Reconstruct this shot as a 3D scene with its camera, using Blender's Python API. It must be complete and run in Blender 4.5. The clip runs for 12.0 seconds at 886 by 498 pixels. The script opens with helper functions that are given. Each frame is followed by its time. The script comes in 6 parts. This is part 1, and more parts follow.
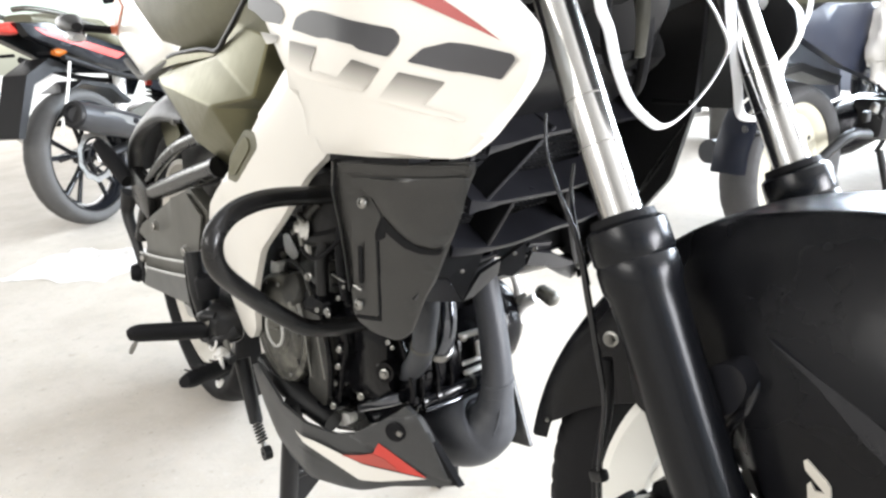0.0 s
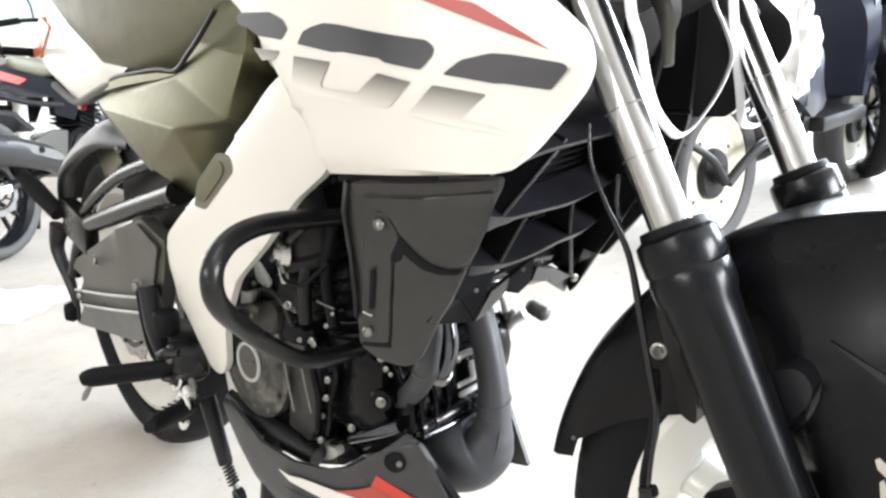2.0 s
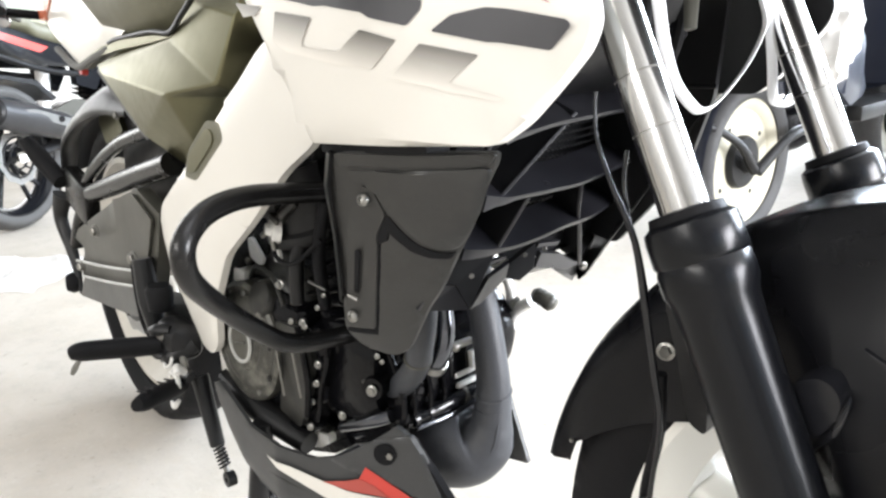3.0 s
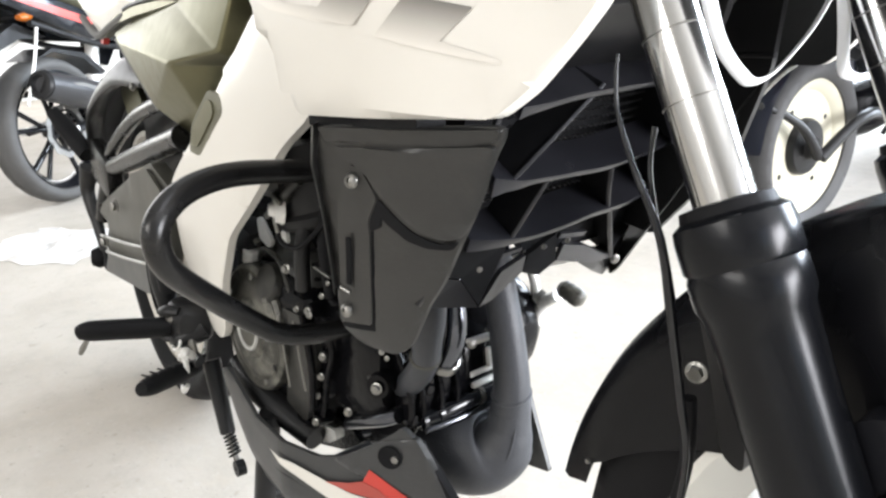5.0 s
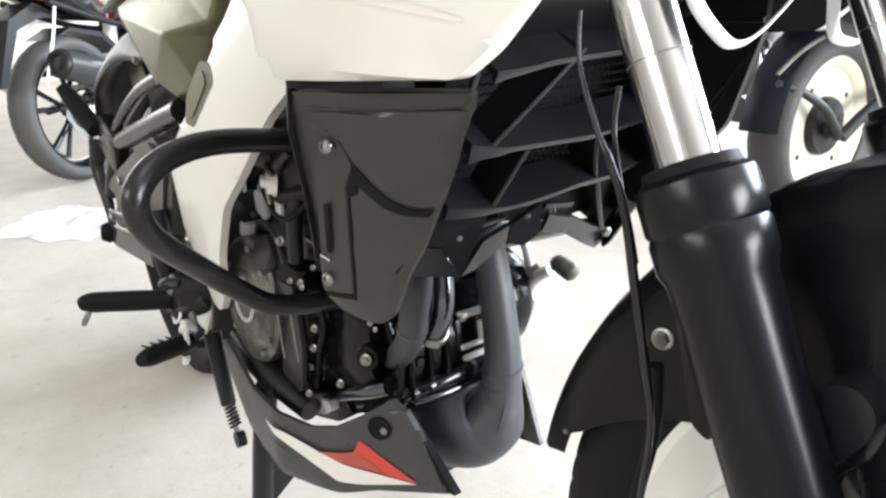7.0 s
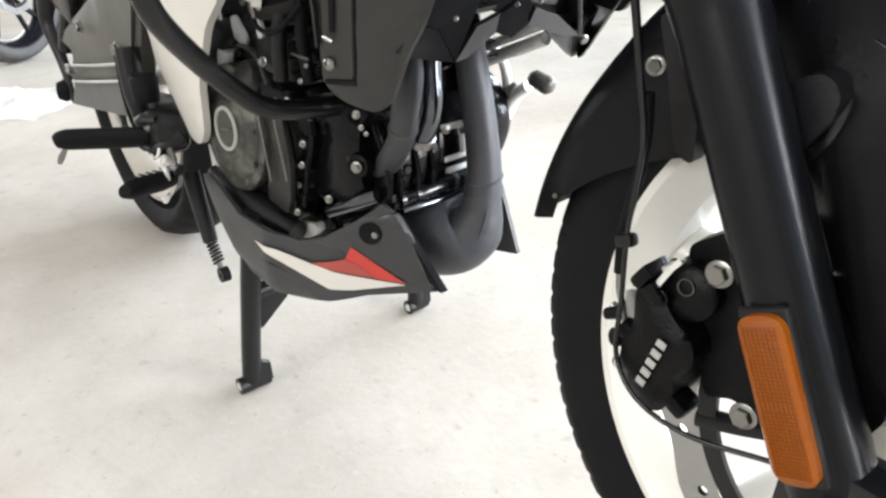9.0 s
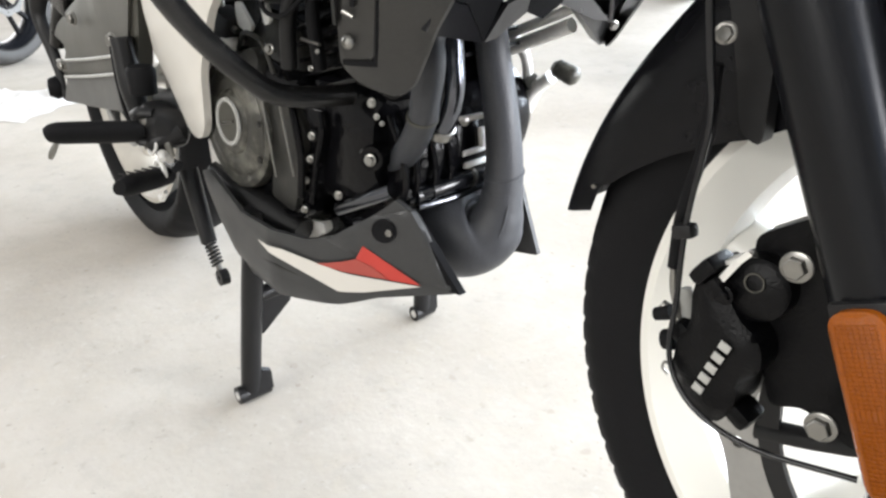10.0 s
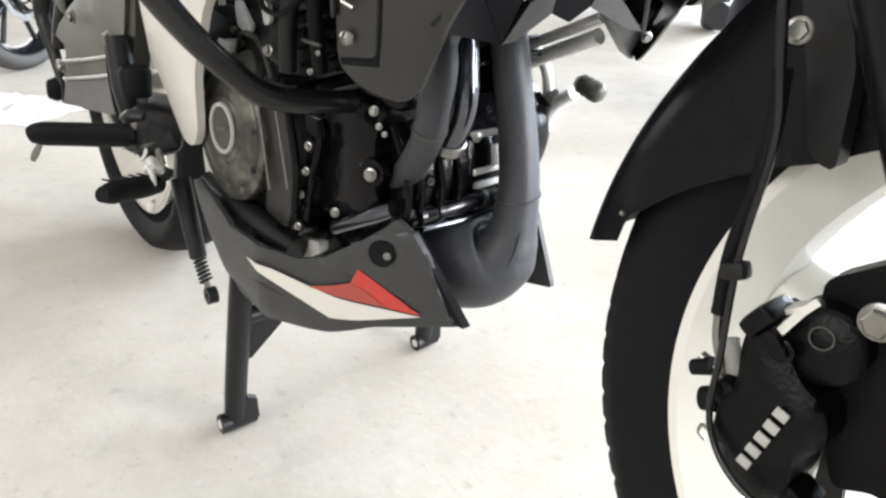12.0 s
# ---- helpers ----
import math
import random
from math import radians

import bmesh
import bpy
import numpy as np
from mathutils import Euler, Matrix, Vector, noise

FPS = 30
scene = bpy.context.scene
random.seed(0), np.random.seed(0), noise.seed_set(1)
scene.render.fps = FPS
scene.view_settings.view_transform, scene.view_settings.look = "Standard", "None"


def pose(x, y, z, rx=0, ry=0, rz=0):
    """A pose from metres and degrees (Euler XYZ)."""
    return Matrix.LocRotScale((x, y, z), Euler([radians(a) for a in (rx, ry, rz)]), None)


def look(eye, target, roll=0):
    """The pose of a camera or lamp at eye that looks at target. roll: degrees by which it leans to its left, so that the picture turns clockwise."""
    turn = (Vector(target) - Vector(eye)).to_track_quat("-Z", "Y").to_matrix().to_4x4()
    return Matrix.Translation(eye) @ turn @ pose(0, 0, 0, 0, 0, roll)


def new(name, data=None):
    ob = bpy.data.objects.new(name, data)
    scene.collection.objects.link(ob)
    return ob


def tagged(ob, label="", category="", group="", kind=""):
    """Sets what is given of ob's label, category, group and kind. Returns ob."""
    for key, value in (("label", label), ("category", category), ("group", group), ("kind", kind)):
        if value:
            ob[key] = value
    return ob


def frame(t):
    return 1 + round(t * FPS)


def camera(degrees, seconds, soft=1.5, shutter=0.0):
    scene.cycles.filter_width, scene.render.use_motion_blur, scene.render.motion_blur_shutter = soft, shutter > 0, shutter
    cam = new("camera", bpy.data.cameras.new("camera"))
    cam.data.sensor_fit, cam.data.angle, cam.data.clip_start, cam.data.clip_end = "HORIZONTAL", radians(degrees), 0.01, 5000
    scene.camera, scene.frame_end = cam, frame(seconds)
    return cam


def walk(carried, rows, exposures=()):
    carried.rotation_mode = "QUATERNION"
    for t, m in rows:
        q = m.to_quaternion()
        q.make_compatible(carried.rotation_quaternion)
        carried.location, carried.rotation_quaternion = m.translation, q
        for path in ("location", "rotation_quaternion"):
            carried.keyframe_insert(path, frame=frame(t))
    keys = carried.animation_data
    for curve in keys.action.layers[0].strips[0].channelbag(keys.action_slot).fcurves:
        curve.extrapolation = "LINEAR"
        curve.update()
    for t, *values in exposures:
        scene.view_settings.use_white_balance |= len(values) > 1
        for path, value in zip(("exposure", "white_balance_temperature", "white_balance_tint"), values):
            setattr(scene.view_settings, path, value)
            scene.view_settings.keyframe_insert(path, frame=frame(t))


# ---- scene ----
cam = camera(64.4, 12.0, soft=2.5)
METRES, EYE, TILT, LEAN, TURN = 0.555, 0.768, -17.5, 4.0, 54.0
ROWS = [
    (0.0, 0.0, 0.0, 0.0, -0.0, -0.0, 0.0),
    (0.5, -0.0539, -0.0058, 0.0003, -1.8, 0.37, 0.41),
    (1.0, -0.1181, -0.0026, -0.0017, -3.96, 0.78, 1.04),
    (1.5, -0.1648, 0.0165, -0.0011, -5.46, 1.2, 1.79),
    (2.0, -0.1561, 0.0505, 0.0054, -6.91, 1.37, 2.9),
    (2.5, -0.1238, 0.09, 0.0061, -6.04, 0.59, 2.13),
    (3.0, -0.1008, 0.1386, 0.0044, -5.04, -0.03, 1.04),
    (5.0, -0.0323, 0.2584, 0.0158, -1.04, -1.63, -0.41),
    (5.5, -0.0013, 0.2538, 0.0225, 0.27, -1.72, -0.71),
    (6.0, 0.0217, 0.2628, 0.0243, 0.91, -1.88, -0.83),
    (6.5, 0.0231, 0.2771, 0.0192, 0.94, -2.14, -0.82),
    (8.5, -0.0246, 0.1682, -0.1277, -2.17, -9.28, -0.76),
    (9.0, -0.0506, 0.1755, -0.1675, -3.75, -10.73, -0.34),
    (9.5, -0.0831, 0.2165, -0.1835, -4.51, -9.92, -0.16),
    (10.0, -0.093, 0.2567, -0.2044, -4.41, -9.8, -0.76),
    (10.5, -0.0825, 0.2917, -0.2186, -4.09, -9.75, -1.3),
    (11.0, -0.0797, 0.3258, -0.2171, -3.38, -8.79, -2.2),
    (11.5, -0.0763, 0.3562, -0.2203, -3.17, -8.37, -2.82),
    (12.0, -0.0749, 0.377, -0.2197, -3.23, -7.88, -3.13),
]
START = pose(0.11, -0.469, EYE, TILT, LEAN, TURN)
walk(cam, [(t, START @ pose(METRES * x, METRES * y, METRES * z, 90 + pitch, roll, yaw)) for t, x, y, z, yaw, pitch, roll in ROWS],
     [(0.0, 0.88), (3.0, 0.85), (5.0, 0.73), (6.5, 0.69), (8.5, 0.66), (12.0, 0.66)])

# ---- world and light ----
world = bpy.data.worlds.new("daylight")
scene.world = world
world.use_nodes = True
wn = world.node_tree
sky = wn.nodes.new("ShaderNodeTexSky")
sky.sky_type, sky.sun_disc = "NISHITA", False
sky.sun_elevation, sky.sun_rotation = radians(50), radians(120)
bg = wn.nodes["Background"]
bg.inputs["Strength"].default_value = 0.12
wn.links.new(sky.outputs[0], bg.inputs["Color"])


def window_light(name, at, target, size_x, size_y, watts, colour):
    """Sky light that enters through one of the hall's openings; the near and roof ones are added fills."""
    data = bpy.data.lights.new(name, "AREA")
    data.shape, data.size, data.size_y, data.energy, data.color = "RECTANGLE", size_x, size_y, watts, colour
    ob = new(name, data)
    ob.matrix_world = look(at, target)
    return ob


window_light("front_opening_light", (4.85, 2.1, 1.4), (-0.4, 0.0, 0.5), 2.6, 2.4, 540, (0.95, 0.955, 1.0))
window_light("side_opening_light", (0.0, 5.85, 1.75), (-0.4, 0.0, 0.4), 6.5, 2.6, 1250, (0.80, 0.885, 1.0))
# unseen fill added to brighten the sides that face the camera
window_light("near_fill_light", (-0.3, -4.85, 2.7), (-0.6, 0.0, 0.4), 3.0, 1.1, 86, (1.0, 0.96, 0.90))
window_light("back_opening_light", (-8.85, -0.3, 2.0), (-0.9, 0.0, 0.7), 6.4, 2.4, 150, (1.0, 0.96, 0.92))
# unseen overhead fill, added with its ceiling opening
window_light("roof_fill_light", (0.9, 0.0, 3.62), (0.9, 0.0, 0.0), 2.0, 1.5, 22, (1.0, 0.97, 0.97))

# ---- materials ----
def material(name, base, rough=0.5, metal=0.0, grain=0.1, scale=60.0, bump=0.0, bump_scale=200.0, coat=0.0, wear=0.12, tone=None, spec=0.5):
    """A surface with two scales of colour variation, uneven gloss and a fine relief."""
    m = bpy.data.materials.new(name)
    m.use_nodes = True
    nt = m.node_tree
    b = nt.nodes["Principled BSDF"]
    tc = nt.nodes.new("ShaderNodeTexCoord")

    def noise_at(s, detail=4.0):
        n = nt.nodes.new("ShaderNodeTexNoise")
        n.inputs["Scale"].default_value, n.inputs["Detail"].default_value = s, detail
        nt.links.new(tc.outputs["Object"], n.inputs["Vector"])
        return n

    fine, wide = noise_at(scale), noise_at(scale / 9.0, 3.0)
    mix1, mix2 = nt.nodes.new("ShaderNodeMix"), nt.nodes.new("ShaderNodeMix")
    for mx in (mix1, mix2):
        mx.data_type = "RGBA"
    lo = [c * (1 - grain) for c in base]
    hi = [min(1.0, c * (1 + grain)) for c in base]
    mix1.inputs[6].default_value, mix1.inputs[7].default_value = (*lo, 1), (*hi, 1)
    nt.links.new(fine.outputs[0], mix1.inputs[0])
    other = tone or [c * (1 - wear) for c in base]
    ramp = nt.nodes.new("ShaderNodeMapRange")
    ramp.inputs["From Min"].default_value, ramp.inputs["From Max"].default_value = 0.48, 0.75
    nt.links.new(wide.outputs[0], ramp.inputs["Value"])
    nt.links.new(ramp.outputs[0], mix2.inputs[0])
    nt.links.new(mix1.outputs[2], mix2.inputs[6])
    mix2.inputs[7].default_value = (*other, 1)
    nt.links.new(mix2.outputs[2], b.inputs["Base Color"])
    rr = nt.nodes.new("ShaderNodeMapRange")
    rr.inputs["To Min"].default_value, rr.inputs["To Max"].default_value = max(0.03, rough * 0.8), min(1.0, rough * 1.2)
    nt.links.new(wide.outputs[0], rr.inputs["Value"])
    nt.links.new(rr.outputs[0], b.inputs["Roughness"])
    b.inputs["Metallic"].default_value = metal
    b.inputs["Coat Weight"].default_value = coat
    b.inputs["Coat Roughness"].default_value = 0.08
    b.inputs["Specular IOR Level"].default_value = spec
    if bump:
        bn, rel = nt.nodes.new("ShaderNodeBump"), noise_at(bump_scale, 3.0)
        bn.inputs["Strength"].default_value, bn.inputs["Distance"].default_value = bump, 0.002
        nt.links.new(rel.outputs[0], bn.inputs["Height"])
        nt.links.new(bn.outputs[0], b.inputs["Normal"])
    return m


def concrete():
    """Pale worn screed: broad stains, cloudy wear, fine grit and dark pits."""
    m = bpy.data.materials.new("concrete")
    m.use_nodes = True
    nt = m.node_tree
    b = nt.nodes["Principled BSDF"]
    tc = nt.nodes.new("ShaderNodeTexCoord")

    def level(node, lo, hi, a=0.0, z=1.0):
        r = nt.nodes.new("ShaderNodeMapRange")
        for key, value in (("From Min", lo), ("From Max", hi), ("To Min", a), ("To Max", z)):
            r.inputs[key].default_value = value
        nt.links.new(node, r.inputs["Value"])
        return r.outputs[0]

    def cloud(scale, detail=6.0, rough=0.6):
        n = nt.nodes.new("ShaderNodeTexNoise")
        n.inputs["Scale"].default_value, n.inputs["Detail"].default_value, n.inputs["Roughness"].default_value = scale, detail, rough
        nt.links.new(tc.outputs["Object"], n.inputs["Vector"])
        return n.outputs[0]

    def blend(fac, a, c):
        x = nt.nodes.new("ShaderNodeMix")
        x.data_type = "RGBA"
        nt.links.new(fac, x.inputs[0])
        for k, v in ((6, a), (7, c)):
            if isinstance(v, tuple):
                x.inputs[k].default_value = (*v, 1)
            else:
                nt.links.new(v, x.inputs[k])
        return x.outputs[2]

    def both(p, q):
        x = nt.nodes.new("ShaderNodeMath")
        x.operation = "MULTIPLY"
        nt.links.new(p, x.inputs[0])
        nt.links.new(q, x.inputs[1])
        return x.outputs[0]

    col = blend(level(cloud(3.2), 0.42, 0.66), (0.462, 0.430, 0.381), (0.396, 0.363, 0.313))
    col = blend(level(cloud(17.0, 8.0, 0.7), 0.50, 0.74, 0.0, 0.5), col, (0.335, 0.315, 0.28))
    col = blend(level(cloud(60.0, 4.0, 0.7), 0.56, 0.72, 0.0, 0.6), col, (0.480, 0.465, 0.432))
    col = blend(level(cloud(26.0, 5.0, 0.65), 0.52, 0.66, 0.0, 0.45), col, (0.446, 0.404, 0.340))
    # small irregular brown marks and grit
    for scale, lo, hi, share, tone in ((34.0, 0.66, 0.72, 0.55, (0.34, 0.30, 0.25)), (85.0, 0.66, 0.72, 0.65, (0.30, 0.27, 0.23)), (170.0, 0.68, 0.74, 0.7, (0.26, 0.24, 0.21))):
        col = blend(both(level(cloud(scale, 2.0, 0.5), lo, hi, 0.0, share), level(cloud(scale * 0.13, 3.0), 0.44, 0.56)), col, tone)
    nt.links.new(col, b.inputs["Base Color"])
    nt.links.new(level(cloud(9.0), 0.35, 0.65, 0.68, 0.85), b.inputs["Roughness"])
    b.inputs["Specular IOR Level"].default_value = 0.3
    bn = nt.nodes.new("ShaderNodeBump")
    bn.inputs["Strength"].default_value, bn.inputs["Distance"].default_value = 0.35, 0.002
    nt.links.new(cloud(70.0), bn.inputs["Height"])
    nt.links.new(bn.outputs[0], b.inputs["Normal"])
    return m


def fading(name, dark, light, z0, z1, lean=0.0):
    """A print that fades from dark to light down the panel."""
    m = material(name, dark, 0.35)
    nt = m.node_tree
    b = nt.nodes["Principled BSDF"]
    tc, sep = nt.nodes.new("ShaderNodeTexCoord"), nt.nodes.new("ShaderNodeSeparateXYZ")
    nt.links.new(tc.outputs["Object"], sep.inputs[0])
    r = nt.nodes.new("ShaderNodeMapRange")
    r.inputs["From Min"].default_value, r.inputs["From Max"].default_value = z0, z1
    slant, drop = nt.nodes.new("ShaderNodeMath"), nt.nodes.new("ShaderNodeMath")
    slant.operation, drop.operation = "MULTIPLY_ADD", "ADD"
    slant.inputs[1].default_value, slant.inputs[2].default_value = lean, 0.0
    nt.links.new(sep.outputs["X"], slant.inputs[0])
    nt.links.new(sep.outputs["Z"], drop.inputs[0])
    nt.links.new(slant.outputs[0], drop.inputs[1])
    nt.links.new(drop.outputs[0], r.inputs["Value"])
    mx = nt.nodes.new("ShaderNodeMix")
    mx.data_type = "RGBA"
    nt.links.new(r.outputs[0], mx.inputs[0])
    mx.inputs[6].default_value, mx.inputs[7].default_value = (*light, 1), (*dark, 1)
    nt.links.new(mx.outputs[2], b.inputs["Base Color"])
    return m


CONCRETE = concrete()
WALL = material("wall_paint", (0.82, 0.81, 0.77), 0.8, grain=0.03, scale=8.0, bump=0.15, bump_scale=40)
CEIL = material("ceiling_paint", (0.42, 0.415, 0.40), 0.85, grain=0.03, scale=8.0)
SHEET = material("plastic_sheet", (0.60, 0.59, 0.575), 0.3, grain=0.05, scale=20, bump=0.6, bump_scale=30)
WHITE = material("white_paint", (0.635, 0.612, 0.566), 0.34, grain=0.02, scale=30, wear=0.03, coat=0.25)
BLACK = material("black_plastic", (0.0245, 0.0242, 0.0228), 0.36, grain=0.2, scale=300, bump=0.10, bump_scale=900, spec=0.42)
BELLYBLACK = material("belly_pan_grey_black_plastic", (0.036, 0.037, 0.038), 0.36, grain=0.15, scale=200, bump=0.06, bump_scale=900, spec=0.42)
SATIN = material("satin_black_plastic", (0.0115, 0.0115, 0.012), 0.38, grain=0.12, scale=300, bump=0.08, bump_scale=900, spec=0.24)
GLOSS = material("gloss_black_paint", (0.006, 0.0065, 0.008), 0.16, grain=0.1, scale=80, spec=0.4)
ENGINE = material("engine_black_paint", (0.0035, 0.0035, 0.0042), 0.17, grain=0.2, scale=700, bump=0.35, bump_scale=120, spec=0.15)
CASE = material("dusty_case_paint", (0.013, 0.0128, 0.0115), 0.36, metal=0.1, grain=0.35, scale=600, bump=0.1, tone=(0.030, 0.029, 0.024), spec=0.4)
GUARD = material("guard_black_powder_coat", (0.0085, 0.0082, 0.008), 0.26, grain=0.15, scale=300, bump=0.08, bump_scale=500, spec=0.32)
OLIVE = material("graphite_olive_paint", (0.170, 0.162, 0.098), 0.36, metal=1.0, grain=0.06, scale=500, wear=0.04)
SEAT = material("seat_vinyl", (0.105, 0.101, 0.066), 0.5, grain=0.12, scale=250, bump=0.25, bump_scale=500)
RUBBER = material("tyre_rubber", (0.0060, 0.0060, 0.0068), 0.62, grain=0.15, scale=120, bump=0.15, bump_scale=300, spec=0.12)
GREYR = material("dusty_tyre_rubber", (0.11, 0.11, 0.105), 0.7, grain=0.2, scale=60, bump=0.2, bump_scale=200)
PARKTYRE = material("dusty_bike_tyre_rubber", (0.055, 0.054, 0.052), 0.7, grain=0.2, scale=60, bump=0.2, bump_scale=200)
CHROME = material("fork_chrome", (0.51, 0.505, 0.49), 0.17, metal=1.0, grain=0.02, scale=60)
DUSTY = material("dusty_cast_metal", (0.045, 0.044, 0.038), 0.40, metal=0.3, grain=0.7, scale=420, bump=0.35, bump_scale=250, tone=(0.17, 0.165, 0.14), spec=0.45)
PIPE = material("black_chrome", (0.11, 0.115, 0.13), 0.16, metal=0.95, grain=0.15, scale=500)
WORN = material("bare_aluminium", (0.72, 0.71, 0.68), 0.40, metal=0.25, grain=0.2, scale=160, bump=0.15, bump_scale=300)
STEEL = material("zinc_bolt", (0.24, 0.235, 0.22), 0.30, metal=0.95, grain=0.10, scale=200)
DISC = material("brake_disc_steel", (0.34, 0.34, 0.33), 0.36, metal=0.8, grain=0.08, scale=200)
EXHAUST = material("heat_proof_black", (0.034, 0.036, 0.041), 0.5, grain=0.15, scale=150, bump=0.2, bump_scale=400, spec=0.4)
GREY = material("grey_bracket_paint", (0.068, 0.066, 0.055), 0.42, metal=0.3, grain=0.08, scale=120)
FENDER = material("fender_black_plastic", (0.0090, 0.0092, 0.0112), 0.27, grain=0.12, scale=40, bump=0.02, bump_scale=600, wear=0.03, spec=0.34)
SLIDER = material("fork_slider_paint", (0.0042, 0.0046, 0.0058), 0.26, grain=0.15, scale=60, bump=0.02, bump_scale=700, wear=0.03, spec=0.22)
CALIPER = material("caliper_black_paint", (0.0025, 0.0025, 0.003), 0.34, grain=0.25, scale=500, bump=0.25, bump_scale=500, spec=0.14)
GRILLE = material("guard_moulded_plastic", (0.012, 0.012, 0.0145), 0.30, grain=0.12, scale=300, bump=0.05, bump_scale=900, spec=0.42)
CAN = material("silencer_grey_paint", (0.040, 0.040, 0.042), 0.34, metal=0.3, grain=0.12, scale=40)
FINS = material("radiator_fin_metal", (0.055, 0.055, 0.058), 0.45, metal=0.4, grain=0.3, scale=500)
ORANGE = material("faded_orange_decal", (0.50, 0.13, 0.06), 0.35, grain=0.05, scale=60)
DULLRED = material("faded_red_decal", (0.36, 0.075, 0.07), 0.4, grain=0.05, scale=60)
# blue grey that puts the bluish haze of the dark background into the wall
HAZEWALL = material("haze_blue_wall_paint", (0.10, 0.11, 0.14), 0.7, grain=0.08, scale=8.0, bump=0.15, bump_scale=40)
# dark tone picked to cut bounce light from walls out of view
DARKWALL = material("grey_brown_wall_paint", (0.34, 0.32, 0.29), 0.8, grain=0.06, scale=8.0, bump=0.15, bump_scale=40)
RED = material("red_decal", (0.50, 0.042, 0.03), 0.35, grain=0.04, scale=60)
REDGREY = material("greyed_red_decal", (0.36, 0.060, 0.045), 0.4, grain=0.05, scale=60)
AMBER = material("amber_reflector", (0.25, 0.062, 0.0015), 0.22, grain=0.3, scale=900, bump=0.35, bump_scale=900, spec=0.3)
PRINT = fading("charcoal_print", (0.030, 0.030, 0.034), (0.055, 0.054, 0.058), 0.74, 0.80)
FADE = fading("fading_print", (0.10, 0.095, 0.085), (0.66, 0.63, 0.58), 0.686, 0.712, 0.151)
TAPE = material("white_strap", (0.85, 0.86, 0.88), 0.4, grain=0.03, scale=60, bump=0.2, bump_scale=300)
FAINT = material("pale_grey_print", (0.38, 0.38, 0.36), 0.5, grain=0.15, scale=300)
LAMP = material("lamp_glass", (0.55, 0.55, 0.55), 0.1, metal=0.5)
# wheel white greyed for the shade on the rear rim; the mudguard mark shares it
DIMWHITE = material("shade_dimmed_white_paint", (0.46, 0.435, 0.385), 0.5, grain=0.12, scale=40)
WHITEWHEEL = material("white_wheel_paint", (0.76, 0.75, 0.70), 0.35, grain=0.03, scale=30, coat=0.3)
# near-black of the core; also paints the shade in grooves, recesses and openings
CORESHADE = material("radiator_core_and_recess_shade", (0.008, 0.008, 0.009), 0.85, grain=0.2, scale=300, spec=0.15)
CREAM = material("cream_steel_paint", (0.40, 0.385, 0.31), 0.45, grain=0.06, scale=30, tone=(0.36, 0.33, 0.25))
OLDTYRE = material("worn_scooter_rubber", (0.035, 0.035, 0.036), 0.65, grain=0.2, scale=80, bump=0.2, bump_scale=200)
NAVY = material("dark_blue_paint", (0.010, 0.013, 0.024), 0.3, grain=0.08, scale=40, spec=0.35)

# ---- mesh tools ----
LOCAL = set()


def part(name, bm, mat, parent=None, label="", smooth=40.0):
    """Links a bmesh as one mesh object under a thing or a part."""
    bmesh.ops.recalc_face_normals(bm, faces=bm.faces)
    me = bpy.data.meshes.new(name)
    if smooth:
        lim = radians(smooth)
        for f in bm.faces:
            f.smooth = True
        for e in bm.edges:
            e.smooth = len(e.link_faces) == 2 and e.calc_face_angle(0.0) < lim
    bm.to_mesh(me)
    bm.free()
    me.materials.append(mat)
    ob = new(name, me)
    if parent:
        ob.parent = parent
        if parent.type == "EMPTY" and parent.name not in LOCAL:
            ob.matrix_parent_inverse = parent.matrix_world.inverted()
    if label:
        ob["label"] = label
    return ob


def thing(name, at, label, category, group="", rz=0.0):
    ob = new(name)
    ob.matrix_world = pose(*at, 0, 0, rz)
    ob.empty_display_size = 0.1
    return tagged(ob, label, category, group)


def catmull(pts, steps):
    p = [Vector(q) for q in pts]
    p = [p[0] * 2 - p[1]] + p + [p[-1] * 2 - p[-2]]
    out = []
    for i in range(1, len(p) - 2):
        for k in range(steps):
            t = k / steps
            a, b, c, d = p[i - 1], p[i], p[i + 1], p[i + 2]
            out.append(0.5 * ((2 * b) + (c - a) * t + (2 * a - 5 * b + 4 * c - d) * t * t + (3 * b - a - 3 * c + d) * t * t * t))
    out.append(p[-2])
    return out


def tube(pts, r, n=14, steps=6, bm=None, caps=True, flat=1.0):
    """A round (or flattened) rod along a smooth line; r is one radius or one for each point."""
    bm = bm or bmesh.new()
    rs = list(r) if hasattr(r, "__len__") else [r] * len(pts)
    line = catmull(pts, steps) if len(pts) > 2 and steps > 1 else [Vector(q) for q in pts]
    m = len(line)
    rad = np.interp(np.linspace(0, len(pts) - 1, m), range(len(pts)), rs)
    up = None
    rings = []
    for i, q in enumerate(line):
        d = (line[min(i + 1, m - 1)] - line[max(i - 1, 0)]).normalized()
        if up is None:
            up = d.orthogonal().normalized()
        up = (up - d * up.dot(d)).normalized()
        side = d.cross(up)
        rings.append([bm.verts.new(q + (up * math.cos(a) + side * math.sin(a) * flat) * rad[i]) for a in (2 * math.pi * k / n for k in range(n))])
    for a, b in zip(rings, rings[1:]):
        for k in range(n):
            bm.faces.new((a[k], a[(k + 1) % n], b[(k + 1) % n], b[k]))
    if caps:
        bm.faces.new(rings[0][::-1])
        bm.faces.new(rings[-1])
    return bm


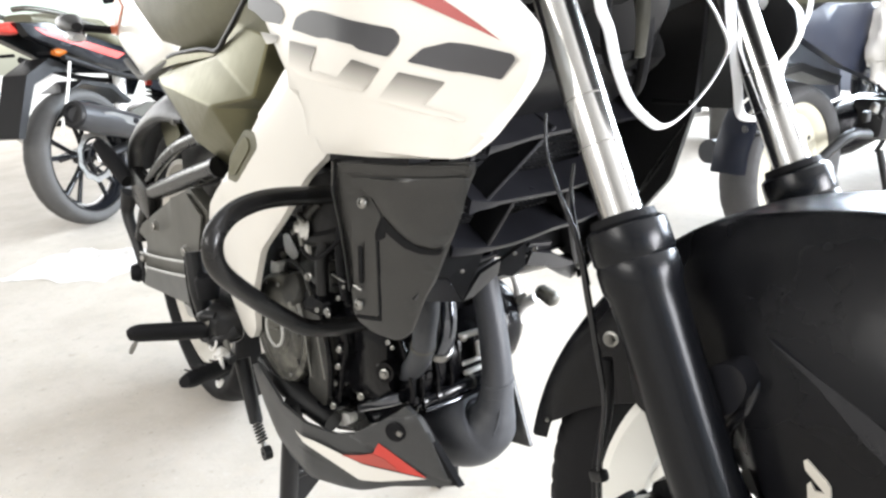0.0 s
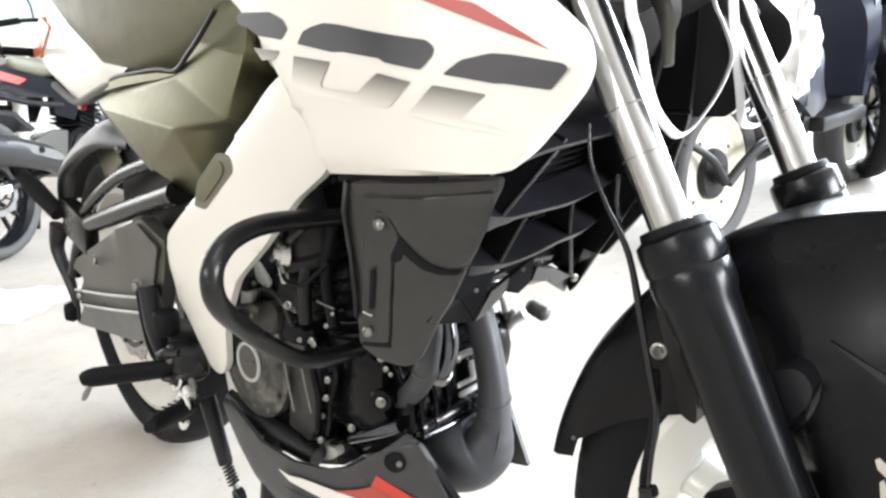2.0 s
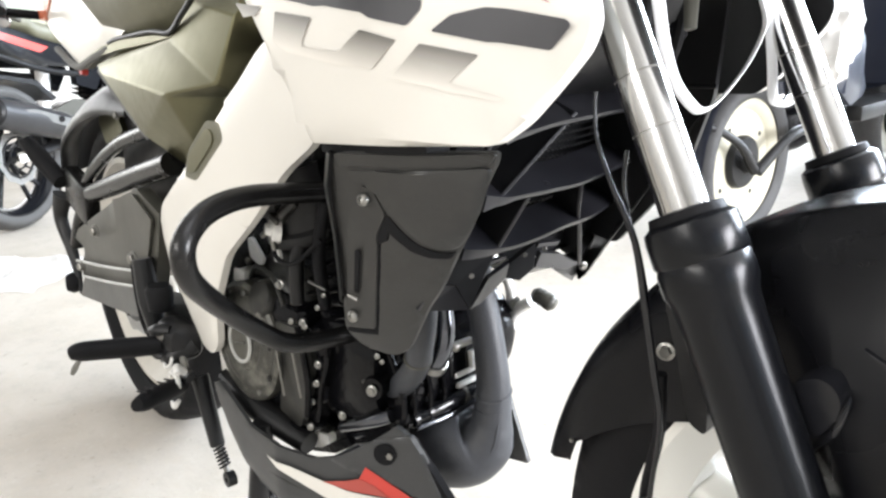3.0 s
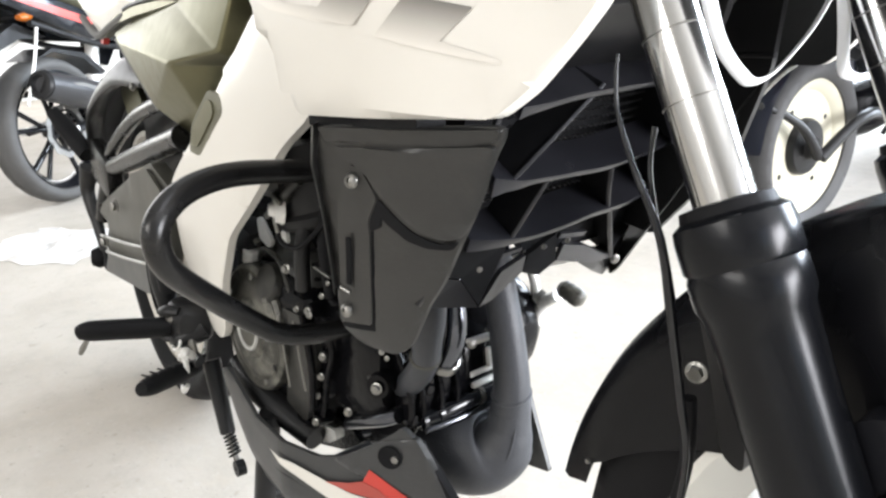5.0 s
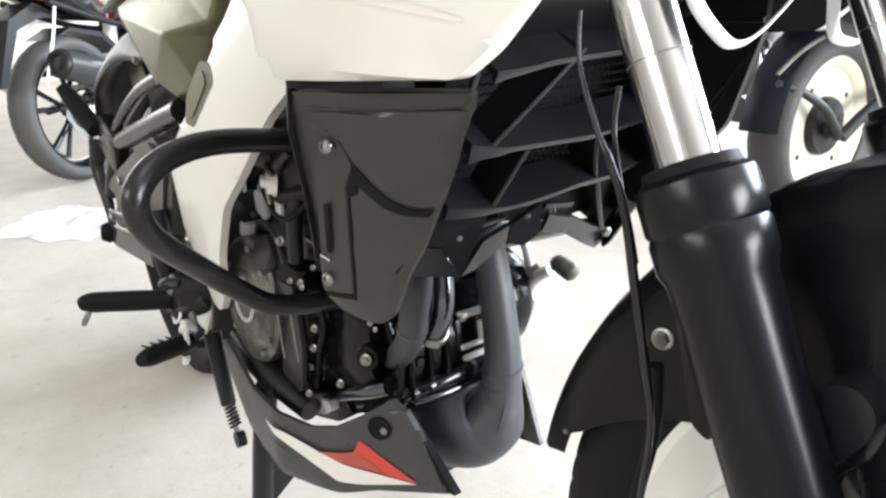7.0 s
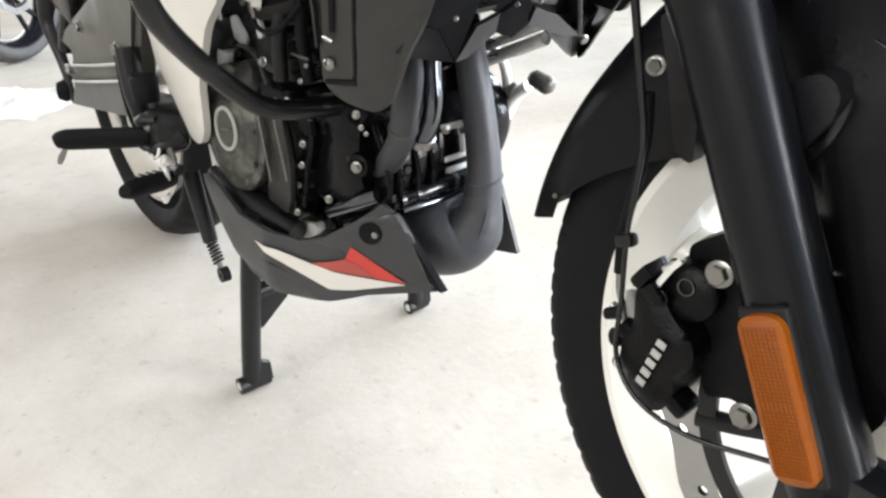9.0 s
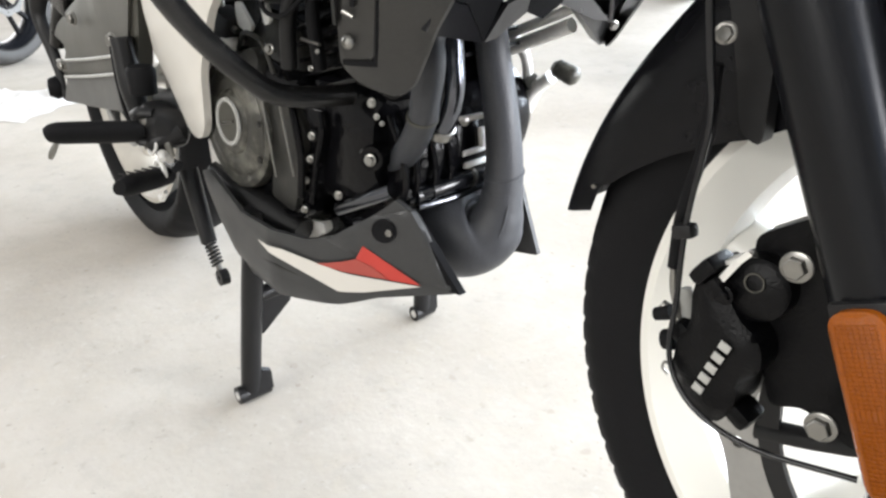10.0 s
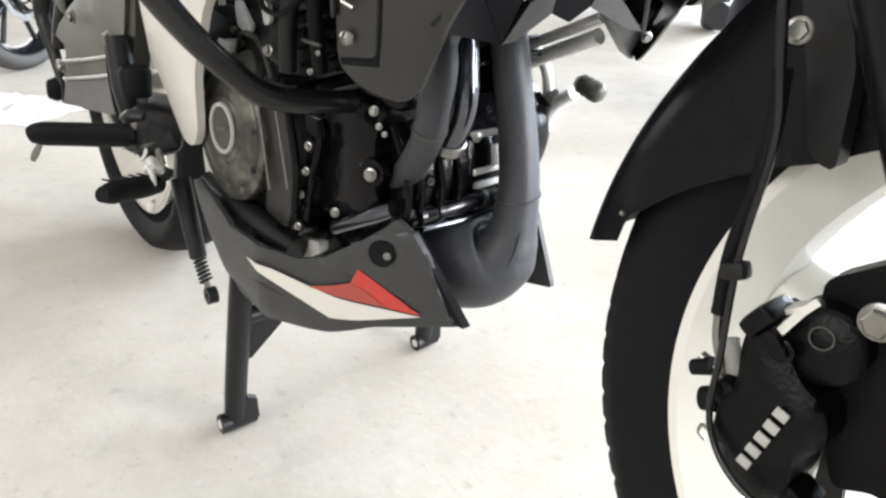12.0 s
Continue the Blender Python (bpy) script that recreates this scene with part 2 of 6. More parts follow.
def lathe(profile, at=(0, 0, 0), axis=(0, 0, 1), n=32, bm=None, close=False):
    """Turns (radius, height) pairs about an axis."""
    bm = bm or bmesh.new()
    q = Vector(axis).normalized().to_track_quat("Z", "Y").to_matrix()
    o = Vector(at)
    rings = []
    for r, h in profile:
        rings.append([bm.verts.new(o + q @ Vector((r * math.cos(a), r * math.sin(a), h))) for a in (2 * math.pi * k / n for k in range(n))])
    pairs = list(zip(rings, rings[1:])) + ([(rings[-1], rings[0])] if close else [])
    for a, b in pairs:
        for k in range(n):
            bm.faces.new((a[k], a[(k + 1) % n], b[(k + 1) % n], b[k]))
    if not close:
        if profile[0][0] > 1e-5:
            bm.faces.new(rings[0][::-1])
        if profile[-1][0] > 1e-5:
            bm.faces.new(rings[-1])
    bmesh.ops.remove_doubles(bm, verts=bm.verts, dist=1e-6)
    return bm


def box(centre, size, rot=(0, 0, 0), bevel=0.004, bm=None, taper=1.0):
    own = bmesh.new()
    bmesh.ops.create_cube(own, size=1.0)
    for v in own.verts:
        if v.co.z > 0:
            v.co.x *= taper
            v.co.y *= taper
        v.co = Vector((v.co.x * size[0], v.co.y * size[1], v.co.z * size[2]))
    if bevel:
        bmesh.ops.bevel(own, geom=own.edges, offset=bevel, segments=2, affect="EDGES", profile=0.6)
    own.transform(pose(*centre, *rot))
    return joined(bm, own)


def joined(bm, own):
    if bm is None:
        return own
    me = bpy.data.meshes.new("joining")
    own.to_mesh(me)
    own.free()
    bm.from_mesh(me)
    bpy.data.meshes.remove(me)
    return bm


def rounded(outline, radius, seg=3):
    """Rounds the corners of a flat outline."""
    out = []
    n = len(outline)
    for i in range(n):
        a, b, c = (Vector(outline[(i + k) % n]) for k in (-1, 0, 1))
        ra = min(radius, (a - b).length * 0.45)
        rc = min(radius, (c - b).length * 0.45)
        p, q = b + (a - b).normalized() * ra, b + (c - b).normalized() * rc
        for k in range(seg + 1):
            t = k / seg
            out.append(tuple((p * (1 - t) + b * t) * (1 - t) + (b * (1 - t) + q * t) * t))
    return out


def panel(outline, surface, thick=0.004, rim=0.004, drop=0.003, cell=0.03, lift=0.0, corner=0.006, mirror=False):
    """A moulded side panel: an outline in x and z laid on y = surface(x, z), with rolled edges and a thickness inwards."""
    bm = bmesh.new()
    pts = rounded(outline, corner) if corner else outline
    face = bm.faces.new([bm.verts.new((x, 0.0, z)) for x, z in pts])
    edge = set()
    if rim:
        before = set(bm.verts)
        bmesh.ops.inset_region(bm, faces=[face], thickness=rim, use_even_offset=True)
        edge = {tuple(round(c, 6) for c in v.co) for v in before}
    if cell:
        for ax, k in ((0, 0), (2, 2)):
            lo, hi = min(v.co[ax] for v in bm.verts), max(v.co[ax] for v in bm.verts)
            q = math.ceil(lo / cell) * cell
            while q < hi:
                co, no = [0, 0, 0], [0, 0, 0]
                co[ax], no[ax] = q, 1
                bmesh.ops.bisect_plane(bm, geom=bm.verts[:] + bm.edges[:] + bm.faces[:], plane_co=co, plane_no=no, dist=1e-6)
                q += cell
    rimv = {v for e in bm.edges if len(e.link_faces) == 1 for v in e.verts}
    for v in bm.verts:
        v.co.y = surface(v.co.x, v.co.z) - lift + (drop if rim and v in rimv else 0.0)
    if thick:
        loop = [e for e in bm.edges if len(e.link_faces) == 1]
        front = bm.faces[:]
        made = bmesh.ops.duplicate(bm, geom=bm.verts[:] + bm.edges[:] + front)
        vmap = made["vert_map"]
        for v in made["geom"]:
            if isinstance(v, bmesh.types.BMVert):
                v.co.y += thick
        for e in loop:
            a, b = e.verts
            bm.faces.new((a, b, vmap[b], vmap[a]))
    if mirror:
        for v in bm.verts:
            v.co.y = -v.co.y
    return bm


def bolt(at, way, r, parent, mat=None, label=""):
    """A flanged hex bolt head that looks along way."""
    bm = lathe([(r * 1.35, 0.0), (r * 1.35, r * 0.22), (r * 1.1, r * 0.34), (0.0, r * 0.34)], at, way, 20)
    o = Vector(at) + Vector(way).normalized() * r * 0.3
    lathe([(r, 0.0), (r, r * 0.62), (r * 0.86, r * 0.74), (0.0, r * 0.70)], o, way, 6, bm)
    return part("bolt", bm, mat or STEEL, parent, label, 30)


def plate(pts, thick, parent, name, mat, label="", smooth=25):
    """A flat or folded piece through the points, with a thickness backwards."""
    bm = bmesh.new()
    a = [bm.verts.new(p) for p in pts]
    b = [bm.verts.new(Vector(p) + Vector((-thick, 0, thick * 0.4))) for p in pts]
    bm.faces.new(a)
    bm.faces.new(b[::-1])
    for k in range(len(a)):
        bm.faces.new((a[k], b[k], b[(k + 1) % len(a)], a[(k + 1) % len(a)]))
    return part(name, bm, mat, parent, label, smooth)


# ---- the hall ----
def structure(name, bm, mat, label):
    ob = part(name, bm, mat, None, "", 0)
    return tagged(ob, label, name.split("_")[0], kind="structure")


def slab(lo, hi):
    c = [(a + b) / 2 for a, b in zip(lo, hi)]
    return box(c, [b - a for a, b in zip(lo, hi)], bevel=0)


structure("floor", slab((-9.0, -5.0, -0.15), (5.0, 6.0, 0.0)), CONCRETE, "pale worn concrete floor with dust and dark specks")
# ceiling out of view; its grey is set to cut bounce light
bm = slab((-9.2, -5.2, 3.6), (-0.2, 6.2, 3.8))
for lo, hi in (((2.0, -5.2, 3.6), (5.2, 6.2, 3.8)), ((-0.2, -5.2, 3.6), (2.0, -0.8, 3.8)), ((-0.2, 0.8, 3.6), (2.0, 6.2, 3.8))):
    joined(bm, slab(lo, hi))
structure("ceiling", bm, CEIL, "plain unseen ceiling, greyed to cut bounce light, with one added roof light")

def wall_with_opening(name, lo, hi, axis, a, b, top, label, paint, sill=0.0):
    """A wall with one wide opening from a to b along axis, up to top."""
    bm = bmesh.new()
    for p, q, z0, z1 in ((lo[axis], a, 0, 3.6), (b, hi[axis], 0, 3.6), (a, b, top, 3.6), (a, b, 0, max(sill, 0.002))):
        l, h = [lo[0], lo[1], z0], [hi[0], hi[1], z1]
        l[axis], h[axis] = p, q
        box([(u + v) / 2 for u, v in zip(l, h)], [v - u for u, v in zip(l, h)], bevel=0, bm=bm)
    return structure(name, bm, paint, label)


wall_with_opening("wall_back", (-9.2, -5.2), (-9.0, 6.2), 1, -3.6, 3.0, 3.2, "white painted wall with a wide daylight window band", WALL, 0.6)
wall_with_opening("wall_front", (5.0, -5.2), (5.2, 6.2), 1, -1.5, 3.5, 3.25, "unseen grey wall, toned to cut bounce light, with a wide open shutter door", DARKWALL)
wall_with_opening("wall_left", (-9.0, 6.0), (5.0, 6.2), 0, -4.2, 4.4, 3.25, "wall coloured blue grey to imitate dark haze, with a wide daylight window band", HAZEWALL, 0.3)
wall_with_opening("wall_right", (-9.0, -5.2), (5.0, -5.0), 0, -1.9, 1.3, 3.25, "unseen grey wall, toned to cut bounce light, with an added high window", DARKWALL, 2.05)
structure("ground", slab((-40, -40, -0.25), (40, 40, -0.16)), CONCRETE, "pale concrete ground outside the hall")

# crumpled clear sheeting lying on the floor behind
bm = bmesh.new()
bmesh.ops.create_grid(bm, x_segments=40, y_segments=24, size=0.5)
for v in bm.verts:
    n = noise.noise(v.co * 6.0) + 0.5 * noise.noise(v.co * 15.0)
    edge = 1.0 - max(abs(v.co.x), abs(v.co.y)) / 0.5
    v.co.x *= 1.0 + 0.25 * noise.noise(Vector((v.co.y * 4, 1, 0)))
    v.co.y *= 1.2 + 0.3 * noise.noise(Vector((v.co.x * 4, 5, 0)))
    v.co.z = 0.004 + max(0.0, n * 0.05 + 0.02) * min(1.0, edge * 6)
sheet = part("plastic_sheet", bm, SHEET, None, "", 60)
sheet.matrix_world = pose(-2.78, -0.12, 0, 0, 0, 40) @ Matrix.Diagonal((0.46, 0.30, 0.40, 1))
tagged(sheet, "crumpled clear plastic sheet lying on the concrete floor", "plastic sheet")

# ---- the motorcycle in front ----
bike = thing("motorcycle", (-0.79, 0.0, 0.0), "white and black street motorcycle with red trim on its centre stand", "motorcycle")
AXLE = Vector((-0.022, 0.0, 0.373))
REAR = Vector((-1.385, 0.0, 0.307))


def tyre_mesh(at, radius, width, n=150, tread=True, pitch=5, bead=0.056):
    """A tyre with a rounded crown, sidewalls and cut tread grooves."""
    half = width / 2
    prof = [(radius - bead - 0.006, half * 0.74), (radius - bead, half * 0.82), (radius - 0.044, half * 0.96), (radius - 0.030, half * 1.0),
            (radius - 0.016, half * 0.88), (radius - 0.006, half * 0.55), (radius, half * 0.12)]
    ring = prof + [(r, -h) for r, h in reversed(prof)]
    bm = lathe(ring, at, (0, 1, 0), n, close=True)
    if tread:
        for v in bm.verts:
            d = v.co - Vector(at)
            r = math.hypot(d.x, d.z)
            if radius - 0.02 < r < radius - 0.003:
                k = round((math.atan2(d.z, d.x) / (2 * math.pi)) * n)
                if (k + (1 if d.y > 0 else 0)) % pitch == 0:
                    v.co -= Vector((d.x, 0, d.z)).normalized() * 0.0025
    return bm


def cast_wheel(at, radius, width, rim_mat, tyre_mat, parent, spokes=5, broad=1.0, disc_side=-1, disc_r=0.150, name="front_wheel", bare=False, deep=0.060, forked=True):
    """A cast alloy wheel: tyre, rim, hub, forked spokes and a drilled disc."""
    at = Vector(at)
    rr = radius - deep
    prof = [(rr + 0.006, -width * 0.40), (rr - 0.004, -width * 0.41), (rr - 0.012, -width * 0.33), (rr - 0.030, -width * 0.20), (rr - 0.034, 0.0),
            (rr - 0.030, width * 0.20), (rr - 0.012, width * 0.33), (rr - 0.004, width * 0.41), (rr + 0.006, width * 0.40)]
    wheel = part(name, lathe(prof + [(rr - 0.002, width * 0.3), (rr - 0.018, 0.0), (rr - 0.002, -width * 0.3)], at, (0, 1, 0), 64, close=True), rim_mat, parent)
    part("tyre", tyre_mesh(at, radius, width, 400, True, 5, bead=deep - 0.004) if name == "front_wheel" and not bare else tyre_mesh(at, radius, width), tyre_mat, wheel)
    part("hub", lathe([(0.0, -0.05), (0.022, -0.05), (0.03, -0.04), (0.032, 0.04), (0.022, 0.05), (0.0, 0.05)], at, (0, 1, 0), 32), rim_mat, wheel)
    for i in range(spokes):
        a = 2 * math.pi * i / spokes + 0.30
        bm = bmesh.new()
        for s in ((-0.16, 0.16) if forked else (0.06,)):
            p = [at + Vector((math.cos(a + s * k) * q, 0, math.sin(a + s * k) * q)) for q, k in ((0.026, 0.2), (0.085, 0.75), (rr - 0.026, 1.25))]
            tube(p, [0.016 * broad, 0.012 * broad, 0.014 * broad], 18, 8, bm, flat=0.8 / broad)
        part("spoke", bm, rim_mat, wheel)
    if not bare:
        y = disc_side * 0.068
        bm = bmesh.new()
        n, rows = 72, [(disc_r * 0.78, 1), (disc_r * 0.86, 0), (disc_r * 0.93, 0), (disc_r, 1)]
        rings = []
        for face in (0.0, 0.004):
            for r, w in rows:
                rings.append([bm.verts.new(at + Vector(((r + (0.0045 * math.sin(a * 10) if w else 0)) * math.cos(a), y + face, (r + (0.0045 * math.sin(a * 10) if w else 0)) * math.sin(a)))) for a in (2 * math.pi * k / n for k in range(n))])
        for side in (0, 4):
            for j in range(3):
                for k in range(n):
                    quad = (rings[side + j][k], rings[side + j][(k + 1) % n], rings[side + j + 1][(k + 1) % n], rings[side + j + 1][k])
                    if j != 1 or k % 4:
                        bm.faces.new(quad)
                        continue
                    # a drilled hole in this field
                    mid = (quad[0].co + quad[1].co + quad[2].co + quad[3].co) / 4
                    rim = []
                    for c in range(4):
                        rim += [quad[c], bm.verts.new((quad[c].co + quad[(c + 1) % 4].co) / 2)]
                    hole = [bm.verts.new(mid + (v.co - mid).normalized() * 0.0042) for v in rim]
                    for c in range(8):
                        bm.faces.new((rim[c], rim[(c + 1) % 8], hole[(c + 1) % 8], hole[c]))
        for j in (0, 3):
            for k in range(n):
                bm.faces.new((rings[j][k], rings[j][(k + 1) % n], rings[4 + j][(k + 1) % n], rings[4 + j][k]))
        part("brake_disc", bm, DISC, wheel, "drilled steel brake disc")
        bm = lathe([(0.045, 0), (0.052, 0), (0.052, 0.005), (0.045, 0.005)], at + Vector((0, y - 0.003, 0)), (0, 1, 0), 48, close=True)
        arms = []
        for i in range(6):
            a = 2 * math.pi * i / 6
            arms.append(tube([at + Vector((math.cos(a + s) * q, y, math.sin(a + s) * q)) for q, s in ((0.047, 0.0), (0.075, 0.22), (disc_r * 0.80, 0.28))], [0.008, 0.006, 0.007], 8, 4, flat=0.5))
        part("carrier_ring", lathe([(disc_r * 0.70, 0), (disc_r * 0.79, 0), (disc_r * 0.79, 0.004), (disc_r * 0.70, 0.004)], at + Vector((0, y - 0.002, 0)), (0, 1, 0), 64, close=True), SATIN, wheel)
        part("disc_carrier", bm, SATIN, wheel)
        for arm in arms:
            part("carrier_arm", arm, SATIN, wheel)
    return wheel


front_wheel = cast_wheel(AXLE, 0.294, 0.098, WHITEWHEEL, RUBBER, bike, forked=False, broad=1.35, deep=0.071)
rear_wheel = cast_wheel(REAR, 0.312, 0.125, DIMWHITE, RUBBER, bike, name="rear_wheel", disc_r=0.115, deep=0.086)

# front fork: chrome tubes in black sliders
FORK = (Vector((-0.105, 0, 0.507)) - Vector((-0.249, 0, 0.785))).normalized()


def along(y, z):
    """The point of a fork leg's axis at height z."""
    p = Vector((-0.249, y, 0.785))
    return p + FORK * ((z - p.z) / FORK.z)


for side in (-1, 1):
    y = 0.105 * side
    tube_ob = part("fork_tube", tube([along(y, 0.90), along(y, 0.645)], 0.0146, 32, 1), CHROME, bike, "polished chrome fork tube")
    for z in (0.712, 0.742):
        part("scratch_ring", lathe([(0.0146, -0.0005), (0.0149, -0.0004), (0.0149, 0.0004), (0.0146, 0.0005)], along(y, z), FORK, 32), STEEL, tube_ob)
    o = along(y, 0.661)
    prof = [(0.0150, -0.004), (0.0225, -0.003), (0.0268, 0.000), (0.0275, 0.006), (0.0275, 0.020), (0.0262, 0.022), (0.0272, 0.025), (0.0272, 0.038),
            (0.0248, 0.044), (0.0238, 0.060), (0.0232, 0.110), (0.0225, 0.200), (0.0225, 0.270), (0.0240, 0.290), (0.0240, 0.345), (0.0, 0.350)]
    slider = part("fork_slider", lathe(prof, o, FORK, 40), SLIDER, bike, "gloss black fork slider")
    part("dust_seal", lathe([(0.0148, -0.009), (0.0215, -0.008), (0.0225, -0.003), (0.0148, -0.002)], o, FORK, 32, close=True), RUBBER, slider)
    part("axle_lug", box(AXLE + Vector((-0.012, y, 0.0)), (0.06, 0.036, 0.06), (0, 0, 0), 0.014), GLOSS, slider)
part("axle_nut", lathe([(0.016, 0), (0.016, 0.02), (0.0, 0.022)], AXLE + Vector((0, -0.122, 0)), (0, -1, 0), 6), STEEL, bike)
bm = box(along(0, 0.838), (0.062, 0.255, 0.034), (0, 27, 0), 0.010)
for side in (-1, 1):
    lathe([(0.0148, -0.022), (0.027, -0.022), (0.028, 0.022), (0.0148, 0.022)], along(0.105 * side, 0.838), FORK, 32, bm, close=True)
part("triple_clamp", bm, SATIN, bike)
part("steering_stem", tube([(-0.30, 0, 0.95), (-0.252, 0, 0.82)], 0.026, 20, 1), SATIN, bike)

# front mudguard: an arch over the tyre with deep side skirts
INNER = [(176, 0.300), (169.5, 0.293), (165.6, 0.2675), (158, 0.253), (148, 0.234), (139, 0.214), (131, 0.206), (126, 0.180), (121, 0.120), (115, 0.070), (100, 0.045), (80, 0.045), (60, 0.05), (40, 0.09), (22, 0.20)]


def mudguard():
    bm = bmesh.new()
    rows = []
    angles = np.linspace(172.7, 24, 84)
    xs = [a for a, r in INNER][::-1]
    rs = [r for a, r in INNER][::-1]
    for a in angles:
        r_in = float(np.interp(a, xs, rs))
        top = float(np.interp(a, (24, 90, 100, 110, 115, 120, 130, 142), (0.308, 0.309, 0.3107, 0.313, 0.315, 0.316, 0.3145, 0.312)))
        back = max(0.0, min(1.0, (a - 112) / 16))
        flat = [(0.0, 0.0), (0.0310, 0.0003), (0.0345, 0.0008), (0.0375, 0.0035), (0.0490, 0.026), (0.0605, 0.050)]
        full_round = [(0.0, 0.0), (0.018, 0.001), (0.036, 0.004), (0.050, 0.010), (0.058, 0.020), (0.0615, 0.036)]
        prof = [(p[0] + (q[0] - p[0]) * back, top - (p[1] + (q[1] - p[1]) * back)) for p, q in zip(flat, full_round)]
        deep = 0.050 - 0.014 * back
        low = min(top - deep - 0.002, r_in)
        for k in range(1, 6):
            r = (top - deep - 0.001) + (low - (top - deep - 0.001)) * k / 5
            y = 0.0625 + (0.003 if 0.20 < r < 0.26 and a < 118 else 0.0) + 0.018 * max(0.0, min(1.0, (122 - a) / 8)) * max(0.0, min(1.0, (0.25 - r) / 0.06))
            prof.append((y, r))
        full = [(-y, r) for y, r in prof[::-1]] + prof[1:]
        cut = 5.4 * max(0.0, (a - 148) / 23.0)
        rows.append([])
        for y, r in full:
            t = radians(float(a - cut * max(0.0, min(1.0, (top - r) / 0.042))))
            rows[-1].append(bm.verts.new(AXLE + Vector((r * math.cos(t), y, r * math.sin(t)))))
    for p, q in zip(rows, rows[1:]):
        for k in range(len(p) - 1):
            bm.faces.new((p[k], p[k + 1], q[k + 1], q[k]))
    bmesh.ops.solidify(bm, geom=bm.faces[:], thickness=0.0032)
    return bm


guard_ob = part("mudguard", mudguard(), FENDER, bike, "matt black plastic front mudguard", 50)
for side in (-1, 1):
    cap = panel([(-0.1227, 0.577), (-0.1173, 0.5819), (-0.1083, 0.5865), (-0.1005, 0.5845), (-0.095, 0.5763), (-0.0963, 0.5668), (-0.1016, 0.5554), (-0.1082, 0.5496)], lambda x, z: -0.092, 0.024, 0.002, 0.002, 0.0, corner=0.004, mirror=side > 0)
    part("boss_cap", cap, FENDER, guard_ob)
    rim = tube([(x, y * side, z) for x, y, z in ((-0.1050, 0.0640, 0.5830), (-0.1000, 0.0715, 0.5770), (-0.0977, 0.0760, 0.5684), (-0.1009, 0.0780, 0.5521), (-0.1131, 0.0720, 0.5302), (-0.1090, 0.0740, 0.4975), (-0.1019, 0.0790, 0.4780))], [0.001, 0.003, 0.004, 0.004, 0.004, 0.003, 0.001], 10, 5)
    part("boss_rim", rim, FENDER, guard_ob)
part("rivet_hole", lathe([(0.0, 0.0006), (0.0016, 0.0006), (0.0019, -0.001)], (-0.288, -0.0650, 0.4525), (0, -1, 0), 14), STEEL, guard_ob)
part("side_mark", panel([(-0.0588, 0.5401), (-0.0571, 0.5418), (-0.0448, 0.5342), (-0.0418, 0.5312), (-0.0393, 0.5187), (-0.0519, 0.5114), (-0.0548, 0.5265), (-0.0532, 0.5290), (-0.0498, 0.5245), (-0.0442, 0.5260), (-0.0570, 0.5348)], lambda x, z: -0.0825, 0.0015, 0, 0, 0, corner=0), DIMWHITE, guard_ob, "small white angular mark")
crease = panel([(-0.0960, 0.6020), (-0.0323, 0.5806), (0.000, 0.568), (0.004, 0.548), (-0.0297, 0.5659), (-0.0600, 0.5850)], lambda x, z: -0.0700 - 0.015 * max(0.0, min(1.0, (0.622 - z) / 0.06)), 0.004, 0.006, 0.003, 0.0, corner=0.002)
part("crease", crease, FENDER, guard_ob)

# brake caliper on its bracket behind the near leg
mount = part("caliper_bracket", panel([(-0.160, 0.470), (-0.125, 0.497), (-0.100, 0.500), (-0.030, 0.420), (-0.045, 0.378), (-0.085, 0.372), (-0.110, 0.382), (-0.128, 0.372), (-0.150, 0.420)],
                                      lambda x, z: -0.088, 0.014, 0.004, 0.003, 0.0), CALIPER, bike, "black cast caliper bracket")
caliper = part("brake_caliper", panel([(-0.1785, 0.4460), (-0.1735, 0.4515), (-0.1620, 0.4420), (-0.1480, 0.4270), (-0.1400, 0.4240), (-0.1330, 0.4160), (-0.1305, 0.4030), (-0.1400, 0.3910), (-0.1400, 0.3700), (-0.1480, 0.3560), (-0.1640, 0.3555), (-0.1825, 0.3740), (-0.1830, 0.3970), (-0.1765, 0.4130), (-0.1800, 0.4320)],
                                      lambda x, z: -0.106 - 0.004 * math.cos((x + 0.155) * 26) * math.cos((z - 0.395) * 20), 0.030, 0.005, 0.005, 0.010), CALIPER, bike, "black two-piston brake caliper")
for at, size, turn in (((-0.1735, -0.100, 0.4500), (0.010, 0.024, 0.018), 32), ((-0.1655, -0.100, 0.4420), (0.012, 0.022, 0.012), 32), ((-0.181, -0.094, 0.403), (0.014, 0.024, 0.014), 25), ((-0.136, -0.096, 0.368), (0.014, 0.020, 0.012), 25)):
    part("pad_carrier", box(at, size, (0, turn, 0), 0.004), CALIPER, caliper)
for i in range(5):
    k = (i + 0.5) / 5
    bm = bmesh.new()
    box((0, 0, 0), (0.0054, 0.0012, 0.0068), (0, 0, 0), 0.0004, bm)
    bm.transform(pose(-0.1604 + 0.0118 * k, -0.1128, 0.3757 + 0.0421 * k, 0, -75, 0))
    part("letter_bar", bm, FAINT, caliper, "pale printed block")
plate([(-0.1640, -0.106, 0.4487), (-0.1582, -0.107, 0.4603), (-0.1520, -0.106, 0.4695), (-0.1508, -0.105, 0.4680), (-0.1552, -0.106, 0.4612), (-0.1615, -0.107, 0.4478)], 0.0015, caliper, "pad_spring", WORN, "shiny folded pad spring")
part("spring_leaf", box((-0.1640, -0.094, 0.4570), (0.016, 0.012, 0.003), (0, -35, 0), 0.001), WORN, caliper)
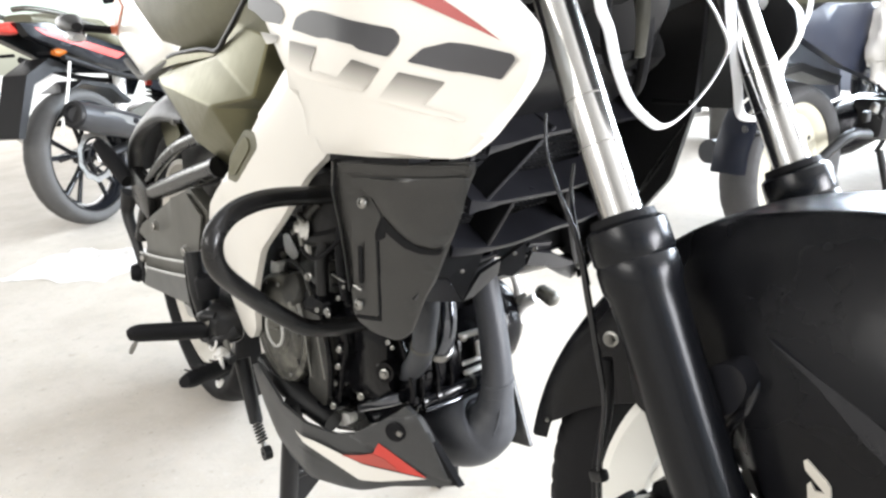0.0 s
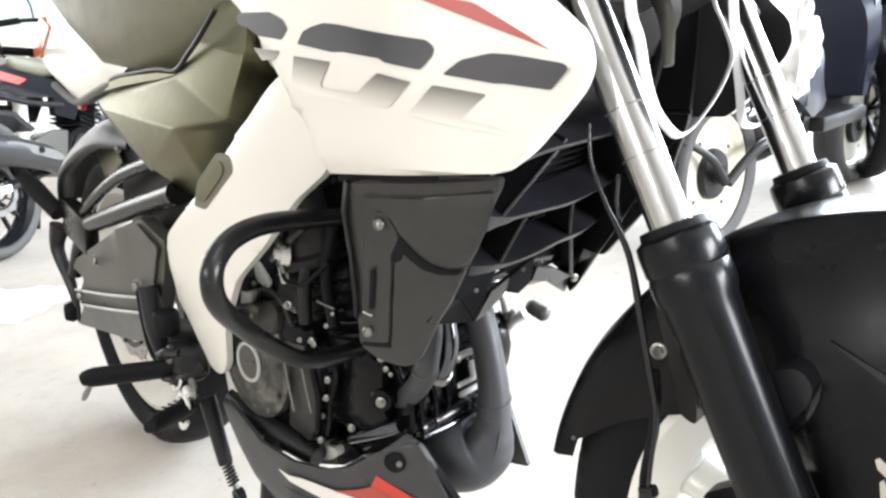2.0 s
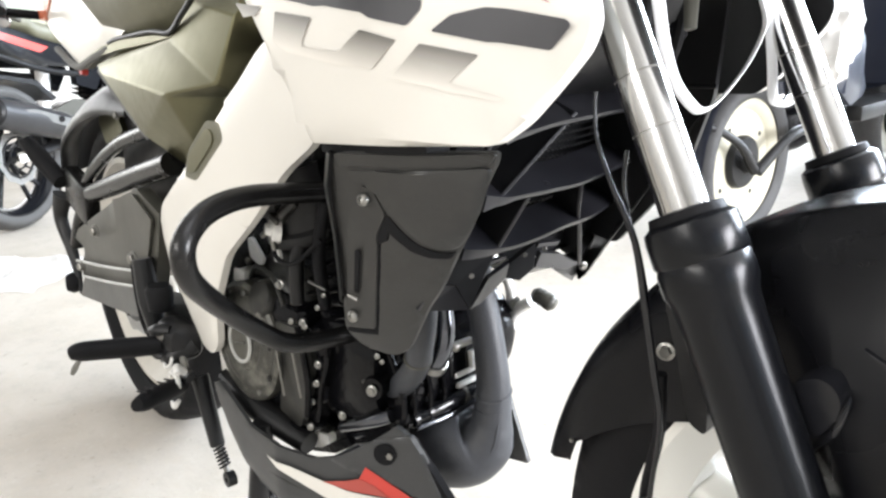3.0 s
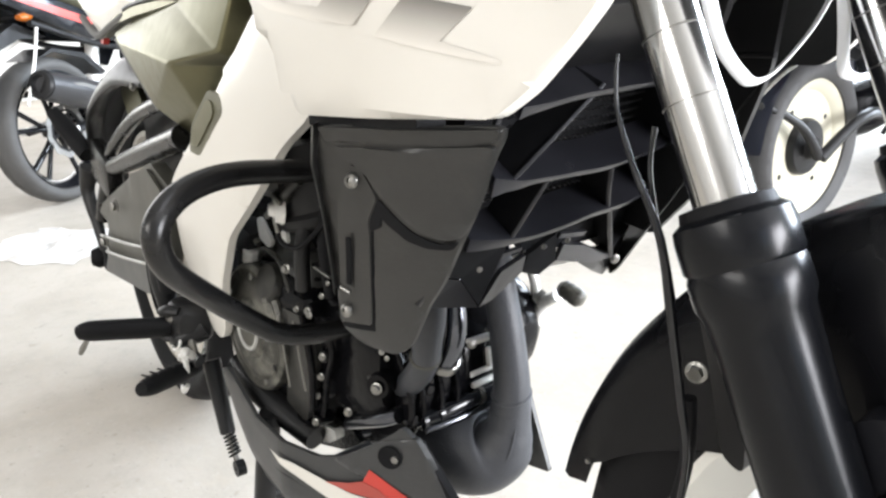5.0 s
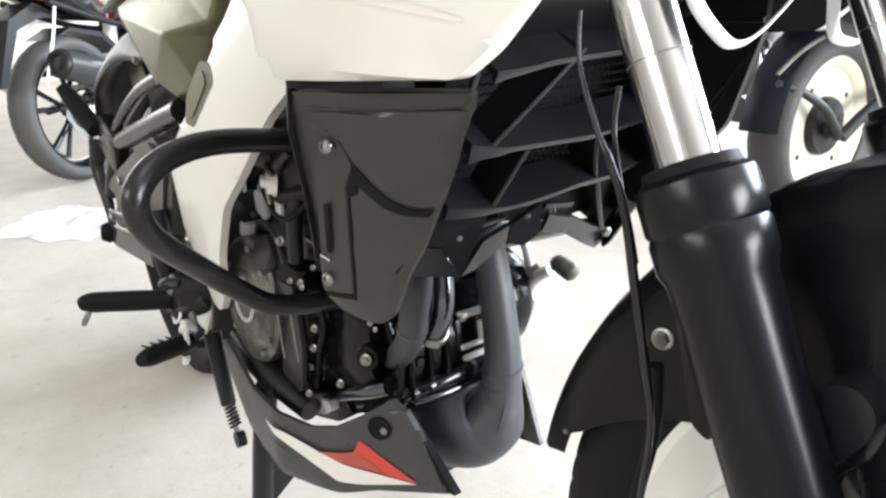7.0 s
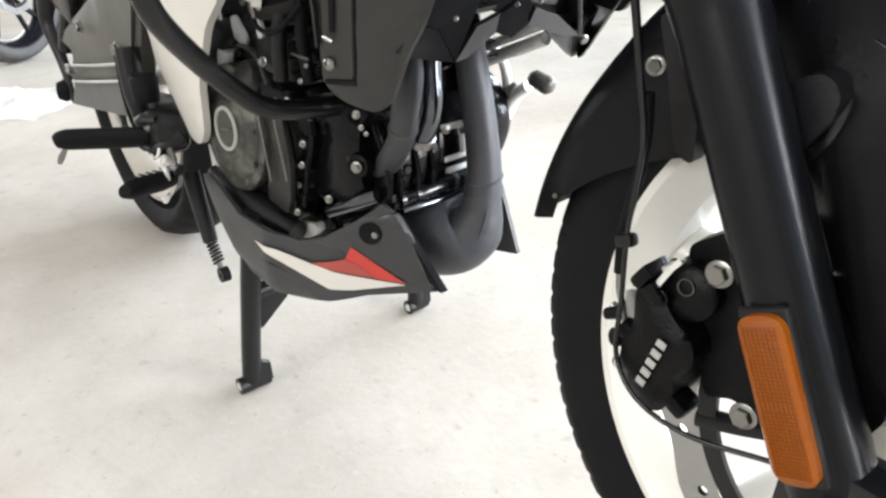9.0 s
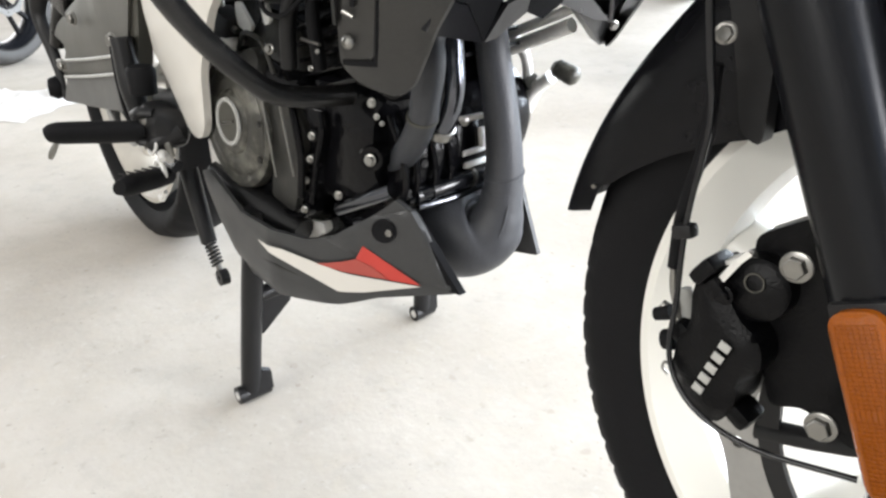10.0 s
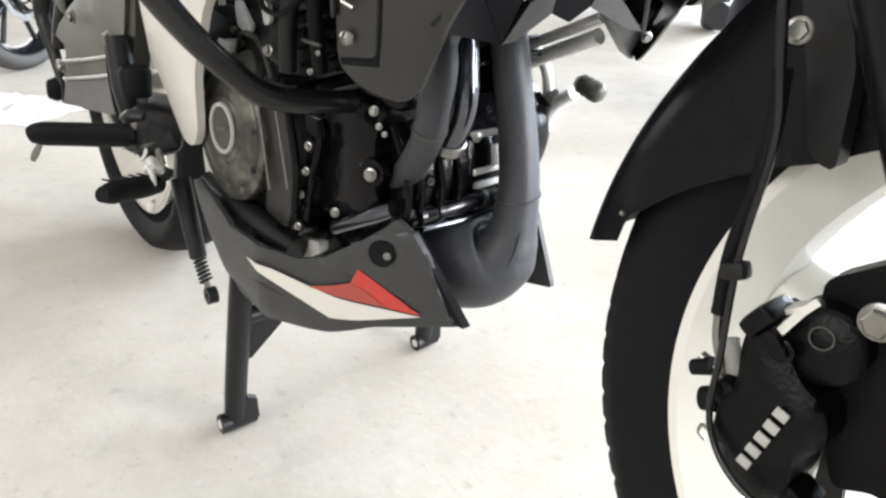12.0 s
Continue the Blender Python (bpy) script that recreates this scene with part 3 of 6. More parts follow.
part("clear_cap", tube([(-0.1888, -0.095, 0.4278), (-0.1842, -0.095, 0.4132), (-0.1810, -0.095, 0.4006)], [0.0035, 0.0050, 0.0040], 12, 4, flat=0.7), FAINT, caliper, "pale translucent cap")
part("rubber_boot", tube([(-0.1960, -0.092, 0.4060), (-0.2060, -0.093, 0.4000)], [0.0050, 0.0042], 12, 1), RUBBER, caliper)
part("rubber_boot", tube([(-0.1880, -0.098, 0.3930), (-0.1940, -0.099, 0.3900)], [0.0070, 0.0062], 14, 1), RUBBER, caliper)
part("hook", tube([(-0.1880, -0.096, 0.3650), (-0.1925, -0.096, 0.3680), (-0.1915, -0.096, 0.3730), (-0.1870, -0.096, 0.3720)], 0.0010, 6, 4), STEEL, caliper)
for x, z in ((-0.1285, 0.470), (-0.0945, 0.389)):
    bolt((x, -0.102, z), (0.1, -1, 0.05), 0.0062, mount)
bolt((-0.160, -0.106, 0.440), (0, -1, 0), 0.0042, caliper, ENGINE)
part("piston_housing", lathe([(0.0, 0.001), (0.015, 0.0005), (0.018, -0.002), (0.020, -0.02)], (-0.147, -0.099, 0.446), (0.1, -1, 0.1), 30), CALIPER, caliper)
part("piston_ring", lathe([(0.0048, 0.0), (0.0048, 0.0010), (0.0056, 0.0010), (0.0056, 0.0)], (-0.1478, -0.1005, 0.4515), (0.1, -1, 0.1), 24, close=True), GREY, caliper)
part("bleed_nipple", tube([(-0.187, -0.088, 0.40), (-0.205, -0.09, 0.407)], [0.005, 0.003], 10, 1), STEEL, caliper)

# amber reflector on the slider
rf = FORK
bm = bmesh.new()
outline = rounded([(-0.0125, -0.0465), (0.0125, -0.0465), (0.0125, 0.0465), (-0.0125, 0.0465)], 0.010, 5)
rings = [[bm.verts.new((x * s, y * (1 - (1 - s) * 0.3), d)) for x, y in outline] for d, s in ((0.0, 1.0), (0.0055, 1.0), (0.0075, 0.84))]
for a, b in zip(rings, rings[1:]):
    for k in range(len(a)):
        bm.faces.new((a[k], a[(k + 1) % len(a)], b[(k + 1) % len(a)], b[k]))
bm.faces.new(rings[0][::-1])
bm.faces.new(rings[-1])
place = Matrix((( -rf.z, -rf.x, 0.0, 0.0), (0.0, 0.0, -1.0, 0.0), (rf.x, -rf.z, 0.0, 0.0), (0, 0, 0, 1)))
q = along(-0.105, 0.434)
bm.transform(Matrix.Translation((q.x, -0.131, q.z)) @ place)
reflector = part("reflector", bm, AMBER, bike, "amber rectangular side reflector")
bm = bmesh.new()
for k in range(38):
    if 19 <= k < 21:
        continue
    o = q + Vector((rf.x, 0, rf.z)) * (-0.0407 + 0.0022 * k)
    box((o.x, -0.1386, o.z), (0.0185, 0.0008, 0.0006), (0, -27, 0), 0.0, bm)
for k in range(8):
    o = q + Vector((-rf.z, 0, rf.x)) * (-0.0084 + 0.0024 * k)
    box((o.x, -0.1386, o.z), (0.0005, 0.0008, 0.082), (0, -27.4, 0), 0.0, bm)
part("prism_grid", bm, AMBER, reflector)
part("reflector_base", box((q.x, -0.129, q.z), (0.027, 0.006, 0.098), (0, -27.4, 0), 0.0025), SATIN, reflector)

# brake hose, its clips and the mudguard bolt
hose = part("brake_hose", tube([(-0.239, -0.129, 0.733), (-0.238, -0.130, 0.722), (-0.234, -0.131, 0.705), (-0.222, -0.130, 0.680), (-0.205, -0.128, 0.650), (-0.198, -0.122, 0.610), (-0.191, -0.116, 0.567),
                                (-0.186, -0.112, 0.532), (-0.190, -0.108, 0.476), (-0.187, -0.107, 0.426), (-0.181, -0.112, 0.389), (-0.158, -0.117, 0.369), (-0.120, -0.116, 0.364), (-0.07, -0.105, 0.372)], [0.0010, 0.0012, 0.0013, 0.0016, 0.0022, 0.0025, 0.0024, 0.0018, 0.0018, 0.0018, 0.0018, 0.0018, 0.0018, 0.0018], 10, 5), GLOSS, bike, "thin black brake hose")
part("bare_cable", tube([(-0.222, -0.118, 0.700), (-0.221, -0.120, 0.680), (-0.212, -0.122, 0.655), (-0.205, -0.122, 0.635)], 0.0013, 8, 5), GLOSS, hose)
part("hose_clip", box((-0.191, -0.106, 0.468), (0.013, 0.010, 0.009), (0, -20, 0), 0.003), SATIN, hose)
part("sensor_cable", tube([(-0.196, -0.100, 0.560), (-0.194, -0.098, 0.52), (-0.198, -0.100, 0.475), (-0.197, -0.099, 0.44)], 0.0040, 10, 5), RUBBER, hose)
part("sensor_tip", tube([(-0.197, -0.099, 0.44), (-0.194, -0.099, 0.425), (-0.186, -0.098, 0.408)], 0.0024, 8, 4), STEEL, hose)
part("upper_sleeve", tube([(-0.216, -0.130, 0.672), (-0.204, -0.127, 0.646), (-0.199, -0.122, 0.62)], 0.0019, 10, 4), GLOSS, hose)
part("guard_stay", panel([(-0.212, 0.600), (-0.190, 0.598), (-0.176, 0.560), (-0.172, 0.515), (-0.186, 0.520), (-0.196, 0.555)], lambda x, z: -0.080, 0.012, 0.003, 0.002, 0.0), SATIN, bike)
bolt((-0.194, -0.100, 0.576), (0.3, -1, 0.1), 0.0043, bike)

# tank cover with its stencil print
def tank_y(x, z):
    ease = lambda k: (lambda s: s * s * (3 - 2 * s))(max(0.0, min(1.0, k)))
    return -0.165 - 0.045 * (0.75 + 0.25 * ease((z - 0.675) / 0.10)) * ease((-0.225 - x) / 0.15)


TANK = [(-0.452, 0.6855), (-0.342, 0.695), (-0.281, 0.700), (-0.262, 0.715), (-0.242, 0.738), (-0.226, 0.757), (-0.221, 0.771), (-0.226, 0.789), (-0.252, 0.811), (-0.32, 0.87), (-0.42, 0.90), (-0.58, 0.90), (-0.590, 0.845),
        (-0.533, 0.800), (-0.497, 0.758), (-0.474, 0.725)]
for side in (-1, 1):
    cover = part("tank_cover", panel(TANK, tank_y, 0.010, 0.007, 0.006, 0.02, mirror=side > 0), WHITE, bike, "glossy white tank cover with dark stencil print", 35)
    lip = panel([(-0.446, 0.686), (-0.330, 0.697), (-0.330, 0.690), (-0.446, 0.679)], lambda x, z: tank_y(x, z) + 0.010, 0.02, 0.002, 0.001, 0.0, corner=0.002, mirror=side > 0)
    part("gap_seal", lip, RUBBER, cover)
    if side > 0:
        part("inner_shell", panel([(x, z) for x, z in TANK], lambda x, z: tank_y(x, z) + 0.0135, 0.003, 0.002, 0.001, 0.03, mirror=True), SATIN, cover, "black inner face of the cover")
    if side < 0:
        for shape in ([(-0.551, 0.817), (-0.498, 0.815), (-0.478, 0.808), (-0.472, 0.801), (-0.482, 0.793), (-0.518, 0.797), (-0.535, 0.804), (-0.553, 0.809)],
                      [(-0.438, 0.801), (-0.421, 0.803), (-0.402, 0.801), (-0.322, 0.788), (-0.317, 0.783), (-0.318, 0.778), (-0.327, 0.769), (-0.354, 0.774), (-0.359, 0.777), (-0.399, 0.782), (-0.412, 0.782), (-0.459, 0.789), (-0.450, 0.798)],
                      [(-0.312, 0.766), (-0.300, 0.775), (-0.281, 0.779), (-0.269, 0.778), (-0.233, 0.772), (-0.230, 0.769), (-0.242, 0.756), (-0.273, 0.760), (-0.279, 0.760)]):
            part("print_stencil", panel(shape, tank_y, 0.0, 0, 0, 0.02, 0.0008, 0.002), PRINT, cover, "charcoal stencil print")
        for shape in ([(-0.528, 0.788), (-0.486, 0.784), (-0.495, 0.778), (-0.515, 0.777)],
                      [(-0.465, 0.780), (-0.416, 0.775), (-0.430, 0.760), (-0.430, 0.756), (-0.386, 0.753), (-0.361, 0.767), (-0.334, 0.761), (-0.353, 0.744), (-0.387, 0.745), (-0.453, 0.752), (-0.472, 0.759)],
                      [(-0.319, 0.759), (-0.284, 0.753), (-0.302, 0.737), (-0.269, 0.729), (-0.271, 0.727), (-0.308, 0.7325), (-0.340, 0.7385)]):
            part("print_shadow", panel(shape, tank_y, 0.0, 0, 0, 0.02, 0.0008, 0.0015), FADE, cover, "grey print that fades downwards")
        part("print_stripe", panel([(-0.350, 0.824), (-0.292, 0.810), (-0.243, 0.780), (-0.274, 0.792)], tank_y, 0.0, 0, 0, 0.02, 0.0008, 0.001), DULLRED, cover, "thin faded red stripe")


def loft(sections, n=24, power=2.6):
    """A closed body through upright oval sections (x, centre y, centre z, half width, half height)."""
    bm = bmesh.new()
    rings = []
    for x, y, z, w, h in sections:
        ring = []
        for k in range(n):
            a = 2 * math.pi * k / n
            c, s = math.cos(a), math.sin(a)
            ring.append(bm.verts.new((x, y + w * math.copysign(abs(c) ** (2 / power), c), z + h * math.copysign(abs(s) ** (2 / power), s))))
        rings.append(ring)
    for a, b in zip(rings, rings[1:]):
        for k in range(n):
            bm.faces.new((a[k], a[(k + 1) % n], b[(k + 1) % n], b[k]))
    bm.faces.new(rings[0][::-1])
    bm.faces.new(rings[-1])
    return bm


part("fuel_tank", loft([(-0.30, 0, 0.86, 0.06, 0.06), (-0.34, 0, 0.86, 0.13, 0.10), (-0.45, 0, 0.86, 0.165, 0.13), (-0.58, 0, 0.85, 0.16, 0.12), (-0.68, 0, 0.82, 0.12, 0.08)]), WHITE, bike, "white steel fuel tank")

# black side cover below the tank
def shroud_y(x, z):
    """The cover's face, which rolls inwards along its front edge."""
    k = max(0.0, min(1.0, (x + 0.363 - (z - 0.692) * 0.523) / 0.05))
    return 0.406 * x - 0.358 * z + 0.217 + 0.020 * k * k


SHROUD = [(-0.418, 0.683), (-0.360, 0.688), (-0.3110, 0.691), (-0.3150, 0.6810), (-0.3199, 0.6745), (-0.3366, 0.647), (-0.3481, 0.6257), (-0.3636, 0.6001), (-0.3804, 0.5721), (-0.3963, 0.5496), (-0.4227, 0.5055), (-0.4360, 0.494), (-0.459, 0.503), (-0.470, 0.516), (-0.462, 0.545), (-0.452, 0.575), (-0.443, 0.612), (-0.432, 0.657)]
for side in (-1, 1):
    m = side > 0
    shroud = part("radiator_cover", panel(SHROUD, shroud_y, 0.003, 0.004, 0.003, 0.015, mirror=m), BLACK, bike, "matt black plastic radiator side cover", 30)
    part("top_band", panel([(-0.4172, 0.6821), (-0.3113, 0.6884), (-0.3171, 0.6804), (-0.4140, 0.6724)], shroud_y, 0.003, 0.002, 0.0015, 0.015, 0.0025, 0.003, mirror=m), BLACK, shroud)
    # grooves and slot are thin near-black plates that paint their shade, not cuts
    part("chevron_groove_shade", panel([(-0.3950, 0.6340), (-0.3886, 0.6370), (-0.3844, 0.6274), (-0.3785, 0.6160), (-0.3719, 0.6086), (-0.3659, 0.6055), (-0.3582, 0.6087), (-0.3638, 0.6014), (-0.3744, 0.6020), (-0.3827, 0.6071), (-0.3897, 0.6181), (-0.3926, 0.6231), (-0.3958, 0.6156), (-0.4029, 0.6117), (-0.4061, 0.6167)], shroud_y, 0.002, 0, 0, 0.008, 0.0012, 0.002, mirror=m), CORESHADE, shroud)
    upper = panel([(-0.4107, 0.6699), (-0.3175, 0.6777), (-0.3322, 0.6478), (-0.3466, 0.6242), (-0.3573, 0.6110), (-0.3641, 0.6084), (-0.3707, 0.6126), (-0.3773, 0.6221), (-0.3837, 0.6365), (-0.3886, 0.6395), (-0.3933, 0.6588), (-0.4090, 0.6631)], shroud_y, 0.004, 0.003, 0.0025, 0.012, 0.0040, 0.004, mirror=m)
    part("upper_panel", upper, BLACK, shroud)
    back = bmesh.new()
    rows = []
    for x, z in ((-0.4205, 0.682), (-0.4330, 0.655), (-0.4420, 0.612), (-0.4520, 0.575), (-0.4600, 0.548)):
        y = shroud_y(x, z)
        rows.append([back.verts.new((x + dx, (y + dy) * -side, z)) for dx, dy in ((0.004, -0.002), (-0.005, 0.001), (-0.016, 0.014), (-0.019, 0.034))])
    for p, q in zip(rows, rows[1:]):
        for c in range(3):
            back.faces.new((p[c], p[c + 1], q[c + 1], q[c]))
    bmesh.ops.solidify(back, geom=back.faces[:], thickness=0.002)
    part("back_edge", back, BLACK, shroud, "", 50)
    part("plate_groove_shade", panel([(-0.4068, 0.6100), (-0.4029, 0.6117), (-0.4375, 0.5194), (-0.4638, 0.5174), (-0.4629, 0.5216), (-0.4388, 0.5238)], shroud_y, 0.002, 0, 0, 0.008, 0.0012, 0.0, mirror=m), CORESHADE, shroud)
    part("fixing_plate", panel([(-0.4018, 0.6594), (-0.3932, 0.6579), (-0.3887, 0.6380), (-0.4025, 0.6189), (-0.4047, 0.6098), (-0.4362, 0.5258), (-0.4593, 0.5232), (-0.4498, 0.5545), (-0.4217, 0.6290)], shroud_y, 0.004, 0.002, 0.002, 0.0, 0.0045, 0.004, mirror=m), BLACK, shroud)
    part("slot", panel([(-0.4222, 0.6049), (-0.4183, 0.6044), (-0.4344, 0.5629), (-0.4378, 0.5634)], shroud_y, 0.001, 0, 0, 0.0, 0.0056, 0.002, mirror=m), CORESHADE, shroud)
    pin = [(x, (shroud_y(x, z) - 0.0068) * -side, z) for x, z in ((-0.4432, 0.5599), (-0.4360, 0.5566))]
    part("locating_pin", tube(pin, 0.0016, 8, 1), STEEL, shroud)
    for x, z in ((-0.3998, 0.6490), (-0.4484, 0.5374)):
        y = shroud_y(x, z) - 0.005
        part("screw", lathe([(0.0054, 0), (0.0054, 0.001), (0.0040, 0.0030), (0.0020, 0.0036), (0.0016, 0.0022), (0.0, 0.0022)], (x, y * -side, z), (0.3, side, -0.2) if m else (0.35, -1, 0.25), 18), STEEL, shroud, "domed zinc screw")

# radiator with its slatted guard between the covers
def rad(y, z, out=0.0):
    """A point of the guard's leaning, bowed front; out: metres ahead of it."""
    z -= 0.067 * max(0.0, y + 0.10)
    return Vector((-0.36 + (z - 0.65) * 0.36 - 1.5 * max(0.0, y) ** 2 + out * 0.94, y, z - out * 0.34))


core = [rad(-0.090, 0.720, -0.045), rad(0.150, 0.720, -0.045), rad(0.155, 0.555, -0.045), rad(-0.100, 0.545, -0.045)]
radiator = plate(core, 0.030, bike, "radiator", CORESHADE, "black finned radiator core", 0)
for k in range(22):
    z = 0.556 + 0.0074 * k
    bm = bmesh.new()
    rows = []
    for i in range(65):
        p = rad(-0.085 + 0.23 * i / 64, z + (0.0011 if i % 2 else -0.0011), -0.041)
        rows.append([bm.verts.new(p + Vector(d)) for d in ((0, 0, 0.0006), (0.002, 0, 0), (0, 0, -0.0006))])
    for a, b in zip(rows, rows[1:]):
        for c in range(3):
            bm.faces.new((a[c], a[(c + 1) % 3], b[(c + 1) % 3], b[c]))
    part("core_fin", bm, FINS, radiator, "", 0)


def slat(line, heights, deep, parent):
    """One blade of the guard: a rounded front edge, taller at its near end, and a web running back and up."""
    bm = bmesh.new()
    pts = catmull([rad(y, z, 0.006) for y, z in line], 8)
    rows = []
    for i, p in enumerate(pts):
        h = float(np.interp(i / (len(pts) - 1), (0.0, 0.10, 0.28, 1.0), heights))
        back = p + Vector((-deep * 0.94, 0, deep * 0.42))
        rows.append([bm.verts.new(q) for q in (p + Vector((-0.0015, 0, 0.0012)), p + Vector((0.0006, 0, 0.0)), p + Vector((0.0002, 0, -0.0016)), p + Vector((-0.003, 0, -h)),
                                               p + Vector((-0.005, 0, -h + 0.0012)), p + Vector((-0.006, 0, -0.0018)), back + Vector((0, 0, -0.001)), back + Vector((0, 0, 0.001)))])
    for a, b in zip(rows, rows[1:]):
        for k in range(8):
            bm.faces.new((a[k], a[(k + 1) % 8], b[(k + 1) % 8], b[k]))
    bm.faces.new(rows[0][::-1])
    bm.faces.new(rows[-1])
    return part("slat", bm, GRILLE, parent, "", 50)


grille = part("radiator_guard", tube([rad(-0.100, 0.725, -0.004), rad(-0.104, 0.690, -0.004), rad(-0.107, 0.651, -0.004), rad(-0.113, 0.605, -0.004), rad(-0.121, 0.572, -0.005), rad(-0.128, 0.548, -0.007)], 0.0030, 8, 6, flat=2.0), GRILLE, bike, "slatted black plastic radiator guard")
slat([(-0.096, 0.698), (-0.070, 0.700), (-0.040, 0.704), (0.03, 0.708), (0.130, 0.708)], (0.008, 0.006, 0.0045, 0.0035), 0.034, grille)
slat([(-0.102, 0.651), (-0.074, 0.6455), (-0.050, 0.645), (-0.018, 0.645), (0.030, 0.646), (0.130, 0.650)], (0.014, 0.009, 0.0045, 0.004), 0.036, grille)
slat([(-0.109, 0.606), (-0.074, 0.599), (-0.045, 0.5965), (-0.013, 0.599), (0.022, 0.604), (0.072, 0.604), (0.135, 0.606)], (0.010, 0.008, 0.0045, 0.005), 0.034, grille)
for pts, r in (([(-0.022, 0.709), (-0.052, 0.677), (-0.081, 0.647)], 0.0016), ([(-0.045, 0.643), (-0.056, 0.617), (-0.066, 0.594)], 0.0016), ([(0.024, 0.645), (0.034, 0.622), (0.045, 0.603)], 0.0018),
               ([(0.048, 0.602), (0.072, 0.570), (0.098, 0.540)], 0.0022)):
    part("strut", tube([rad(y, z, 0.004) for y, z in pts], r, 8, 4, flat=0.6), GRILLE, grille)
    # each strut is the front edge of a web that runs back to the core, near-black for the louvre's shade
    plate([rad(*pts[0], 0.003), rad(*pts[-1], 0.003), rad(*pts[-1], -0.028), rad(*pts[0], -0.028)], 0.0016, grille, "web", CORESHADE, "", 0)
# folded lower lip: two forward chevrons with facets between them; chevrons and shelf carry the openings' shade as
# near-black
lip = [rad(-0.126, 0.545, -0.004), rad(-0.118, 0.570, -0.002), rad(-0.100, 0.566, 0.000), rad(-0.079, 0.540, 0.006)]
plate(lip, 0.004, grille, "lower_lip", GRILLE)
plate([rad(-0.118, 0.572, -0.002), rad(-0.108, 0.602, 0.000), rad(-0.066, 0.594, 0.004), rad(-0.079, 0.541, 0.006), rad(-0.100, 0.567, 0.000)], 0.004, grille, "shaded_chevron", CORESHADE)
plate([rad(-0.078, 0.540, 0.006), rad(-0.062, 0.566, 0.003), rad(-0.036, 0.573, 0.000), rad(-0.034, 0.557, 0.000), rad(-0.064, 0.541, 0.004)], 0.004, grille, "lower_lip", GRILLE)
plate([rad(-0.034, 0.573, 0.000), rad(-0.012, 0.590, 0.003), rad(-0.002, 0.563, 0.004), rad(-0.016, 0.552, 0.003), rad(-0.034, 0.557, 0.000)], 0.004, grille, "shaded_chevron", CORESHADE)
plate([rad(-0.001, 0.563, 0.004), rad(0.004, 0.576, 0.002), rad(0.040, 0.566, 0.001), rad(0.095, 0.541, 0.004), rad(0.061, 0.545, 0.004)], 0.004, grille, "lower_lip", GRILLE)
plate([rad(0.004, 0.582, -0.004), rad(0.040, 0.577, -0.004), rad(0.038, 0.573, -0.004), rad(0.002, 0.578, -0.004)], 0.003, grille, "lower_bar", GRILLE)
plate([rad(-0.069, 0.578, -0.002), rad(-0.041, 0.580, -0.002), rad(-0.041, 0.577, -0.002), rad(-0.069, 0.574, -0.002)], 0.003, grille, "lower_bar", GRILLE)
plate([rad(-0.060, 0.598, -0.008), rad(0.130, 0.600, -0.008), rad(0.130, 0.552, -0.010), rad(0.030, 0.560, -0.010), rad(-0.034, 0.570, -0.010)], 0.004, grille, "inner_shelf", CORESHADE)
plate([rad(0.033, 0.552, 0.000), rad(0.090, 0.546, 0.003), rad(0.135, 0.560, 0.000), rad(0.150, 0.530, -0.006), rad(0.142, 0.508, -0.004), rad(0.108, 0.514, 0.000), rad(0.069, 0.533, 0.002)], 0.012, grille, "side_lobe", SATIN)
for y, z, r in ((-0.090, 0.577, 0.0016), (0.001, 0.583, 0.0018), (0.108, 0.536, 0.0034), (-0.026, 0.583, 0.0016)):
    bolt(rad(y, z, 0.006), (1, -0.5, -0.1), r, grille)
part("radiator_hose", tube([(-0.50, 0.11, 0.66), (-0.47, 0.10, 0.60), (-0.48, 0.07, 0.545)], 0.016, 14, 5), RUBBER, radiator)

# crash guard loop
part("crash_guard", tube([(-0.545, -0.05, 0.618), (-0.542, -0.144, 0.626), (-0.535, -0.206, 0.632), (-0.523, -0.245, 0.629), (-0.510, -0.270, 0.618), (-0.504, -0.280, 0.600), (-0.515, -0.270, 0.572), (-0.546, -0.230, 0.529),
                          (-0.557, -0.194, 0.496), (-0.558, -0.169, 0.478), (-0.557, -0.136, 0.470), (-0.558, -0.09, 0.466)], 0.0098, 20, 7), GUARD, bike, "bent black steel crash guard tube")

# white frame spar with its rubber slot
def spar_y(x, z):
    return -0.155 + 0.1 * max(0.0, 0.58 - z) - 0.006 * math.sin(max(0.0, min(1.0, (x + 0.95) / 0.42)) * math.pi)


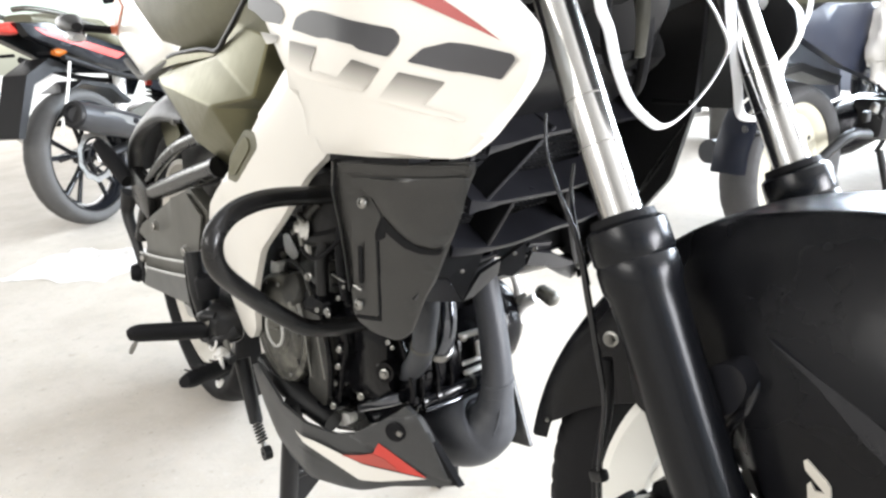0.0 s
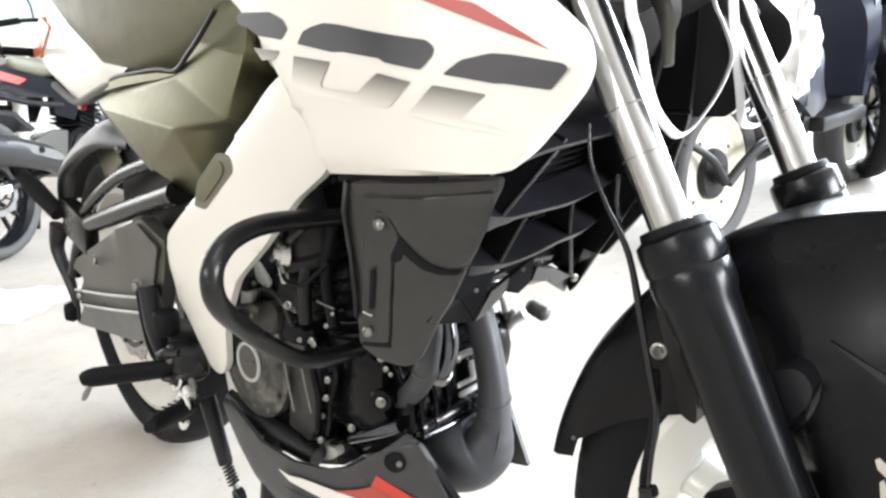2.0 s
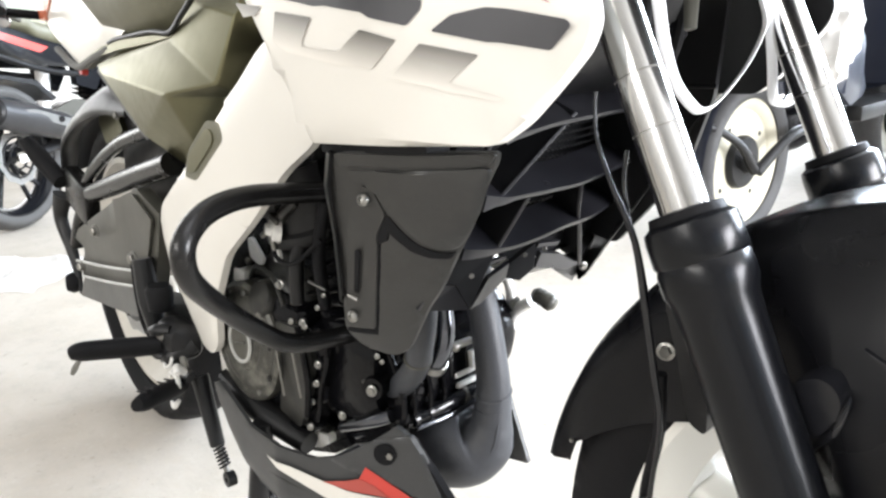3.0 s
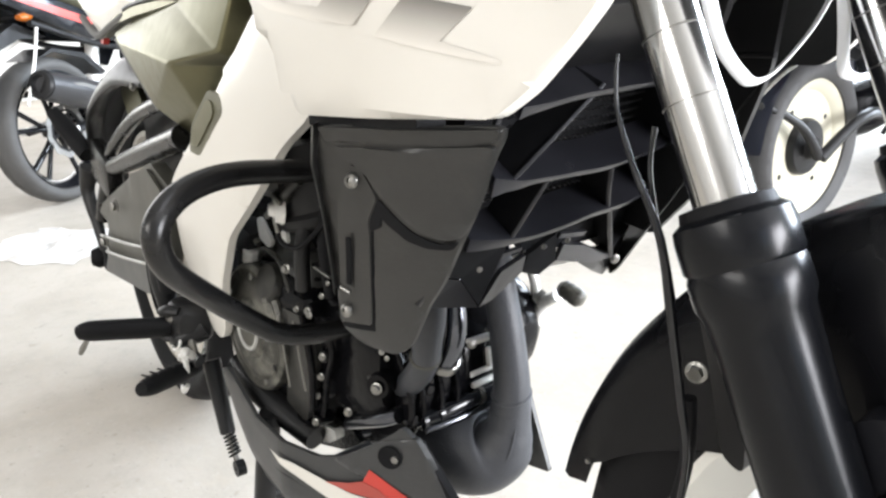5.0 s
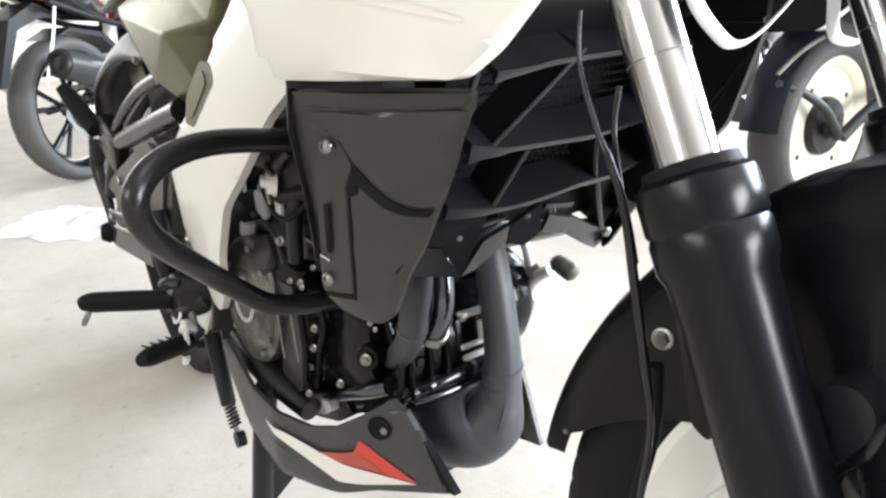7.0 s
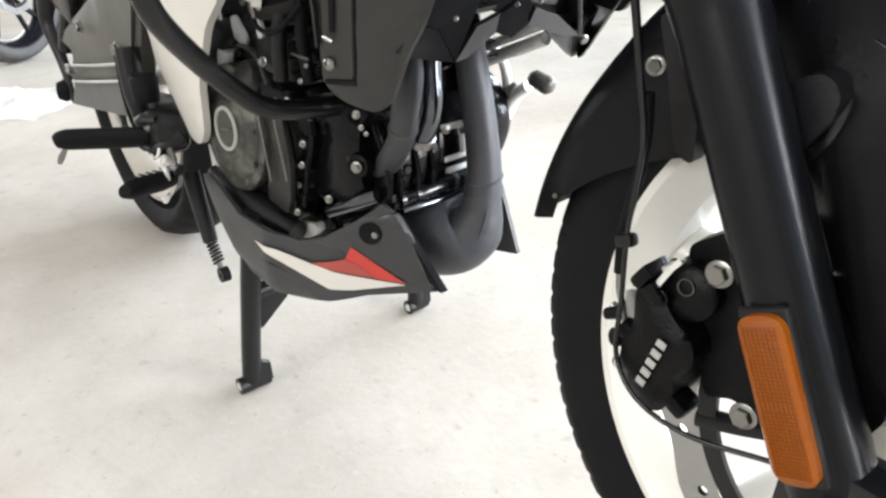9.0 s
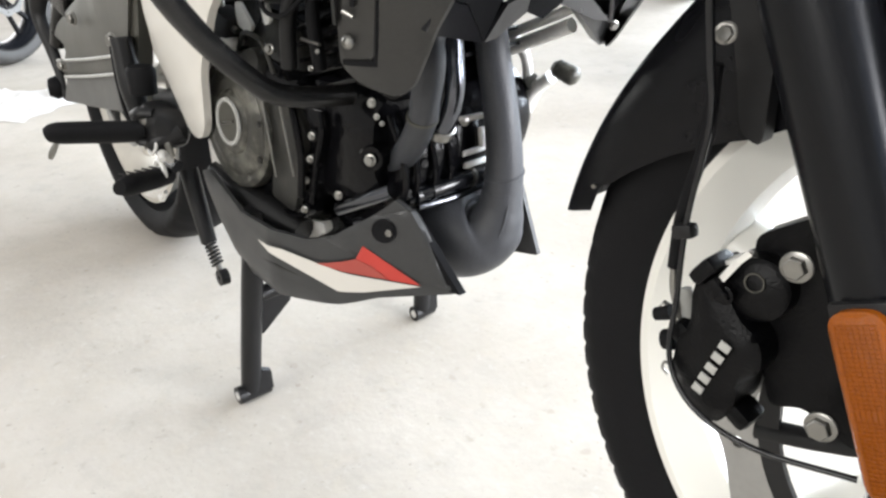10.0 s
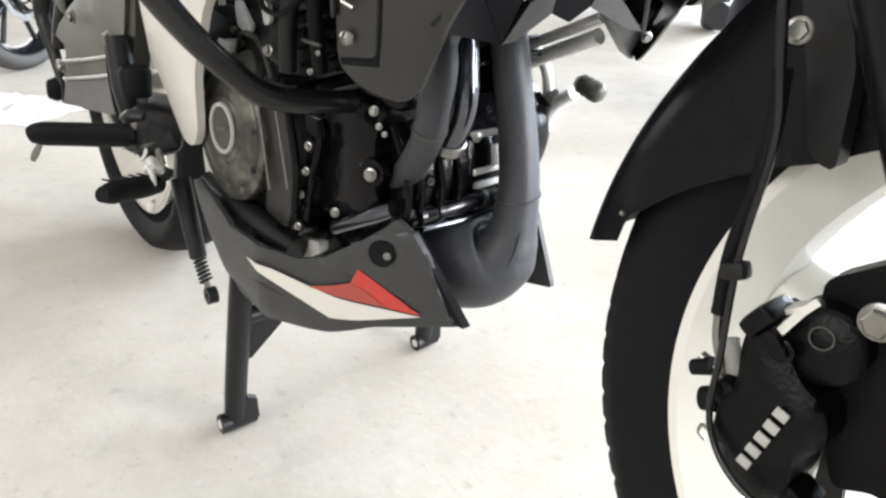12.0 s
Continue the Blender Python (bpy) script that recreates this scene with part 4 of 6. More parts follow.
SPAR = [(-0.560, 0.775), (-0.520, 0.760), (-0.500, 0.700), (-0.515, 0.676), (-0.572, 0.641), (-0.640, 0.580), (-0.720, 0.524), (-0.778, 0.450), (-0.800, 0.382), (-0.828, 0.358), (-0.862, 0.360), (-0.892, 0.400), (-0.930, 0.450), (-0.942, 0.500),
        (-0.922, 0.545), (-0.815, 0.606), (-0.700, 0.682), (-0.605, 0.752)]
for side in (-1, 1):
    spar = part("frame_spar", panel(SPAR, spar_y, 0.009, 0.004, 0.003, 0.025, corner=0.016, mirror=side > 0), WHITE, bike, "white painted pressed steel frame spar", 50)
    part("slot_plug", panel([(-0.797, 0.606), (-0.779, 0.638), (-0.720, 0.678), (-0.690, 0.677), (-0.684, 0.660), (-0.764, 0.605)], spar_y, 0.004, 0.005, 0.001, 0.0, 0.0015, 0.008, mirror=side > 0), SEAT, spar)
    part("slot_inset", panel([(-0.786, 0.613), (-0.772, 0.636), (-0.722, 0.669), (-0.708, 0.668), (-0.706, 0.656), (-0.762, 0.616)], spar_y, 0.003, 0.002, 0.001, 0.0, 0.003, 0.008, mirror=side > 0), OLIVE, spar)

# faceted side panel
V = {"a": (-1.1583, -0.140, 0.7211), "a2": (-1.1417, -0.143, 0.7128), "b": (-1.0335, -0.130, 0.7511), "c": (-0.8602, -0.140, 0.7609), "d": (-0.7162, -0.150, 0.7148), "e": (-0.7976, -0.130, 0.8018), "f": (-0.6895, -0.135, 0.7850),
     "l": (-0.690, -0.085, 0.756), "n": (-0.722, -0.110, 0.699), "g": (-0.8072, -0.172, 0.6988), "h": (-0.9518, -0.150, 0.6371), "k": (-0.915, -0.112, 0.598), "k2": (-0.860, -0.105, 0.602), "p": (-0.814, -0.100, 0.848), "q": (-0.706, -0.115, 0.838)}
for side in (-1, 1):
    bm = bmesh.new()
    vs = {k: bm.verts.new((x, -y * side, z)) for k, (x, y, z) in V.items()}
    for f in (("a", "b", "a2"), ("b", "c", "g", "a2"), ("c", "d", "g"), ("c", "e", "f", "d"), ("f", "l", "n", "d"), ("a2", "g", "h"), ("g", "d", "n", "k2", "k", "h"), ("e", "p", "q", "f")):
        bm.faces.new([vs[k] for k in f])
    bmesh.ops.triangulate(bm, faces=[f for f in bm.faces if len(f.verts) > 4])
    bmesh.ops.recalc_face_normals(bm, faces=bm.faces)
    soft = [{vs["c"], vs["g"]}, {vs["b"], vs["a2"]}, {vs["b"], vs["g"]}, {vs["c"], vs["a2"]}]
    ridge = [e for e in bm.edges if len(e.link_faces) == 2 and e.calc_face_angle(0.0) > 0.06 and set(e.verts) not in soft]
    bmesh.ops.bevel(bm, geom=ridge, offset=0.004, segments=3, affect="EDGES", profile=0.5, clamp_overlap=True)
    rim = [e for e in bm.edges if len(e.link_faces) == 1]
    turned = bmesh.ops.extrude_edge_only(bm, edges=rim)
    for v in turned["geom"]:
        if isinstance(v, bmesh.types.BMVert):
            v.co.y -= 0.012 * side
    cover = part("side_panel", bm, OLIVE, bike, "faceted graphite olive plastic side panel", 38)
    far = lambda q, dx=0.0, dy=0.0, dz=0.0: (V[q][0] + dx, -(V[q][1] + dy) * side, V[q][2] + dz)
    band = panel([(-1.2553, 0.7213), (-1.1283, 0.7484), (-1.0384, 0.7587), (-0.9133, 0.7646), (-0.8538, 0.7625), (-0.9156, 0.7562), (-1.0426, 0.7461), (-1.1331, 0.7357), (-1.2236, 0.7129)], lambda x, z: -0.143, 0.012, 0.003, 0.002, 0.0, corner=0.003, mirror=side > 0)
    part("top_trim", band, OLIVE, cover)
    strip = bmesh.new()
    line = [far("a2", -0.006, 0.004, 0.004), far("h", -0.095, 0.010, 0.035), far("h", -0.004, 0.006, -0.004)]
    tube(line, [0.007, 0.008, 0.004], 8, 6, strip, flat=0.35)
    part("edge_strip", strip, GREYR, cover)
    # black rod that stands for the shaded band along the panel's front edge
    part("front_shadow_gap", tube([far("l", 0.006, 0.012, -0.004), far("n", 0.008, 0.014, -0.004), far("k2", 0.010, 0.010, 0.004)], 0.007, 8, 5), SATIN, cover)
    inner = panel([(-1.2676, 0.6614), (-1.3037, 0.6219), (-1.2748, 0.5857), (-1.1777, 0.619), (-1.2113, 0.6506)], lambda x, z: -0.112, 0.010, 0.004, 0.003, 0.0, mirror=side > 0)
    part("rear_infill", inner, OLIVE, cover, "small olive infill panel")
    bolt((-1.109, 0.135 * side, 0.650), (0.2, side, 0.1), 0.005, cover)

# seat, tail and rear lamps
seat = part("seat", loft([(-0.68, 0, 0.880, 0.05, 0.02), (-0.74, 0, 0.880, 0.085, 0.040), (-0.82, 0, 0.866, 0.115, 0.070), (-0.90, 0, 0.848, 0.138, 0.096), (-1.0, 0, 0.840, 0.152, 0.106), (-1.12, 0, 0.856, 0.158, 0.110), (-1.24, 0, 0.895, 0.154, 0.096), (-1.34, 0, 0.925, 0.145, 0.070), (-1.40, 0, 0.945, 0.11, 0.035)], 40, 3.0), SEAT, bike, "dark olive black vinyl saddle", 50)
part("seat_piping", tube([(-0.7463, -0.134, 0.8340), (-0.7813, -0.140, 0.8047), (-0.817, -0.140, 0.7860), (-0.8573, -0.140, 0.7680), (-0.9215, -0.140, 0.7690), (-1.0483, -0.140, 0.7600), (-1.0922, -0.140, 0.7540)], 0.0032, 8, 6), SATIN, seat)
for side in (-1, 1):
    m = side > 0
    tail_y = lambda x, z: -0.140 + 0.06 * max(0.0, -1.3 - x)
    tail = part("tail_panel", panel([(-1.10, 0.744), (-1.03, 0.772), (-1.28, 0.845), (-1.42, 0.860), (-1.53, 0.800), (-1.47, 0.772), (-1.26, 0.716)], tail_y, 0.03, 0.006, 0.005, 0.05, mirror=m), WHITE, bike, "white tail panel with a red flash")
    part("red_flash", panel([(-1.36, 0.842), (-1.42, 0.862), (-1.53, 0.815), (-1.58, 0.796), (-1.47, 0.790)], tail_y, 0.01, 0.002, 0.001, 0.05, 0.004, mirror=m), ORANGE, tail, "faded orange red flash")
    part("lower_strip", tube([(-1.10, tail_y(-1.1, 0.7) * -side - 0.004 * side, 0.748), (-1.18, tail_y(-1.2, 0.7) * -side, 0.730), (-1.27, tail_y(-1.3, 0.7) * -side, 0.716), (-1.40, tail_y(-1.4, 0.7) * -side, 0.742)], 0.006, 8, 5), GREYR, tail)
part("side_reflex", lathe([(0.0, -0.004), (0.011, -0.003), (0.012, 0.006)], (-1.28, -0.130, 0.713), (0, 1, 0), 18), RED, bike, "small red reflector")
ind = part("rear_indicator", loft([(-1.48, -0.2, 0.806, 0.01, 0.008), (-1.53, -0.2, 0.812, 0.022, 0.020), (-1.60, -0.2, 0.815, 0.020, 0.016), (-1.66, -0.2, 0.817, 0.004, 0.004)], 16, 2.2), SATIN, bike, "black rear indicator")
part("stalk", tube([(-1.53, -0.195, 0.806), (-1.52, -0.12, 0.80)], 0.008, 8, 1), RUBBER, ind)
part("lens", loft([(-1.47, -0.2, 0.785, 0.012, 0.006), (-1.50, -0.2, 0.788, 0.02, 0.012), (-1.55, -0.2, 0.79, 0.014, 0.008)], 14, 2.2), LAMP, ind)

# black rear subframe and hangers
sub = part("subframe", tube([(-0.93, -0.125, 0.600), (-1.10, -0.128, 0.555), (-1.33, -0.132, 0.492), (-1.42, -0.13, 0.470)], 0.017, 14, 5), GUARD, bike, "black tubular rear subframe")
part("upper_stay", tube([(-1.00, -0.125, 0.640), (-1.15, -0.128, 0.600), (-1.30, -0.132, 0.535), (-1.38, -0.13, 0.485)], 0.013, 14, 5, flat=0.8), GUARD, sub)
part("lower_strut", tube([(-1.30, -0.13, 0.50), (-1.38, -0.135, 0.45), (-1.43, -0.14, 0.38)], 0.014, 12, 4), GUARD, sub)
part("crossing_plate", box((-1.37, -0.135, 0.485), (0.13, 0.03, 0.075), (0, 12, 0), 0.012), GUARD, sub)
part("seat_stay", tube([(-1.08, -0.12, 0.665), (-1.24, -0.12, 0.66), (-1.42, -0.125, 0.59), (-1.47, -0.13, 0.50)], [0.02, 0.035, 0.03, 0.02], 14, 5, flat=0.4), SATIN, sub)
part("pillion_peg", tube([(-1.44, -0.15, 0.50), (-1.50, -0.17, 0.545), (-1.52, -0.185, 0.575)], [0.016, 0.018, 0.012], 12, 4), RUBBER, sub)
part("pillion_bracket", tube([(-1.47, -0.145, 0.47), (-1.49, -0.15, 0.42), (-1.44, -0.148, 0.355), (-1.41, -0.15, 0.285)], [0.02, 0.014, 0.011, 0.004], 12, 4, flat=0.6), SATIN, sub)
part("knob", lathe([(0.0, 0), (0.018, 0.002), (0.021, 0.012), (0.016, 0.024), (0.0, 0.026)], (-1.43, -0.145, 0.303), (-0.4, -1, 0), 20), RUBBER, sub)

HANG = [(-1.425, 0.405), (-1.13, 0.520), (-1.03, 0.552), (-0.945, 0.530), (-0.965, 0.47), (-1.00, 0.40), (-1.03, 0.350), (-1.10, 0.332), (-1.32, 0.292), (-1.37, 0.288), (-1.43, 0.330), (-1.36, 0.385)]
hang = part("footrest_hanger", panel(HANG, lambda x, z: -0.150 + 0.05 * max(0.0, 0.40 - z), 0.020, 0.006, 0.005, 0.05), GREY, bike, "grey cast footrest hanger plate", 30)
for pts in ([(-1.385, -0.156, 0.360), (-1.20, -0.158, 0.394), (-1.032, -0.157, 0.428)], [(-1.350, -0.157, 0.338), (-1.18, -0.159, 0.372), (-1.010, -0.158, 0.408)]):
    part("ledge", tube(pts, 0.0026, 6, 3), FAINT, hang)
part("heel_plate", panel([(-1.360, 0.333), (-1.010, 0.403), (-1.040, 0.354), (-1.10, 0.336), (-1.405, 0.284)], lambda x, z: -0.152, 0.006, 0.004, 0.003, 0.0, 0.004), GREYR, hang, "lighter grey heel plate")
part("rib", panel([(-1.00, 0.44), (-1.12, 0.47), (-1.13, 0.52), (-1.03, 0.545), (-0.96, 0.52)], lambda x, z: -0.152, 0.004, 0.004, 0.003, 0.0, 0.003), GREY, hang)
part("heel_cup", panel([(-1.06, 0.42), (-0.99, 0.43), (-0.965, 0.37), (-0.995, 0.325), (-1.05, 0.34)], lambda x, z: -0.156, 0.006, 0.008, 0.006, 0.0, 0.003), CASE, hang)
for x, z in ((-1.035, 0.448), (-1.00, 0.415), (-1.22, 0.452), (-1.34, 0.36)):
    bolt((x, -0.158, z), (0.2, -1, 0), 0.008, hang)
part("fluid_hose", tube([(-1.03, -0.16, 0.44), (-1.0, -0.168, 0.40), (-0.985, -0.165, 0.35), (-0.955, -0.15, 0.33)], 0.006, 8, 5), RUBBER, hang)
part("master_cylinder", tube([(-0.985, -0.162, 0.46), (-0.972, -0.162, 0.40), (-0.955, -0.160, 0.345)], [0.014, 0.016, 0.011], 14, 4), SATIN, hang)
part("fluid_cup", lathe([(0.0, 0), (0.017, 0.001), (0.019, 0.03), (0.015, 0.036), (0.0, 0.037)], (-0.94, -0.158, 0.395), (0, 0, 1), 18), RUBBER, hang)
peg = part("footpeg", tube([(-0.905, -0.172, 0.357), (-0.925, -0.21, 0.357), (-0.950, -0.262, 0.358), (-0.957, -0.276, 0.356)], [0.0175, 0.0185, 0.0180, 0.012], 16, 4, flat=0.72), RUBBER, bike, "black rubber covered rider footpeg")
bracket = part("peg_bracket", loft([(-0.868, -0.146, 0.360, 0.012, 0.016), (-0.876, -0.150, 0.362, 0.022, 0.024), (-0.895, -0.154, 0.364, 0.024, 0.026), (-0.915, -0.156, 0.370, 0.020, 0.022), (-0.928, -0.154, 0.374, 0.012, 0.014)], 20, 3.0), SATIN, peg)
part("pivot_pin", lathe([(0.0, 0.004), (0.006, 0.003), (0.007, 0.0), (0.007, -0.02)], (-0.897, -0.176, 0.3755), (0.2, -0.5, 1), 16), STEEL, bracket)
part("bracket_ear", tube([(-0.885, -0.168, 0.385), (-0.902, -0.180, 0.384), (-0.918, -0.184, 0.378)], [0.006, 0.008, 0.005], 10, 3, flat=0.6), SATIN, bracket)
part("bracket_ear", tube([(-0.885, -0.166, 0.346), (-0.902, -0.180, 0.346), (-0.918, -0.184, 0.350)], [0.006, 0.008, 0.005], 10, 3, flat=0.6), SATIN, bracket)
part("return_spring", tube([(-0.880, -0.170, 0.352), (-0.872, -0.176, 0.342), (-0.880, -0.180, 0.335), (-0.892, -0.178, 0.340)], 0.0022, 8, 5), WORN, bracket)
part("peg_clevis", tube([(-0.875, -0.14, 0.36), (-0.885, -0.168, 0.346), (-0.90, -0.175, 0.338)], [0.014, 0.012, 0.006], 10, 3), SATIN, peg)
part("peg_feeler", tube([(-0.953, -0.268, 0.346), (-0.958, -0.274, 0.333), (-0.961, -0.277, 0.325)], [0.0035, 0.0045, 0.003], 8, 2), STEEL, peg)
pedal = part("brake_pedal", tube([(-0.884, -0.160, 0.300), (-0.874, -0.178, 0.304), (-0.846, -0.220, 0.313), (-0.837, -0.235, 0.3155)], [0.013, 0.0168, 0.0168, 0.011], 18, 4, flat=0.75), RUBBER, bike, "black rubber padded rear brake pedal")
part("pedal_arm", tube([(-0.862, -0.155, 0.318), (-0.90, -0.152, 0.312), (-0.94, -0.15, 0.325)], 0.009, 10, 4, flat=0.6), SATIN, pedal)
for k in range(5):
    x, y, z = -0.872 + 0.0075 * k, -0.181 - 0.0112 * k, 0.3195 + 0.0023 * k
    part("pad_groove", tube([(x - 0.006, y - 0.004, z), (x + 0.006, y + 0.004, z)], 0.0013, 6, 1), SATIN, pedal)
part("pedal_spring", tube([(-0.905, -0.168, 0.309), (-0.882, -0.172, 0.324), (-0.864, -0.172, 0.321), (-0.866, -0.172, 0.303), (-0.886, -0.172, 0.291)], 0.0034, 10, 6), WORN, pedal, "bright plated spring hook")
part("pedal_spring", tube([(-0.910, -0.168, 0.266), (-0.890, -0.171, 0.269), (-0.872, -0.171, 0.284)], [0.002, 0.0045, 0.003], 10, 6), WORN, pedal)
part("pedal_link", tube([(-0.870, -0.160, 0.325), (-0.862, -0.172, 0.338), (-0.850, -0.176, 0.335)], [0.005, 0.006, 0.004], 10, 4), WORN, pedal)
part("return_lever", tube([(-0.885, -0.155, 0.335), (-0.872, -0.160, 0.348), (-0.87, -0.158, 0.33)], 0.005, 8, 4), STEEL, pedal)
sw = part("side_stand_damper", tube([(-0.895, -0.130, 0.300), (-0.853, -0.130, 0.208)], [0.0125, 0.0105], 14, 1), SATIN, bike, "black damper rod with a coil spring")
part("eye_end", lathe([(0.004, -0.006), (0.011, -0.006), (0.011, 0.006), (0.004, 0.006)], (-0.826, -0.127, 0.166), (0, -1, 0), 16, close=True), SATIN, sw)
a, b = Vector((-0.855, -0.130, 0.212)), Vector((-0.836, -0.128, 0.180))
coil = []
for k in range(73):
    w = 2 * math.pi * k / 10
    d = (b - a).normalized()
    u = d.orthogonal().normalized()
    coil.append(a.lerp(b, k / 72) + (u * math.cos(w) + d.cross(u) * math.sin(w)) * 0.0075)
part("coil_spring", tube(coil, 0.0016, 6, 1), SATIN, sw)
part("spring_rod", tube([a, b + Vector((0.008, 0, -0.012))], 0.004, 8, 1), STEEL, sw)

# swingarm and rear mudguard
for side in (-1, 1):
    part("swingarm", tube([(-0.90, 0.085 * side, 0.37), (-1.10, 0.10 * side, 0.34), (-1.385, 0.105 * side, 0.312), (-1.44, 0.105 * side, 0.308)], [0.028, 0.026, 0.022, 0.018], 12, 5, flat=0.6), SATIN, bike)
bm = bmesh.new()
rows = []
for ang in np.linspace(25, 150, 26):
    t = radians(float(ang))
    rows.append([bm.verts.new(REAR + Vector((r * math.cos(t), y, r * math.sin(t)))) for y, r in ((-0.085, 0.32), (-0.07, 0.338), (-0.035, 0.346), (0.035, 0.346), (0.07, 0.338), (0.085, 0.32))])
for p, q in zip(rows, rows[1:]):
    for k in range(5):
        bm.faces.new((p[k], p[k + 1], q[k + 1], q[k]))
bmesh.ops.solidify(bm, geom=bm.faces[:], thickness=0.004)
part("rear_mudguard", bm, SATIN, bike)
part("battery_box", box((-1.08, 0.0, 0.60), (0.30, 0.20, 0.22), (0, 8, 0), 0.02), SATIN, bike)

# engine
crank = part("crankcase", panel([(-0.93, 0.50), (-0.80, 0.52), (-0.64, 0.505), (-0.56, 0.47), (-0.515, 0.43), (-0.505, 0.385), (-0.53, 0.34), (-0.62, 0.290), (-0.74, 0.262), (-0.88, 0.27), (-0.95, 0.36)], lambda x, z: -0.070, 0.15, 0.008, 0.006, 0.0, corner=0.02), ENGINE, bike, "gloss black engine crankcase")
for y in (-0.066, -0.052, -0.030, -0.010):
    part("rib", tube([(-0.530, y, 0.447), (-0.511, y, 0.415), (-0.503, y, 0.385), (-0.512, y, 0.362), (-0.527, y, 0.342)], 0.0032, 8, 4), ENGINE, crank)
for y, z in ((-0.059, 0.428), (-0.041, 0.398), (-0.059, 0.372), (-0.020, 0.420)):
    part("cast_boss", lathe([(0.0, 0.006), (0.004, 0.006), (0.0062, 0.004), (0.0068, -0.006)], (-0.512, y, z), (1, 0, 0.2), 14), ENGINE, crank)
CL = Vector((-0.757, -0.108, 0.400))
clutch = part("clutch_cover", panel([(-0.858, 0.385), (-0.845, 0.435), (-0.800, 0.472), (-0.740, 0.482), (-0.690, 0.470), (-0.640, 0.455), (-0.606, 0.440), (-0.600, 0.418), (-0.612, 0.385), (-0.622, 0.350), (-0.640, 0.318), (-0.690, 0.306), (-0.765, 0.305), (-0.835, 0.325)],
                                    lambda x, z: -0.100 - 0.012 * max(0.0, 1 - ((x + 0.757) ** 2 + (z - 0.40) ** 2) / 0.010), 0.04, 0.007, 0.008, 0.02, corner=0.012), ENGINE, bike, "black cast clutch cover with bolts", 40)
part("clutch_disc", lathe([(0.076, -0.020), (0.079, -0.008), (0.077, 0.001), (0.072, 0.004), (0.064, 0.0025), (0.058, 0.006), (0.042, 0.008), (0.037, 0.0055), (0.034, 0.009), (0.0, 0.010)], CL + Vector((-0.008, -0.006, -0.006)), (0.05, -1, 0.05), 56), DUSTY, clutch, "dusty grey round clutch cap")
part("ring_badge", lathe([(0.0225, 0.0), (0.0235, 0.0025), (0.0268, 0.0025), (0.0278, 0.0)], CL + Vector((-0.006, -0.0160, -0.004)), (0.05, -1, 0.05), 40, close=True), FAINT, clutch, "pale worn ring badge")
part("badge_face", lathe([(0.0, 0.0012), (0.022, 0.0010), (0.0228, 0.0)], CL + Vector((-0.006, -0.0162, -0.004)), (0.05, -1, 0.05), 36), GREY, clutch)
for k in range(10):
    w = 2 * math.pi * k / 10 + 0.2
    part("rim_screw", lathe([(0.0, 0.002), (0.0035, 0.0018), (0.0042, 0.0)], CL + Vector((-0.008 + 0.0675 * math.cos(w), -0.010, -0.006 + 0.0675 * math.sin(w))), (0.05, -1, 0.05), 10), STEEL if k % 3 else CASE, clutch)
part("badge_bar", box(CL + Vector((-0.005, -0.0180, -0.004)), (0.028, 0.0015, 0.003), (0, -15, 0), 0.0005), STEEL, clutch)
part("flat_face", panel([(-0.700, 0.440), (-0.641, 0.447), (-0.618, 0.421), (-0.627, 0.367), (-0.652, 0.318), (-0.700, 0.322), (-0.690, 0.373)], lambda x, z: -0.1075, 0.008, 0.004, 0.003, 0.0, 0.003), CASE, clutch, "flat dusty web of the cover")
for pts in (((-0.6586, -0.1125, 0.4391), (-0.6372, -0.1125, 0.3651)), ((-0.6970, -0.1125, 0.4325), (-0.6776, -0.1125, 0.3520))):
    part("cover_rib", tube(pts, 0.0013, 8, 1), STEEL, clutch)
part("web_edge", tube([(-0.640, -0.1105, 0.452), (-0.622, -0.1115, 0.395), (-0.628, -0.1105, 0.345)], 0.004, 8, 4), ENGINE, clutch)
part("seam", tube([(-0.604, -0.098, 0.440), (-0.600, -0.099, 0.418), (-0.612, -0.099, 0.385), (-0.622, -0.098, 0.350), (-0.642, -0.098, 0.316), (-0.69, -0.098, 0.303), (-0.765, -0.098, 0.302)], 0.0035, 8, 5), ENGINE, clutch)
for x, y, z in ((-0.607, -0.106, 0.416), (-0.616, -0.104, 0.389), (-0.625, -0.105, 0.363), (-0.630, -0.106, 0.328), (-0.640, -0.104, 0.455)):
    boss = part("bolt_boss", lathe([(0.0, 0.001), (0.0065, 0.0), (0.0075, -0.004), (0.0085, -0.02)], (x, y + 0.0015, z), (0.3, -1, 0.1), 16), ENGINE, clutch)
    bolt((x, y, z), (0.45, -1, 0.2), 0.0030, clutch)
front_case = part("case_front", loft([(-0.535, -0.030, 0.415, 0.052, 0.050), (-0.550, -0.025, 0.408, 0.062, 0.066), (-0.58, -0.02, 0.40, 0.068, 0.075), (-0.64, -0.02, 0.40, 0.07, 0.08)], 28, 3.2), ENGINE, bike, "gloss black front of the crankcase", 35)
boss = part("pump_boss", lathe([(0.0, 0.0), (0.012, 0.0), (0.0135, -0.006), (0.0135, -0.026), (0.0145, -0.030), (0.015, -0.05)], (-0.531, -0.087, 0.409), (0.5, -1, 0.1), 26), ENGINE, front_case)
bolt((-0.529, -0.089, 0.409), (0.6, -1, 0.15), 0.0044, front_case)
part("boss_arm", tube([(-0.545, -0.083, 0.412), (-0.565, -0.080, 0.418), (-0.585, -0.078, 0.425)], [0.006, 0.005, 0.004], 10, 3, flat=0.6), CASE, front_case)
